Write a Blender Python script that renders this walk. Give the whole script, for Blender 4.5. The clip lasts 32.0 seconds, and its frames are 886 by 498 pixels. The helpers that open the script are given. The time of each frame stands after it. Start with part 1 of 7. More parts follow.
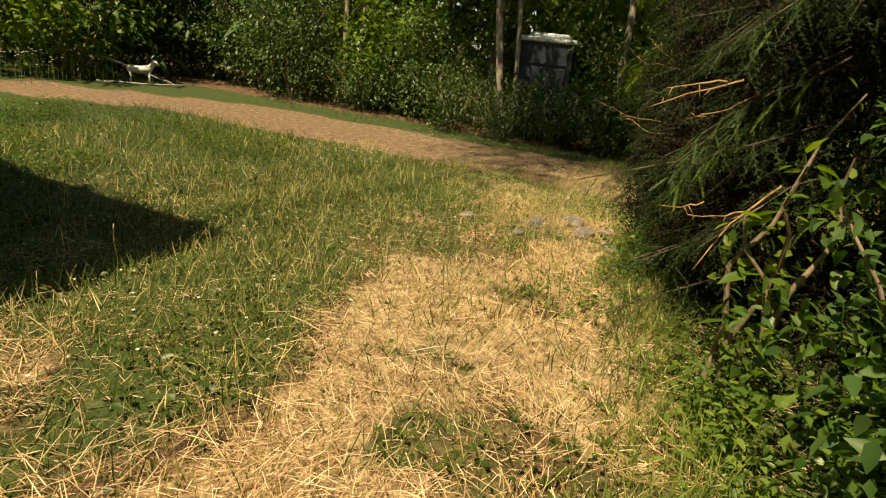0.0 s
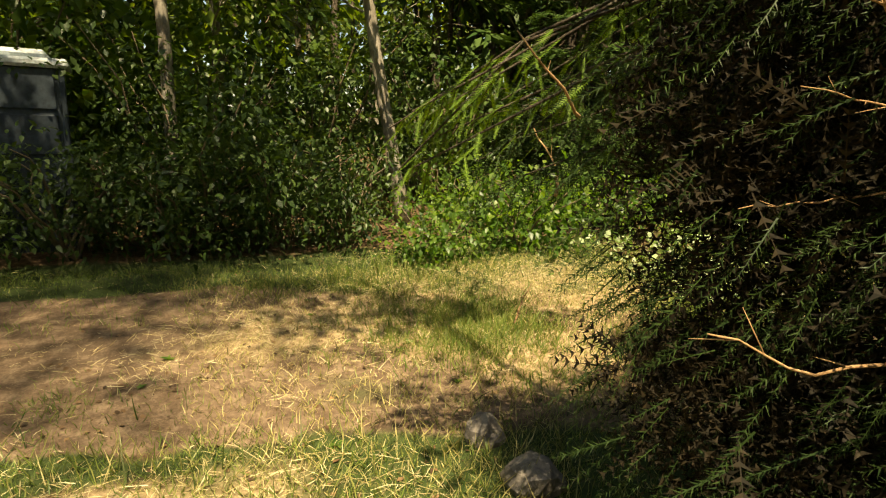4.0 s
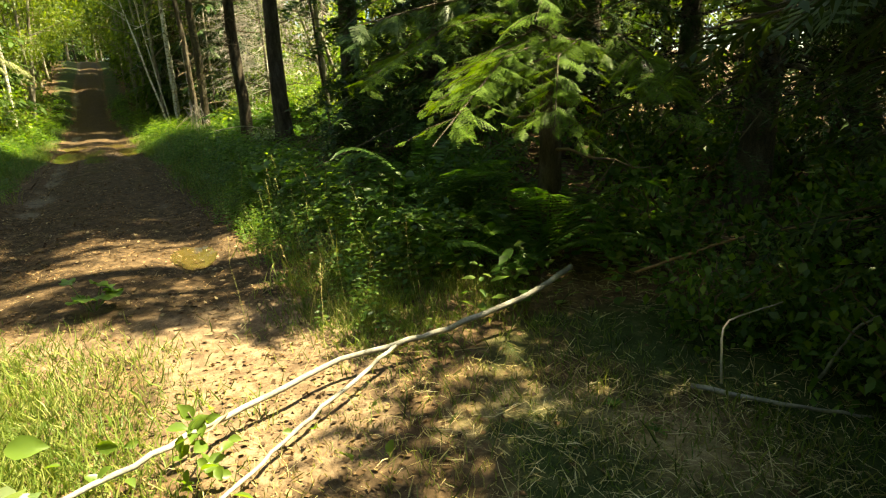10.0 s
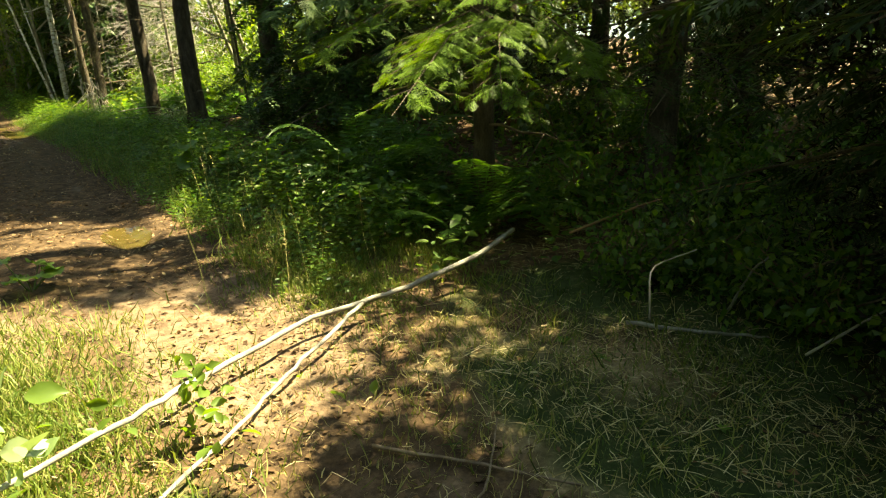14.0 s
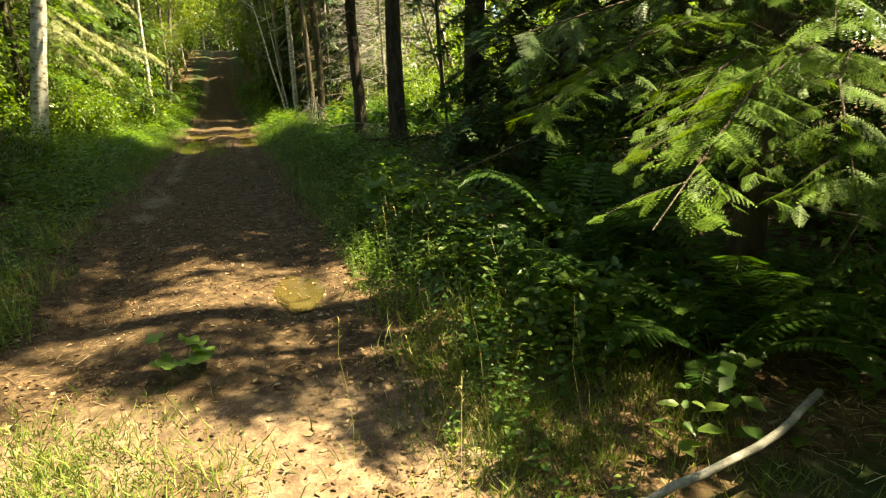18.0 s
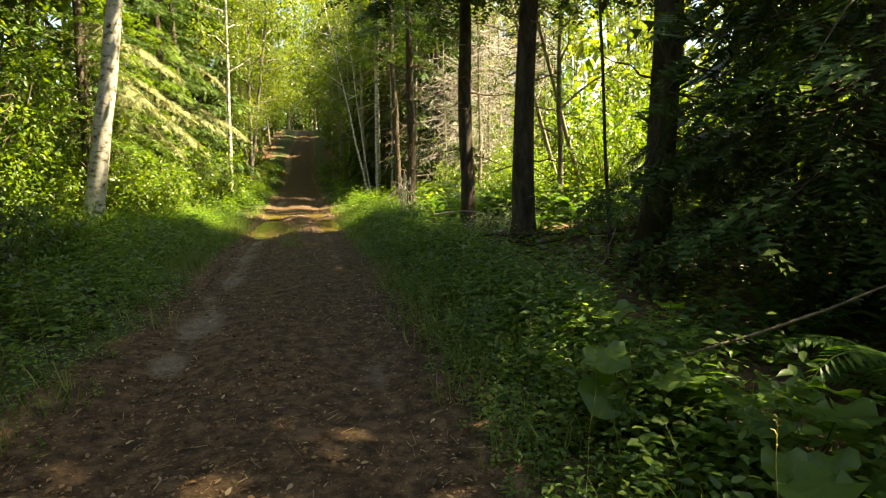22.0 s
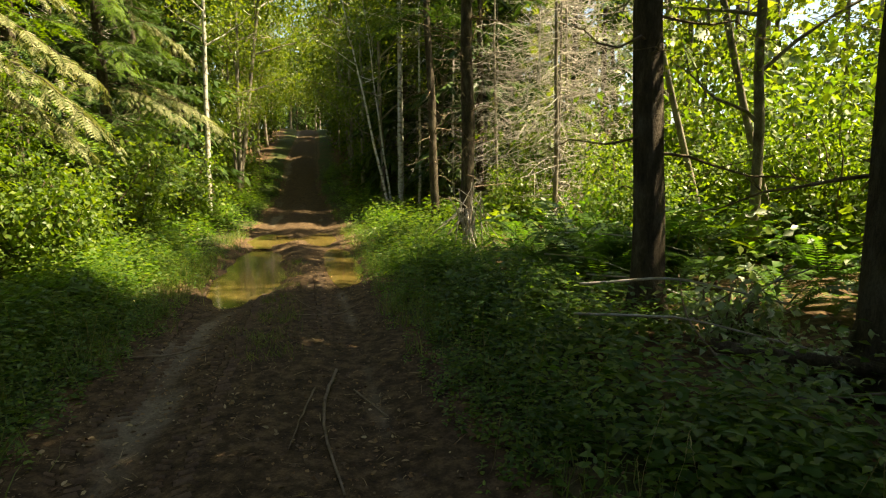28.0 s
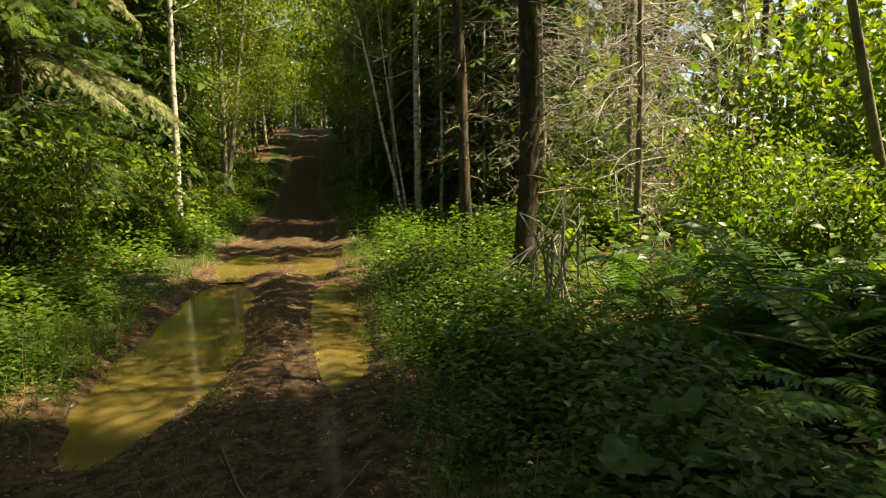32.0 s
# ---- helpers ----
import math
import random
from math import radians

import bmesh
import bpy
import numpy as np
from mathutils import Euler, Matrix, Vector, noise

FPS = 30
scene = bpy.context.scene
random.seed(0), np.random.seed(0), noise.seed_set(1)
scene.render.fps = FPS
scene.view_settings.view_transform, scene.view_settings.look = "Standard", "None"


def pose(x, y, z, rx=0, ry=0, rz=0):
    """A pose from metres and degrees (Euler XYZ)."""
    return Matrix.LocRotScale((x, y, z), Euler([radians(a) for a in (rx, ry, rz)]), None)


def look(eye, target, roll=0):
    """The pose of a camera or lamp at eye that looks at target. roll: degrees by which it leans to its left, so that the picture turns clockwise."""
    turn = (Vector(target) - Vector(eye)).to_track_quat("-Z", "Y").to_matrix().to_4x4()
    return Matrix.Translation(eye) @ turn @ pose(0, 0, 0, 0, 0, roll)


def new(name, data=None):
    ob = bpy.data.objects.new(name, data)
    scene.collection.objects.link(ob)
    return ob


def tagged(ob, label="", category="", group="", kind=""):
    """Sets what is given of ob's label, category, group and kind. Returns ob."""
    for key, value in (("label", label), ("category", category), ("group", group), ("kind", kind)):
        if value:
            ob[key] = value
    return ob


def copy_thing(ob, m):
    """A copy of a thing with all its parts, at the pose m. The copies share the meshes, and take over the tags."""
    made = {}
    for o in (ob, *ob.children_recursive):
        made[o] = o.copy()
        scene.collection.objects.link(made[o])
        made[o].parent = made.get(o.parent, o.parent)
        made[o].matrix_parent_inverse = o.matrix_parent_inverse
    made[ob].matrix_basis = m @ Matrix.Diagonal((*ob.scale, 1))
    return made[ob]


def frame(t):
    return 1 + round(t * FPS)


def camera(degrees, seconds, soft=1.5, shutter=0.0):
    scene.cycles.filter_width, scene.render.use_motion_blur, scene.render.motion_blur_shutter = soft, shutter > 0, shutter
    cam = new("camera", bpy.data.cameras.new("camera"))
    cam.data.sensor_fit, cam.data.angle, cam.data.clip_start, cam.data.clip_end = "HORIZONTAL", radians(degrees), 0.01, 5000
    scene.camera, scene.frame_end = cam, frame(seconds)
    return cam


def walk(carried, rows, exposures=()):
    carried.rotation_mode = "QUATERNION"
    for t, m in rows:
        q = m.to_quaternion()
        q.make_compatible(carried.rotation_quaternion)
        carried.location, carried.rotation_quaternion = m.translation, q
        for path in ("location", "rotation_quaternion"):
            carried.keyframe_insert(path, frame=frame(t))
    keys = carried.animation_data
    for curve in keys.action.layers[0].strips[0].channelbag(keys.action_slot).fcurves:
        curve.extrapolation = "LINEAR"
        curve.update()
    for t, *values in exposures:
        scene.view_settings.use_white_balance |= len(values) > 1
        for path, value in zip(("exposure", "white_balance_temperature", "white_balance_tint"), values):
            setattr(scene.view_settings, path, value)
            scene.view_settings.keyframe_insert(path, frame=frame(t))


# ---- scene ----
# Camera: seconds, x, y, z, yaw, pitch, roll. y runs along the track, x to its right.
PATH = [
    (0.0, 8.000, 0.450, 1.500, 111.98, -18.47, 6.96),
    (0.5, 7.397, 0.310, 1.491, 105.04, -17.71, 6.09),
    (1.0, 6.784, 0.108, 1.509, 96.27, -16.93, 5.23),
    (1.5, 6.118, -0.062, 1.505, 90.10, -16.45, 4.59),
    (2.0, 5.455, -0.300, 1.532, 85.33, -15.76, 3.95),
    (2.5, 4.808, -0.527, 1.551, 79.65, -14.38, 3.41),
    (3.0, 4.195, -0.755, 1.587, 74.94, -13.28, 2.88),
    (3.5, 3.629, -0.949, 1.587, 69.99, -12.39, 2.35),
    (5.5, 1.679, -1.551, 1.511, 47.71, -13.24, 0.60),
    (6.0, 1.244, -1.489, 1.558, 39.44, -13.12, -0.10),
    (6.5, 0.726, -1.266, 1.541, 27.67, -13.30, -0.40),
    (7.0, 0.326, -0.952, 1.527, 16.16, -13.70, -1.20),
    (7.5, 0.081, -0.548, 1.508, 3.75, -13.97, -1.60),
    (8.0, -0.064, -0.043, 1.506, -8.44, -14.45, -2.10),
    (8.5, -0.090, 0.531, 1.456, -16.47, -14.42, -2.60),
    (9.0, 0.000, 1.055, 1.453, -22.95, -14.74, -2.80),
    (9.5, 0.097, 1.522, 1.415, -26.30, -14.95, -3.10),
    (10.0, 0.198, 1.890, 1.373, -30.02, -15.07, -3.20),
    (10.5, 0.286, 2.129, 1.295, -31.83, -15.16, -3.00),
    (11.0, 0.295, 2.225, 1.275, -32.81, -15.31, -2.70),
    (11.5, 0.219, 2.195, 1.269, -36.95, -16.29, -2.40),
    (12.0, 0.137, 2.120, 1.259, -38.99, -16.59, -2.30),
    (12.5, 0.098, 2.007, 1.270, -39.07, -16.67, -2.30),
    (13.0, 0.051, 1.943, 1.275, -39.13, -16.73, -2.20),
    (13.5, -0.060, 1.869, 1.315, -39.06, -16.91, -2.40),
    (15.5, -0.251, 1.757, 1.338, -33.93, -15.69, -1.90),
    (16.0, -0.171, 1.825, 1.413, -25.12, -15.54, -2.60),
    (16.5, -0.129, 1.948, 1.514, -20.49, -15.45, -2.50),
    (17.0, -0.021, 2.221, 1.574, -19.96, -15.43, -2.40),
    (17.5, 0.218, 2.573, 1.598, -19.86, -15.48, -2.40),
    (18.0, 0.394, 2.970, 1.588, -19.72, -15.58, -2.30),
    (18.5, 0.559, 3.375, 1.585, -19.61, -15.51, -2.30),
    (19.0, 0.666, 3.739, 1.576, -19.67, -14.42, -1.90),
    (19.5, 0.671, 4.136, 1.587, -19.78, -12.88, -1.50),
    (20.0, 0.633, 4.445, 1.575, -20.04, -12.09, -1.30),
    (20.5, 0.621, 4.891, 1.551, -18.46, -10.43, -1.20),
    (21.0, 0.481, 5.341, 1.571, -14.75, -8.05, -1.20),
    (21.5, 0.353, 5.860, 1.611, -13.41, -7.50, -0.80),
    (22.0, 0.313, 6.395, 1.615, -13.53, -7.47, -0.70),
    (22.5, 0.271, 6.844, 1.664, -13.62, -7.36, -0.70),
    (23.0, 0.317, 7.321, 1.649, -13.53, -7.44, -0.90),
    (23.5, 0.270, 7.868, 1.661, -13.59, -7.50, -0.90),
    (24.0, 0.222, 8.399, 1.708, -13.65, -7.50, -0.80),
    (24.5, 0.243, 8.924, 1.761, -13.62, -7.58, -0.60),
    (25.0, 0.230, 9.445, 1.747, -13.59, -7.50, -0.60),
    (25.5, 0.285, 10.043, 1.739, -13.26, -7.44, -0.70),
    (27.5, 0.354, 12.175, 1.798, -13.14, -7.24, -0.60),
    (28.0, 0.384, 12.839, 1.782, -13.23, -7.18, -0.60),
    (28.5, 0.407, 13.326, 1.830, -13.22, -7.24, -0.60),
    (29.0, 0.445, 13.869, 1.843, -13.08, -7.18, -0.80),
    (29.5, 0.531, 14.377, 1.840, -12.96, -7.18, -0.90),
    (30.0, 0.585, 14.745, 1.902, -12.82, -7.41, -1.00),
    (30.5, 0.674, 15.400, 1.832, -12.46, -7.21, -1.20),
    (31.0, 0.738, 15.975, 1.816, -12.49, -7.07, -1.10),
    (31.5, 0.765, 16.500, 1.792, -12.36, -6.98, -1.00),
    (32.0, 0.773, 16.896, 1.815, -12.31, -7.12, -1.10),
]
KELVIN = 8500
cam = camera(75.9, 32.0, 1.2)
walk(cam, [(t, pose(x, y, z, 90 + p, 0, a) @ pose(0, 0, 0, 0, 0, r)) for t, x, y, z, a, p, r in PATH],
     exposures=[(t, e, KELVIN, k) for t, e, k in ((0.0, 0.95, 8), (1.0, 0.95, 10), (3.5, 1.5, 8), (6.0, 1.12, 0), (7.2, 1.2, -2), (8.0, 1.62, -3), (9.0, 2.35, -4), (11.0, 2.8, -4), (15.0, 2.85, -4), (17.0, 2.6, -3), (18.5, 2.75, 0), (20.0, 3.0, 3), (21.0, 3.0, 7), (22.5, 2.8, 8), (25.5, 2.35, 6), (28.0, 2.15, 5), (32.0, 1.75, 3))])

# ---- light: clear sky and a high sun square to the right of the track ----
SUN_YAW, SUN_ELEV = -102.0, 61.0
_sa, _se = radians(SUN_YAW), radians(SUN_ELEV)
TO_SUN = Vector((-math.sin(_sa) * math.cos(_se), math.cos(_sa) * math.cos(_se), math.sin(_se)))
sky = bpy.data.worlds.new("sky")
scene.world = sky
sky.use_nodes = True
_nt = sky.node_tree
_tex = _nt.nodes.new("ShaderNodeTexSky")
_tex.sky_type = "NISHITA"
_tex.sun_disc = False
_tex.sun_elevation = _se
_tex.sun_rotation = -_sa
_nt.nodes["Background"].inputs[1].default_value = 0.068
_nt.links.new(_tex.outputs[0], _nt.nodes["Background"].inputs[0])
sun = new("sun", bpy.data.lights.new("sun", "SUN"))
sun.data.energy = 5.0
sun.data.angle = radians(0.53)
sun.data.color = (1.0, 0.90, 0.72)
sun.matrix_world = look(TO_SUN * 60, (0, 0, 0))

# ---- materials ----
def nodes_of(name):
    m = bpy.data.materials.new(name)
    m.use_nodes = True
    return m, m.node_tree.nodes, m.node_tree.links


def ramp(n, stops):
    r = n.new("ShaderNodeValToRGB")
    while len(r.color_ramp.elements) < len(stops):
        r.color_ramp.elements.new(0.5)
    for e, (p, c) in zip(r.color_ramp.elements, stops):
        e.position, e.color = p, (*c, 1)
    return r


def noise_tex(n, l, scale, detail=4.0, rough=0.6, stretch=None):
    co = n.new("ShaderNodeTexCoord")
    t = n.new("ShaderNodeTexNoise")
    t.inputs["Scale"].default_value, t.inputs["Detail"].default_value = scale, detail
    t.inputs["Roughness"].default_value = rough
    if stretch:
        mp = n.new("ShaderNodeMapping")
        mp.inputs["Scale"].default_value = stretch
        l.new(co.outputs["Object"], mp.inputs[0])
        l.new(mp.outputs[0], t.inputs[0])
    else:
        l.new(co.outputs["Object"], t.inputs[0])
    return t


def leaf_material(name, dark, mid, light, through_col, gloss=0.4, trans=0.5, spec=0.4):
    """Foliage: each leaf has its own tone; light also passes through it."""
    m, n, l = nodes_of(name)
    b = n["Principled BSDF"]
    geo = n.new("ShaderNodeNewGeometry")
    r = ramp(n, [(0.0, dark), (0.5, mid), (1.0, light)])
    l.new(geo.outputs["Random Per Island"], r.inputs[0])
    big = noise_tex(n, l, 0.9, 2.0)
    mix = n.new("ShaderNodeMix")
    mix.data_type, mix.blend_type = "RGBA", "MULTIPLY"
    mix.inputs[0].default_value = 0.5
    tone = ramp(n, [(0.3, (0.6, 0.66, 0.6)), (0.7, (1.25, 1.2, 1.0))])
    l.new(big.outputs["Fac"], tone.inputs[0])
    l.new(r.outputs[0], mix.inputs[6])
    l.new(tone.outputs[0], mix.inputs[7])
    l.new(mix.outputs[2], b.inputs["Base Color"])
    b.inputs["Roughness"].default_value = gloss
    b.inputs["Specular IOR Level"].default_value = spec
    tr = n.new("ShaderNodeBsdfTranslucent")
    tm = n.new("ShaderNodeMix")
    tm.data_type, tm.blend_type = "RGBA", "MULTIPLY"
    tm.inputs[0].default_value = 1.0
    tm.inputs[7].default_value = (*through_col, 1)
    l.new(mix.outputs[2], tm.inputs[6])
    l.new(tm.outputs[2], tr.inputs[0])
    sh = n.new("ShaderNodeMixShader")
    sh.inputs[0].default_value = trans
    l.new(b.outputs[0], sh.inputs[1])
    l.new(tr.outputs[0], sh.inputs[2])
    l.new(sh.outputs[0], n["Material Output"].inputs[0])
    return m


def rough_material(name, stops, scale, bump=0.4, dist=0.02, stretch=None, gloss=0.9, fine=None, spec=0.2):
    """A rough natural surface: two scales of noise in colour and relief."""
    m, n, l = nodes_of(name)
    b = n["Principled BSDF"]
    t = noise_tex(n, l, scale, 6.0, 0.65, stretch)
    r = ramp(n, stops)
    l.new(t.outputs["Fac"], r.inputs[0])
    t2 = noise_tex(n, l, fine or scale * 9, 4.0, 0.7, stretch)
    mix = n.new("ShaderNodeMix")
    mix.data_type, mix.blend_type = "RGBA", "MULTIPLY"
    mix.inputs[0].default_value = 0.7
    tone = ramp(n, [(0.3, (0.55, 0.55, 0.55)), (0.7, (1.35, 1.35, 1.35))])
    l.new(t2.outputs["Fac"], tone.inputs[0])
    l.new(r.outputs[0], mix.inputs[6])
    l.new(tone.outputs[0], mix.inputs[7])
    l.new(mix.outputs[2], b.inputs["Base Color"])
    b.inputs["Roughness"].default_value = gloss
    b.inputs["Specular IOR Level"].default_value = spec
    bp = n.new("ShaderNodeBump")
    bp.inputs["Strength"].default_value, bp.inputs["Distance"].default_value = bump, dist
    l.new(t2.outputs["Fac"], bp.inputs["Height"])
    l.new(bp.outputs[0], b.inputs["Normal"])
    return m


def blade_material(name, stops, trans=0.25, through_col=(1.0, 1.1, 0.5)):
    m = leaf_material(name, *stops, through_col, 0.55, trans)
    return m


M_HERB = leaf_material("herb_leaf", (0.045, 0.10, 0.022), (0.08, 0.155, 0.03), (0.17, 0.24, 0.05), (1.5, 1.7, 0.5))
M_BRAMBLE = leaf_material("bramble_leaf", (0.04, 0.095, 0.025), (0.065, 0.13, 0.035), (0.10, 0.17, 0.05), (1.4, 1.6, 0.5), 0.5)
M_SHRUB = leaf_material("shrub_leaf", (0.05, 0.10, 0.02), (0.095, 0.16, 0.03), (0.18, 0.24, 0.05), (1.7, 1.7, 0.5))
# darker copy of the shrub leaf, its colour carrying the shade of the wood's edge
M_LEAF_SHADED = leaf_material("shaded_leaf", (0.03, 0.062, 0.016), (0.05, 0.09, 0.024), (0.085, 0.13, 0.036), (1.4, 1.5, 0.5), 0.45, 0.35)
M_CANOPY = leaf_material("canopy_leaf", (0.06, 0.11, 0.02), (0.10, 0.16, 0.03), (0.16, 0.21, 0.045), (1.9, 1.7, 0.5), 0.4, 0.5)
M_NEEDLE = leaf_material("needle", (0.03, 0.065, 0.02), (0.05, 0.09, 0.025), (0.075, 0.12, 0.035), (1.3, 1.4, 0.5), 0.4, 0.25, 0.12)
# darker copy of the needle, with the shade painted into it
M_NEEDLE_SHADE = leaf_material("shade_needle", (0.018, 0.036, 0.012), (0.028, 0.05, 0.016), (0.045, 0.075, 0.022), (1.3, 1.4, 0.5), 0.45, 0.2, 0.12)
# near-black dead needles: the crown's inner shade is put into this colour
M_DEAD_SHADED = leaf_material("shaded_dead_needle", (0.008, 0.007, 0.004), (0.014, 0.011, 0.006), (0.026, 0.019, 0.01), (1.2, 1.0, 0.6), 0.7, 0.1, 0.12)
# paler copy of the needle: sunlight on a bough, put into the colour
M_NEEDLE_SUNLIT = leaf_material("sunlit_needle", (0.07, 0.135, 0.02), (0.105, 0.185, 0.026), (0.15, 0.235, 0.04), (1.5, 1.4, 0.4), 0.5, 0.4, 0.12)
M_BLEACHED = leaf_material("bleached_needle", (0.12, 0.15, 0.06), (0.20, 0.22, 0.10), (0.34, 0.33, 0.20), (1.2, 1.2, 0.6), 0.5, 0.3, 0.12)
M_FERN = leaf_material("fern_leaf", (0.045, 0.11, 0.022), (0.075, 0.16, 0.03), (0.12, 0.21, 0.045), (1.5, 1.6, 0.5))
M_GRASS = blade_material("grass_blade", ((0.085, 0.145, 0.028), (0.15, 0.205, 0.042), (0.29, 0.29, 0.095)), 0.35)
M_CLOVER = leaf_material("clover_leaf", (0.036, 0.076, 0.014), (0.056, 0.10, 0.018), (0.095, 0.13, 0.026), (1.3, 1.5, 0.5))
M_STRAW = blade_material("straw", ((0.22, 0.155, 0.065), (0.46, 0.37, 0.19), (0.66, 0.57, 0.36)), 0.15, (1.0, 0.95, 0.7))
M_HAY = blade_material("yard_straw", ((0.18, 0.095, 0.042), (0.47, 0.315, 0.175), (0.72, 0.55, 0.37)), 0.15, (1.0, 0.95, 0.75))
M_LITTER = leaf_material("leaf_litter", (0.05, 0.028, 0.015), (0.12, 0.066, 0.03), (0.26, 0.16, 0.08), (1.0, 0.9, 0.7), 0.8, 0.1)
M_DRY_LEAF = leaf_material("dry_leaf", (0.10, 0.062, 0.034), (0.24, 0.165, 0.095), (0.42, 0.32, 0.20), (1.0, 0.9, 0.7), 0.8, 0.1)
M_PALE_LEAF = leaf_material("turned_leaf", (0.16, 0.26, 0.08), (0.30, 0.38, 0.20), (0.48, 0.52, 0.38), (1.2, 1.3, 0.6), 0.5, 0.3)
M_BARK = rough_material("spruce_bark", [(0.3, (0.035, 0.027, 0.02)), (0.5, (0.10, 0.078, 0.056)), (0.66, (0.17, 0.145, 0.105)), (0.8, (0.26, 0.25, 0.19))], 9, 1.0, 0.03, (1, 1, 0.35))
M_ALDER = rough_material("alder_bark", [(0.3, (0.10, 0.08, 0.06)), (0.5, (0.24, 0.21, 0.165)), (0.7, (0.40, 0.37, 0.31))], 6, 0.5, 0.015, (1, 1, 0.5))
M_WHITE_BARK = rough_material("pale_bark", [(0.36, (0.07, 0.06, 0.035)), (0.42, (0.30, 0.27, 0.19)), (0.5, (0.50, 0.47, 0.41)), (0.7, (0.66, 0.63, 0.58))], 6, 0.4, 0.012, (1, 1, 1.6))
M_TWIG = rough_material("dead_twig", [(0.3, (0.10, 0.07, 0.045)), (0.7, (0.26, 0.20, 0.14))], 9, 0.3, 0.005)
M_GREY_TWIG = rough_material("lichen_twig", [(0.3, (0.30, 0.26, 0.22)), (0.7, (0.56, 0.52, 0.47))], 9, 0.3, 0.005)
M_RED_TWIG = rough_material("resinous_twig", [(0.3, (0.22, 0.12, 0.055)), (0.7, (0.42, 0.27, 0.14))], 12, 0.3, 0.004)
M_STEM = rough_material("green_stem", [(0.3, (0.06, 0.10, 0.03)), (0.7, (0.12, 0.16, 0.05))], 9, 0.2, 0.004)
M_PEELED = rough_material("peeled_branch", [(0.3, (0.14, 0.13, 0.11)), (0.5, (0.25, 0.24, 0.21)), (0.7, (0.38, 0.36, 0.33))], 8, 0.3, 0.005)
M_PETAL = leaf_material("petal", (0.6, 0.6, 0.55), (0.7, 0.7, 0.66), (0.8, 0.8, 0.76), (1, 1, 0.95), 0.6, 0.2)
M_YOLK = leaf_material("yolk", (0.6, 0.38, 0.03), (0.65, 0.42, 0.03), (0.7, 0.45, 0.04), (1, 1, 0.6), 0.6, 0.1)
M_LAWN = blade_material("lawn_blade", ((0.026, 0.055, 0.012), (0.045, 0.08, 0.017), (0.10, 0.12, 0.035)), 0.3)
M_SEED = blade_material("seed_stalk", ((0.18, 0.18, 0.055), (0.36, 0.31, 0.12), (0.55, 0.46, 0.24)), 0.2)
M_STONE = rough_material("field_stone", [(0.3, (0.09, 0.08, 0.07)), (0.7, (0.24, 0.21, 0.18))], 5, 0.6, 0.02)


def water_material(name="puddle_water", rough=0.1, murk=0.95):
    m, n, l = nodes_of(name)
    b = n["Principled BSDF"]
    t = noise_tex(n, l, 1.6, 3.0)
    r = ramp(n, [(0.35, (0.11 * murk, 0.08 * murk, 0.022 * murk)), (0.7, (0.16 * murk, 0.12 * murk, 0.04 * murk))])
    l.new(t.outputs["Fac"], r.inputs[0])
    l.new(r.outputs[0], b.inputs["Base Color"])
    b.inputs["Roughness"].default_value = rough
    b.inputs["IOR"].default_value = 1.33
    b.inputs["Specular IOR Level"].default_value = 0.6
    w = noise_tex(n, l, 9.0, 2.0)
    bp = n.new("ShaderNodeBump")
    bp.inputs["Strength"].default_value, bp.inputs["Distance"].default_value = 0.06, 0.01
    l.new(w.outputs["Fac"], bp.inputs["Height"])
    l.new(bp.outputs[0], b.inputs["Normal"])
    return m


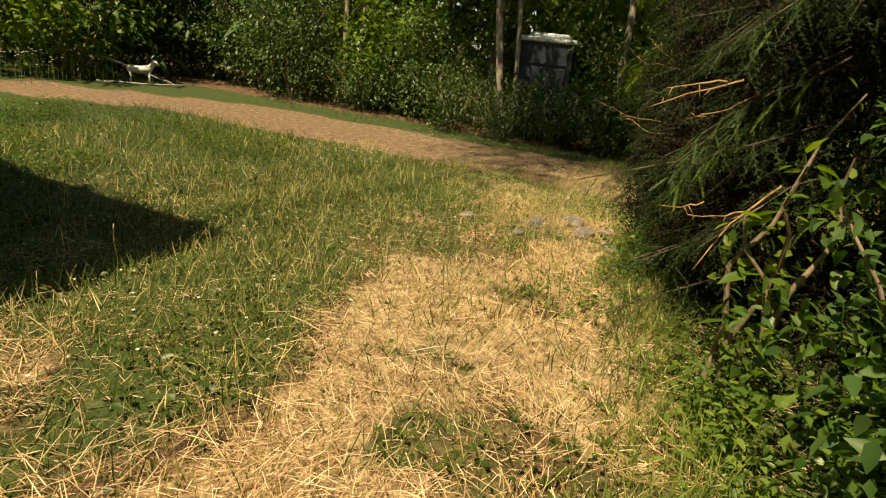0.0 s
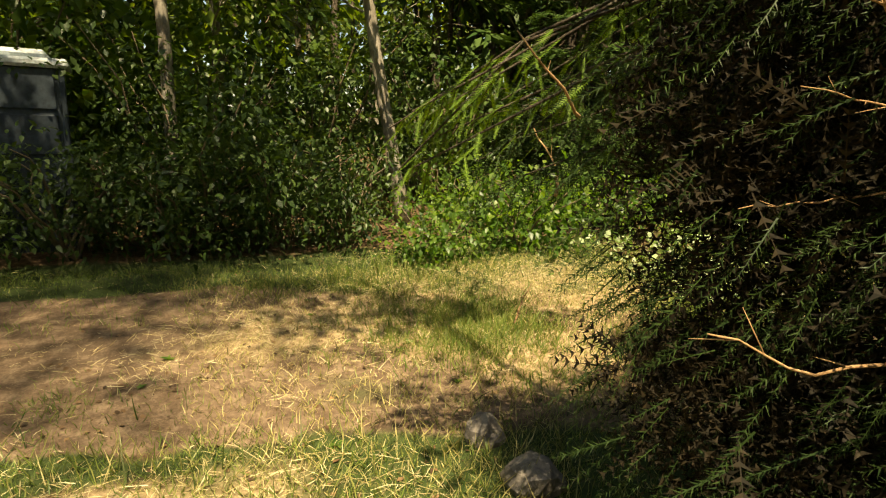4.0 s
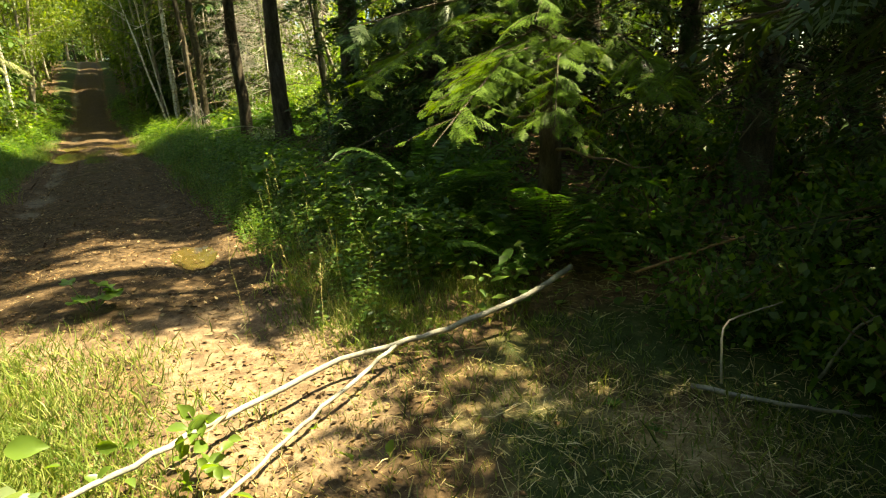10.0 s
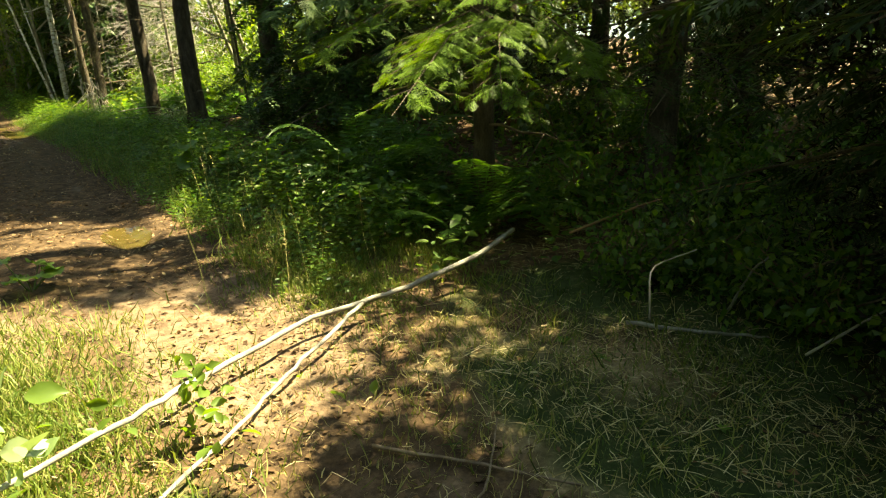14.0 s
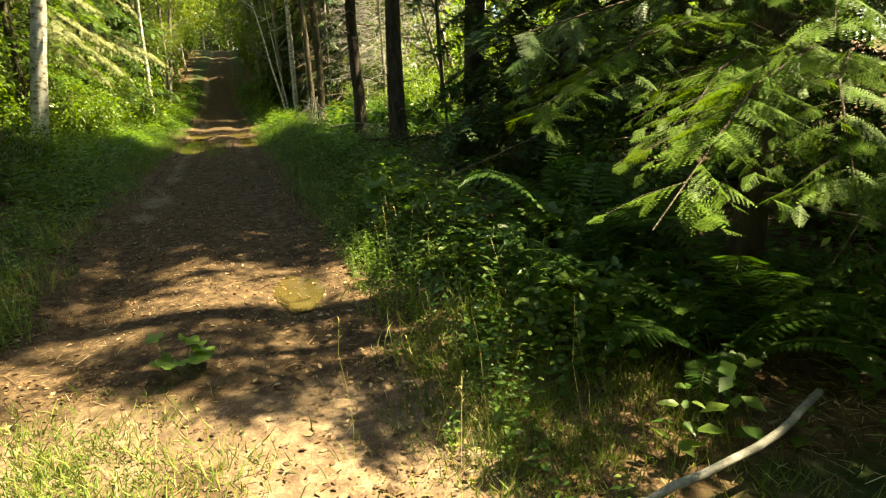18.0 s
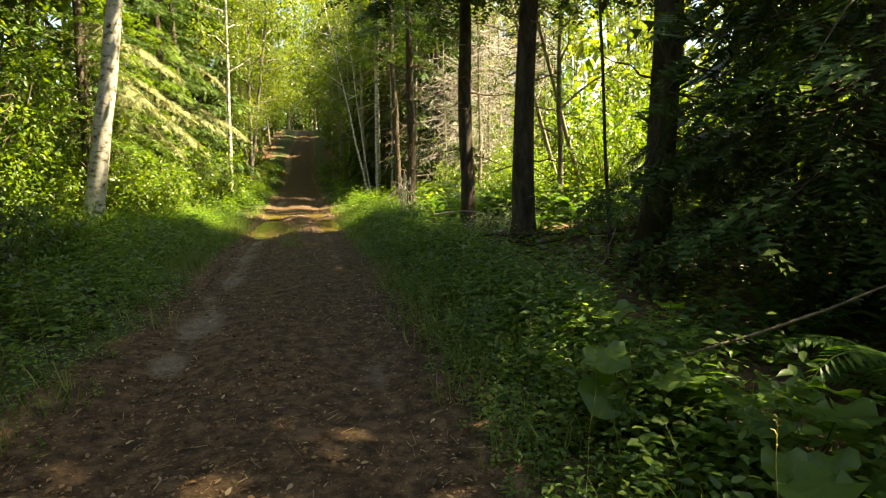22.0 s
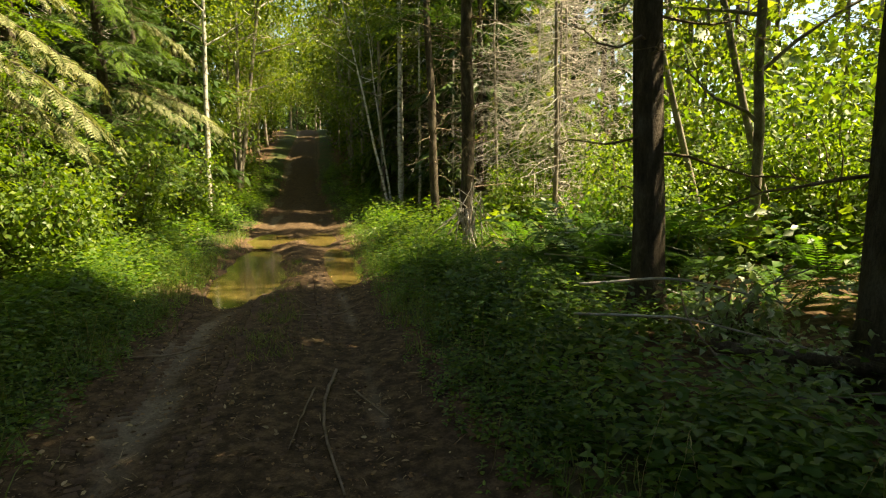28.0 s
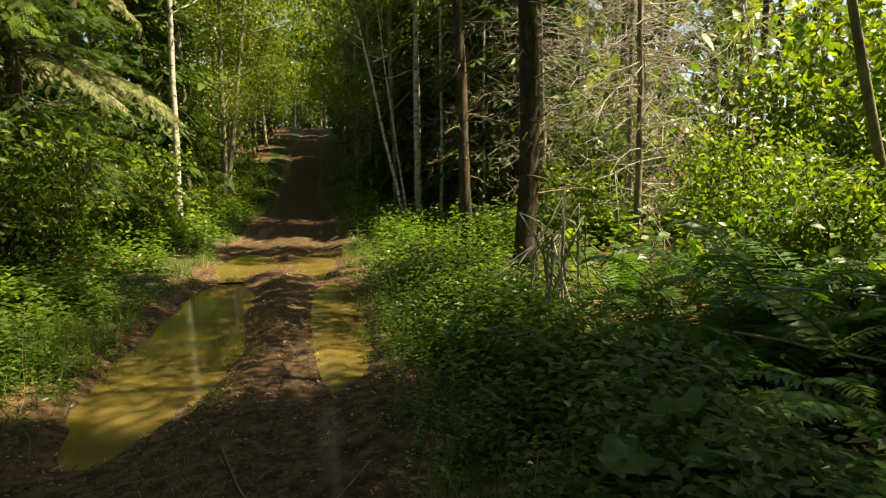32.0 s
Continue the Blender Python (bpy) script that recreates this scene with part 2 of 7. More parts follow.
def ground_material():
    """Soil, straw and grass, laid by the sheet's own cover map (red: bare track, green: straw, blue: green sward)."""
    m, n, l = nodes_of("ground")
    b = n["Principled BSDF"]
    at = n.new("ShaderNodeAttribute")
    at.attribute_name = "cover"
    sep = n.new("ShaderNodeSeparateColor")
    l.new(at.outputs["Color"], sep.inputs[0])
    big, mid, fine = noise_tex(n, l, 1.1, 5.0), noise_tex(n, l, 9.0, 6.0, 0.7), noise_tex(n, l, 70.0, 4.0, 0.7)
    litter = ramp(n, [(0.35, (0.045, 0.028, 0.016)), (0.5, (0.095, 0.058, 0.032)), (0.68, (0.20, 0.13, 0.07))])
    soil = ramp(n, [(0.34, (0.022, 0.014, 0.008)), (0.48, (0.058, 0.037, 0.02)), (0.68, (0.14, 0.092, 0.052))])
    clay = ramp(n, [(0.3, (0.085, 0.066, 0.047)), (0.7, (0.20, 0.162, 0.118))])
    straw = ramp(n, [(0.3, (0.13, 0.085, 0.04)), (0.5, (0.28, 0.20, 0.11)), (0.72, (0.48, 0.37, 0.22))])
    sward = ramp(n, [(0.3, (0.022, 0.036, 0.010)), (0.55, (0.042, 0.06, 0.018)), (0.75, (0.11, 0.10, 0.04))])
    dry = ramp(n, [(0.3, (0.07, 0.045, 0.028)), (0.5, (0.14, 0.095, 0.06)), (0.7, (0.25, 0.18, 0.118))])
    at2 = n.new("ShaderNodeAttribute")
    at2.attribute_name = "dryness"
    for r in (litter, soil, clay, straw, sward, dry):
        l.new(mid.outputs["Fac"], r.inputs[0])
    last = litter.outputs[0]
    for ch, r in ((sep.outputs[0], soil), (at2.outputs["Fac"], dry), (at.outputs["Alpha"], clay), (sep.outputs[1], straw), (sep.outputs[2], sward)):
        add = n.new("ShaderNodeMath")
        add.operation = "MULTIPLY_ADD"
        add.inputs[1].default_value, add.inputs[2].default_value = 0.9, -0.45
        l.new(big.outputs["Fac"], add.inputs[0])
        add2 = n.new("ShaderNodeMath")
        l.new(add.outputs[0], add2.inputs[0])
        l.new(ch, add2.inputs[1])
        mr = n.new("ShaderNodeMapRange")
        mr.interpolation_type = "SMOOTHSTEP"
        mr.inputs[1].default_value, mr.inputs[2].default_value = 0.35, 0.62
        l.new(add2.outputs[0], mr.inputs[0])
        mx = n.new("ShaderNodeMix")
        mx.data_type = "RGBA"
        l.new(mr.outputs[0], mx.inputs[0])
        l.new(last, mx.inputs[6])
        l.new(r.outputs[0], mx.inputs[7])
        last = mx.outputs[2]
    mul = n.new("ShaderNodeMix")
    mul.data_type, mul.blend_type = "RGBA", "MULTIPLY"
    mul.inputs[0].default_value = 0.75
    tone = ramp(n, [(0.3, (0.5, 0.5, 0.5)), (0.7, (1.4, 1.4, 1.4))])
    l.new(fine.outputs["Fac"], tone.inputs[0])
    l.new(last, mul.inputs[6])
    l.new(tone.outputs[0], mul.inputs[7])
    l.new(mul.outputs[2], b.inputs["Base Color"])
    b.inputs["Roughness"].default_value = 0.92
    b.inputs["Specular IOR Level"].default_value = 0.15
    bp = n.new("ShaderNodeBump")
    bp.inputs["Strength"].default_value, bp.inputs["Distance"].default_value = 0.4, 0.015
    hs = n.new("ShaderNodeMath")
    l.new(mid.outputs["Fac"], hs.inputs[0])
    l.new(fine.outputs["Fac"], hs.inputs[1])
    l.new(hs.outputs[0], bp.inputs["Height"])
    l.new(bp.outputs[0], b.inputs["Normal"])
    return m


M_WATER, M_MUD, M_GROUND = water_material(), water_material("shallow_puddle", 0.14, 0.5), ground_material()

# ---- mesh tools ----
def rng(seed):
    return np.random.default_rng(seed)


def hash2(ix, iy):
    v = np.sin(ix * 127.1 + iy * 311.7) * 43758.5453
    return v - np.floor(v)


def value_noise(x, y):
    x, y = np.asarray(x, float), np.asarray(y, float)
    ix, iy = np.floor(x), np.floor(y)
    fx, fy = x - ix, y - iy
    fx, fy = fx * fx * (3 - 2 * fx), fy * fy * (3 - 2 * fy)
    a, b = hash2(ix, iy), hash2(ix + 1, iy)
    c, d = hash2(ix, iy + 1), hash2(ix + 1, iy + 1)
    return (a * (1 - fx) + b * fx) * (1 - fy) + (c * (1 - fx) + d * fx) * fy


def fbm(x, y, scale=1.0, octaves=3):
    out, amp, tot = 0.0, 1.0, 0.0
    for k in range(octaves):
        out = out + amp * value_noise(np.asarray(x) * scale * 2 ** k + 17.3 * k, np.asarray(y) * scale * 2 ** k + 5.1 * k)
        tot += amp
        amp *= 0.5
    return out / tot


def step(a, b, v):
    u = np.clip((np.asarray(v, float) - a) / (b - a), 0, 1)
    return u * u * (3 - 2 * u)


class Bag:
    """Collects vertices and faces of one mesh."""

    def __init__(self):
        self.v, self.f, self.n = [], [], 0

    def add(self, v, f):
        v = np.asarray(v, float).reshape(-1, 3)
        self.v.append(v)
        self.f.append(np.asarray(f, np.int64) + self.n)
        self.n += len(v)

    def mesh(self, name, mat, smooth=False):
        me = bpy.data.meshes.new(name)
        v = np.concatenate(self.v)
        me.vertices.add(len(v))
        me.vertices.foreach_set("co", v.astype(np.float32).ravel())
        idx = np.concatenate([f.ravel() for f in self.f])
        sizes = np.concatenate([np.full(len(f), f.shape[1]) for f in self.f])
        me.loops.add(len(idx))
        me.loops.foreach_set("vertex_index", idx.astype(np.int32))
        me.polygons.add(len(sizes))
        starts = np.concatenate([[0], np.cumsum(sizes)[:-1]])
        me.polygons.foreach_set("loop_start", starts.astype(np.int32))
        me.polygons.foreach_set("loop_total", sizes.astype(np.int32))
        if smooth:
            me.polygons.foreach_set("use_smooth", np.ones(len(sizes), bool))
        me.materials.append(mat)
        me.update(calc_edges=True)
        return me


def part(name, bag, mat, parent=None, label="", smooth=False):
    me = bag if isinstance(bag, bpy.types.Mesh) else bag.mesh(name, mat, smooth)
    ob = new(name, me)
    if parent is not None:
        ob.parent = parent
    if label:
        tagged(ob, label)
    return ob


def unit(v):
    return v / np.maximum(np.linalg.norm(v, axis=-1, keepdims=True), 1e-9)


def frames(d, roll=None, up=(0, 0, 1)):
    """Rotation matrices whose x axis follows d and whose z axis leans towards up."""
    d = unit(np.asarray(d, float))
    u = np.broadcast_to(np.asarray(up, float), d.shape)
    y = np.cross(u, d)
    bad = np.linalg.norm(y, axis=-1) < 1e-3
    y[bad] = (0, 1, 0)
    y = unit(y)
    z = np.cross(d, y)
    if roll is not None:
        c, s = np.cos(roll)[:, None], np.sin(roll)[:, None]
        y, z = y * c + z * s, z * c - y * s
    return np.stack([d, y, z], axis=-1)


def scatter(bag, template, p, m, scale):
    """Copies of a template (vertices, faces) at points p with frames m and scales."""
    tv, tf = template
    tv, tf = np.asarray(tv, float), np.asarray(tf)
    s = np.asarray(scale, float)
    if s.ndim == 1:
        s = s[:, None]
    v = np.einsum("nij,nkj->nki", m, tv[None] * s[:, None, :]) + np.asarray(p)[:, None, :]
    n, k = len(p), len(tv)
    f = tf[None] + (np.arange(n) * k)[:, None, None]
    bag.add(v.reshape(-1, 3), f.reshape(-1, tf.shape[1]))


LEAF = (np.array([(0, 0, 0), (0.42, 0.30, 0.07), (0.5, 0, 0), (0.42, -0.30, 0.07), (1, 0, -0.10)]),
        np.array([(0, 2, 1), (1, 2, 4), (0, 3, 2), (3, 4, 2)]))
ROUND_LEAF = (np.array([(0, 0, 0), (0.22, 0.30, 0.05), (0.62, 0.36, 0.06), (1, 0, -0.06), (0.62, -0.36, 0.06), (0.22, -0.30, 0.05), (0.5, 0, 0)]),
              np.array([(0, 6, 1), (1, 6, 2), (2, 6, 3), (3, 6, 4), (4, 6, 5), (5, 6, 0)]))
LEAF2 = (np.array([(0, 0, 0), (0.45, 0.32, 0.06), (1, 0, -0.08), (0.45, -0.32, 0.06)]), np.array([(0, 2, 1), (0, 3, 2)]))
OVAL_LEAF = (np.array([(0, 0, 0), (0.12, 0.17, 0.03), (0.36, 0.30, 0.06), (0.64, 0.26, 0.05), (0.86, 0.11, 0.0), (1, 0, -0.07), (0.86, -0.11, 0.0), (0.64, -0.26, 0.05), (0.36, -0.30, 0.06),
                       (0.12, -0.17, 0.03), (0.36, 0, 0.0), (0.68, 0, -0.01)]),
             np.array([(0, 10, 1), (1, 10, 2), (2, 10, 11), (2, 11, 3), (3, 11, 4), (4, 11, 5), (5, 11, 6), (6, 11, 7), (7, 11, 8), (8, 11, 10), (8, 10, 9), (9, 10, 0)]))
BLADE = (np.array([(0, 0.5, 0), (0, -0.5, 0), (0.4, 0.42, 0.10), (0.4, -0.42, 0.10), (0.75, 0.25, 0.06), (0.75, -0.25, 0.06), (1, 0, -0.06)]),
         np.array([(0, 1, 3), (0, 3, 2), (2, 3, 5), (2, 5, 4), (4, 5, 6)]))
STRIP = (np.array([(0, 0.5, 0), (0, -0.5, 0), (0.5, 0.5, 0.06), (0.5, -0.5, 0.06), (1, 0, 0)]),
         np.array([(0, 1, 3), (0, 3, 2), (2, 3, 4)]))


def needle_twig(pairs, spread=0.16, width=0.035, rounded=False):
    v, f = [(0, 0.012, 0), (0, -0.012, 0), (1, 0, 0)], [(0, 1, 2)]
    for i in range(pairs):
        x = 0.04 + 0.94 * i / pairs
        ln = spread * (1.0 - 0.45 * abs(2 * x - 0.9))
        for sg in (1, -1):
            k = len(v)
            a = (i * 2.1 + 0.7 * sg) if rounded else 0.0
            v += [(x - width / 2, 0, 0), (x + width / 2, 0, 0), (x + ln * (1.0 if rounded else 0.6), sg * ln * math.cos(a), ln * math.sin(a) + 0.02)]
            f.append((k, k + 1, k + 2))
    return np.array(v), np.array(f)


TWIG_FAR = (np.array([(0, 0, 0), (0.35, 0.12, 0.0), (1, 0, -0.03), (0.35, -0.12, 0.0)]), np.array([(0, 3, 1), (1, 3, 2)]))
TWIG_BRISTLE = needle_twig(14, 0.10, 0.03, True)
TWIG_INNER = needle_twig(6, 0.13, 0.06)
TWIG_BRUSH = needle_twig(15, 0.10, 0.024, True)
TWIG_FRESH = needle_twig(22, 0.10, 0.028)
TWIG_COMB = needle_twig(4, 0.24, 0.15)


def spray_twig(shoots, needles, width=0.03):
    """A flat compound spray: side shoots either way, each feathered with short needles."""
    v, f = [], []

    def shoot(o, d, ln, n, w):
        d = np.array(d) / np.linalg.norm(d)
        s = np.array((-d[1], d[0], 0))
        if not n:
            k = len(v)
            v.extend([o, o + d * ln * 0.4 + s * w, o + d * ln + np.array((0, 0, -0.03)), o + d * ln * 0.4 - s * w])
            f.extend([(k, k + 3, k + 1), (k + 1, k + 3, k + 2)])
            return
        for i in range(n):
            u = (i + 0.3) / n
            q = w * (1.15 - 0.5 * u)
            for sg in (1, -1):
                k = len(v)
                a = o + d * ln * u + np.array((0, 0, -0.05 * u * u))
                v.extend([a, a + d * ln / n * 0.75, a + d * q * 0.7 + s * sg * q])
                f.append((k, k + 1, k + 2))

    z = np.zeros(3)
    shoot(z, (1, 0, 0), 1.0, needles * 2 if needles else 0, 0.06 if needles else width)
    for i in range(shoots):
        u = (i + 0.5) / shoots
        for sg in (1, -1):
            shoot(np.array((0.06 + 0.8 * u + 0.03 * sg, 0, -0.03 * u)), (0.72, sg * 0.7, -0.1), 0.40 * (1.05 - 0.75 * u), needles, 0.055 if needles else width)
    return np.array(v), np.array(f)


SPRAY = spray_twig(6, 8)
SPRAY_LITE = spray_twig(5, 0, 0.032)
OVATE = (np.array([(0, 0, 0), (0.2, 0.22, 0.04), (0.58, 0.2, 0.05), (1, 0, -0.10), (0.58, -0.2, 0.05), (0.2, -0.22, 0.04), (0.42, 0, -0.01)]),
         np.array([(0, 6, 1), (1, 6, 2), (2, 6, 3), (3, 6, 4), (4, 6, 5), (5, 6, 0)]))


def tube(bag, pts, radii, sides=8, lump=0.0, seed=0, cap=True):
    """A tapered tube along points."""
    pts, radii = np.asarray(pts, float), np.asarray(radii, float)
    n = len(pts)
    d = np.gradient(pts, axis=0)
    m = frames(d, None, (0.31, 0.95, 0.05) if abs(unit(d.mean(0))[2]) > 0.8 else (0, 0, 1))
    a = np.arange(sides) * 2 * math.pi / sides
    r = radii[:, None] * np.ones(sides)
    if lump:
        r = r * (1 + lump * (rng(seed).random((n, sides)) - 0.5))
    v = pts[:, None, :] + m[:, :, 1][:, None, :] * (np.cos(a) * r)[..., None] + m[:, :, 2][:, None, :] * (np.sin(a) * r)[..., None]
    i, j = np.meshgrid(np.arange(n - 1), np.arange(sides), indexing="ij")
    q = np.stack([i * sides + j, i * sides + (j + 1) % sides, (i + 1) * sides + (j + 1) % sides, (i + 1) * sides + j], -1).reshape(-1, 4)
    if cap:
        v = np.concatenate([v.reshape(-1, 3), pts[[0, -1]]])
        k = n * sides
        j = np.arange(sides)
        c0 = np.stack([(j + 1) % sides, j, np.full(sides, k), np.full(sides, k)], -1)[:, :3]
        c1 = np.stack([(n - 1) * sides + j, (n - 1) * sides + (j + 1) % sides, np.full(sides, k + 1)], -1)
        base = bag.n
        bag.add(v, q)
        bag.f.append(np.concatenate([c0, c1]) + base)
    else:
        bag.add(v.reshape(-1, 3), q)


def bend(a, b, n, wob, r, sag=0.0):
    """Points from a to b with some wandering and sag."""
    u = np.linspace(0, 1, n)[:, None]
    p = np.asarray(a, float) * (1 - u) + np.asarray(b, float) * u
    w = np.cumsum(r.normal(0, 1, (n, 3)), axis=0)
    w = w - w[0] - (w[-1] - w[0]) * u
    p = p + w * wob
    p[:, 2] -= sag * 4 * (u[:, 0] * (1 - u[:, 0]))
    return p

# ---- the lie of the land ----
def track_x(y):
    y = np.asarray(y, float)
    return -1.15 * step(2.5, -1.5, y) + 0.55 * np.maximum(-8.5 - y, 0) + 0.5 * step(40, 75, y)


def track_half(y):
    return 1.28 + 0.12 * step(2, -2, np.asarray(y, float)) - 0.42 * step(32, 44, np.asarray(y, float))


PUDDLES = [  # x, y, half width, half length, depth
    (-0.60, 22.5, 0.66, 1.9, 0.13), (-0.66, 25.2, 0.60, 1.8, 0.12), (-0.55, 28.9, 0.72, 1.6, 0.09), (0.66, 29.0, 0.55, 1.8, 0.09),
    (1.04, 23.7, 0.28, 2.3, 0.08), (0.74, 7.5, 0.20, 0.42, 0.045),
]


def rise(y):
    return np.interp(y, [-60, 3, 8, 13, 17, 22, 30, 34, 37, 43, 48, 60, 76, 90, 200],
                     [0, 0, 0.1, 0.21, 0.25, 0.2, 0.2, 0.36, 0.6, 1.4, 2.5, 4.5, 7.0, 7.6, 8.5])


def height(x, y, fine=True):
    x, y = np.asarray(x, float), np.asarray(y, float)
    off = np.abs(x - track_x(y))
    half = track_half(y)
    z = (rise(y - 1.2) + rise(y) + rise(y + 1.2)) / 3
    woods = step(4.5, 7.5, y)
    z = z + woods * (0.13 * step(half - 0.15, half + 0.9, off) + 0.25 * step(3, 9, off))
    z = z + 0.30 * (fbm(x, y, 0.12, 2) - 0.5) * step(half, half + 3, off)
    rut = np.exp(-((off - 0.76) / 0.24) ** 2)
    z = z - rut * (0.05 * step(4, 9, y) + 0.012)
    z = z + 0.025 * np.exp(-(off / 0.35) ** 2) * step(4, 9, y)
    for cx, cy, rx, ry, dep in PUDDLES:
        d = np.sqrt(((x - cx - track_x(cy)) / rx) ** 2 + ((y - cy) / ry) ** 2) + 0.35 * (fbm(x, y, 2.2, 2) - 0.5)
        z = z - dep * step(1.35, 0.6, d)
    if fine:
        z = z + (0.035 - 0.015 * step(half, half - 0.3, off)) * (fbm(x, y, 2.3, 3) - 0.5) + (0.02 - 0.008 * step(half, half - 0.3, off)) * (fbm(x + 40, y, 7.0, 2) - 0.5)
    return z


def covers(x, y):
    """How much bare soil, straw and green sward lies at a place."""
    x, y = np.asarray(x, float), np.asarray(y, float)
    dx = x - track_x(y)
    off, half = np.abs(dx), track_half(y)
    w = 0.5 * (fbm(x, y, 0.9, 3) - 0.5) + 0.22 * (fbm(x + 7, y, 3.5, 2) - 0.5)
    bare = step(half + 0.18, half - 0.2, off + w)
    bare = bare * (1 - 0.55 * np.exp(-((dx - 0.05) / 0.28) ** 2) * step(-2, 2, y) * step(7.5, 4.5, y))
    yard = step(5.0, 3.2, y + w) * step(-4.6, -3.2, x + w)
    wide = 0.95 + 0.22 * np.maximum(x - 3.2, 0) + 0.2 * np.maximum(3.2 - x, 0)
    hay = np.exp(-((y + 0.3 + 0.11 * np.maximum(x - 3.2, 0) + 0.42 * np.maximum(3.2 - x, 0)) / wide) ** 4) * step(0.15, 0.6, x) * step(30, 9.5, x)
    hay = hay * (1 - 0.75 * step(5.0, 6.0, x) * step(-0.8, -1.5, y) * step(0.42, 0.58, fbm(x + 3, y + 1, 1.4, 2)))
    hay = hay * (1 - 0.45 * step(0.52, 0.7, fbm(x + 11, y + 5, 1.7, 3)) * step(2.0, 3.0, x))
    hay = np.maximum(hay, 0.9 * np.exp(-(((x + 1.0) / 2.2) ** 2 + ((y - 1.6) / 3.2) ** 2) ** 2))
    hay = np.maximum(hay, 0.8 * np.exp(-(((x - 1.6) / 0.9) ** 2 + ((y - 3.2) / 1.2) ** 2) ** 2))
    hay = np.maximum(hay, 0.66 * np.exp(-(((x - 3.3) / 1.8) ** 2 + ((y + 1.5) / 0.8) ** 2) ** 2))
    straw = np.clip(0.85 * hay + 2.5 * w - 0.1, 0, 1) * yard
    green = np.clip(yard * (1 - 0.75 * hay) * (0.9 - 1.5 * w) + 0.25 * yard * step(3.5, 1.5, x), 0, 1)
    green = np.maximum(green, step(4, 7, y) * step(half - 0.15, half + 0.25, off + w) * step(half + 2.2, half + 0.9, off + w) * 0.6)
    bare = bare * (1 - 0.45 * step(0.3, 0.7, hay))
    return bare, straw * (1 - 0.35 * bare), green * (1 - bare)


def graded(lo, hi, stepsize, far_lo, far_hi):
    mid = list(np.arange(lo, hi + 1e-6, stepsize))
    s, a = stepsize, mid[0]
    left = []
    while a > far_lo:
        s *= 1.22
        a -= s
        left.append(a)
    s, a = stepsize, mid[-1]
    right = []
    while a < far_hi:
        s *= 1.22
        a += s
        right.append(a)
    return np.array(left[::-1] + mid + right)


def build_ground():
    xs, ys = graded(-4, 8, 0.13, -400, 400), graded(-5, 29, 0.13, -400, 400)
    gx, gy = np.meshgrid(xs, ys, indexing="ij")
    gz = height(gx, gy)
    bag = Bag()
    i, j = np.meshgrid(np.arange(len(xs) - 1), np.arange(len(ys) - 1), indexing="ij")
    k = len(ys)
    q = np.stack([i * k + j, (i + 1) * k + j, (i + 1) * k + j + 1, i * k + j + 1], -1).reshape(-1, 4)
    bag.add(np.stack([gx, gy, gz], -1), q)
    me = bag.mesh("ground", M_GROUND, True)
    at = me.attributes.new("cover", "FLOAT_COLOR", "POINT")
    b, s, g = covers(gx, gy)
    patchy = 0.35 + 0.9 * step(0.35, 0.62, fbm(gx * 2.2, gy * 0.8, 1.1, 3))
    clay = (0.50 * np.exp(-((gx - track_x(gy) + 0.80 + 0.25 * (fbm(gx, gy, 0.6, 2) - 0.5)) / 0.33) ** 2) + 0.40 * np.exp(-((gx - track_x(gy) - 0.78) / 0.17) ** 2)) * step(6, 10, gy) * patchy
    at.data.foreach_set("color", np.stack([b, s, g, clay], -1).astype(np.float32).ravel())
    dry = me.attributes.new("dryness", "FLOAT", "POINT")
    dry.data.foreach_set("value", (b * (step(1.8, 0.2, gy + 0.6 * (fbm(gx, gy, 0.8, 2) - 0.5)) + 0.8 * step(3.6, 4.2, gy) * step(6.6, 5.4, gy) + 0.55 * step(1.8, 0.2, -gy) * step(4.4, 3.4, gy))).astype(np.float32).ravel())
    return tagged(new("ground", me), "woodland ground with a muddy two-rut track, dry straw and green sward", "ground", kind="structure")


build_ground()


def ground_z(x, y):
    """Height of the ground sheet itself between its grid points."""
    i, j = np.floor((x + 4) / 0.13), np.floor((y + 5) / 0.13)
    x0, y0 = -4 + i * 0.13, -5 + j * 0.13
    u, v = (x - x0) / 0.13, (y - y0) / 0.13
    return (height(x0, y0) * (1 - u) + height(x0 + 0.13, y0) * u) * (1 - v) + (height(x0, y0 + 0.13) * (1 - u) + height(x0 + 0.13, y0 + 0.13) * u) * v


def build_wet_mud(cx, cy, rx, ry, dep):
    """A shallow film of muddy water that follows the bottom of the rut."""
    xs, ys = np.arange(-1.5 * rx, 1.5 * rx, 0.022) + cx, np.arange(-1.5 * ry, 1.5 * ry, 0.03) + cy
    gx, gy = np.meshgrid(xs, ys, indexing="ij")
    d = np.sqrt(((gx - cx) / rx) ** 2 + ((gy - cy) / ry) ** 2) + 0.45 * (fbm(gx, gy, 4.0, 3) - 0.5)
    i, j = np.meshgrid(np.arange(len(xs) - 1), np.arange(len(ys) - 1), indexing="ij")
    k = len(ys)
    q = np.stack([i * k + j, (i + 1) * k + j, (i + 1) * k + j + 1, i * k + j + 1], -1)[d[:-1, :-1] < 1]
    bag = Bag()
    bag.add(np.stack([gx, gy, ground_z(gx, gy) + 0.009], -1), q)
    return tagged(part("puddle_water", bag, M_MUD, smooth=True), "shallow muddy puddle in a wheel rut of the track", "puddle", kind="structure")


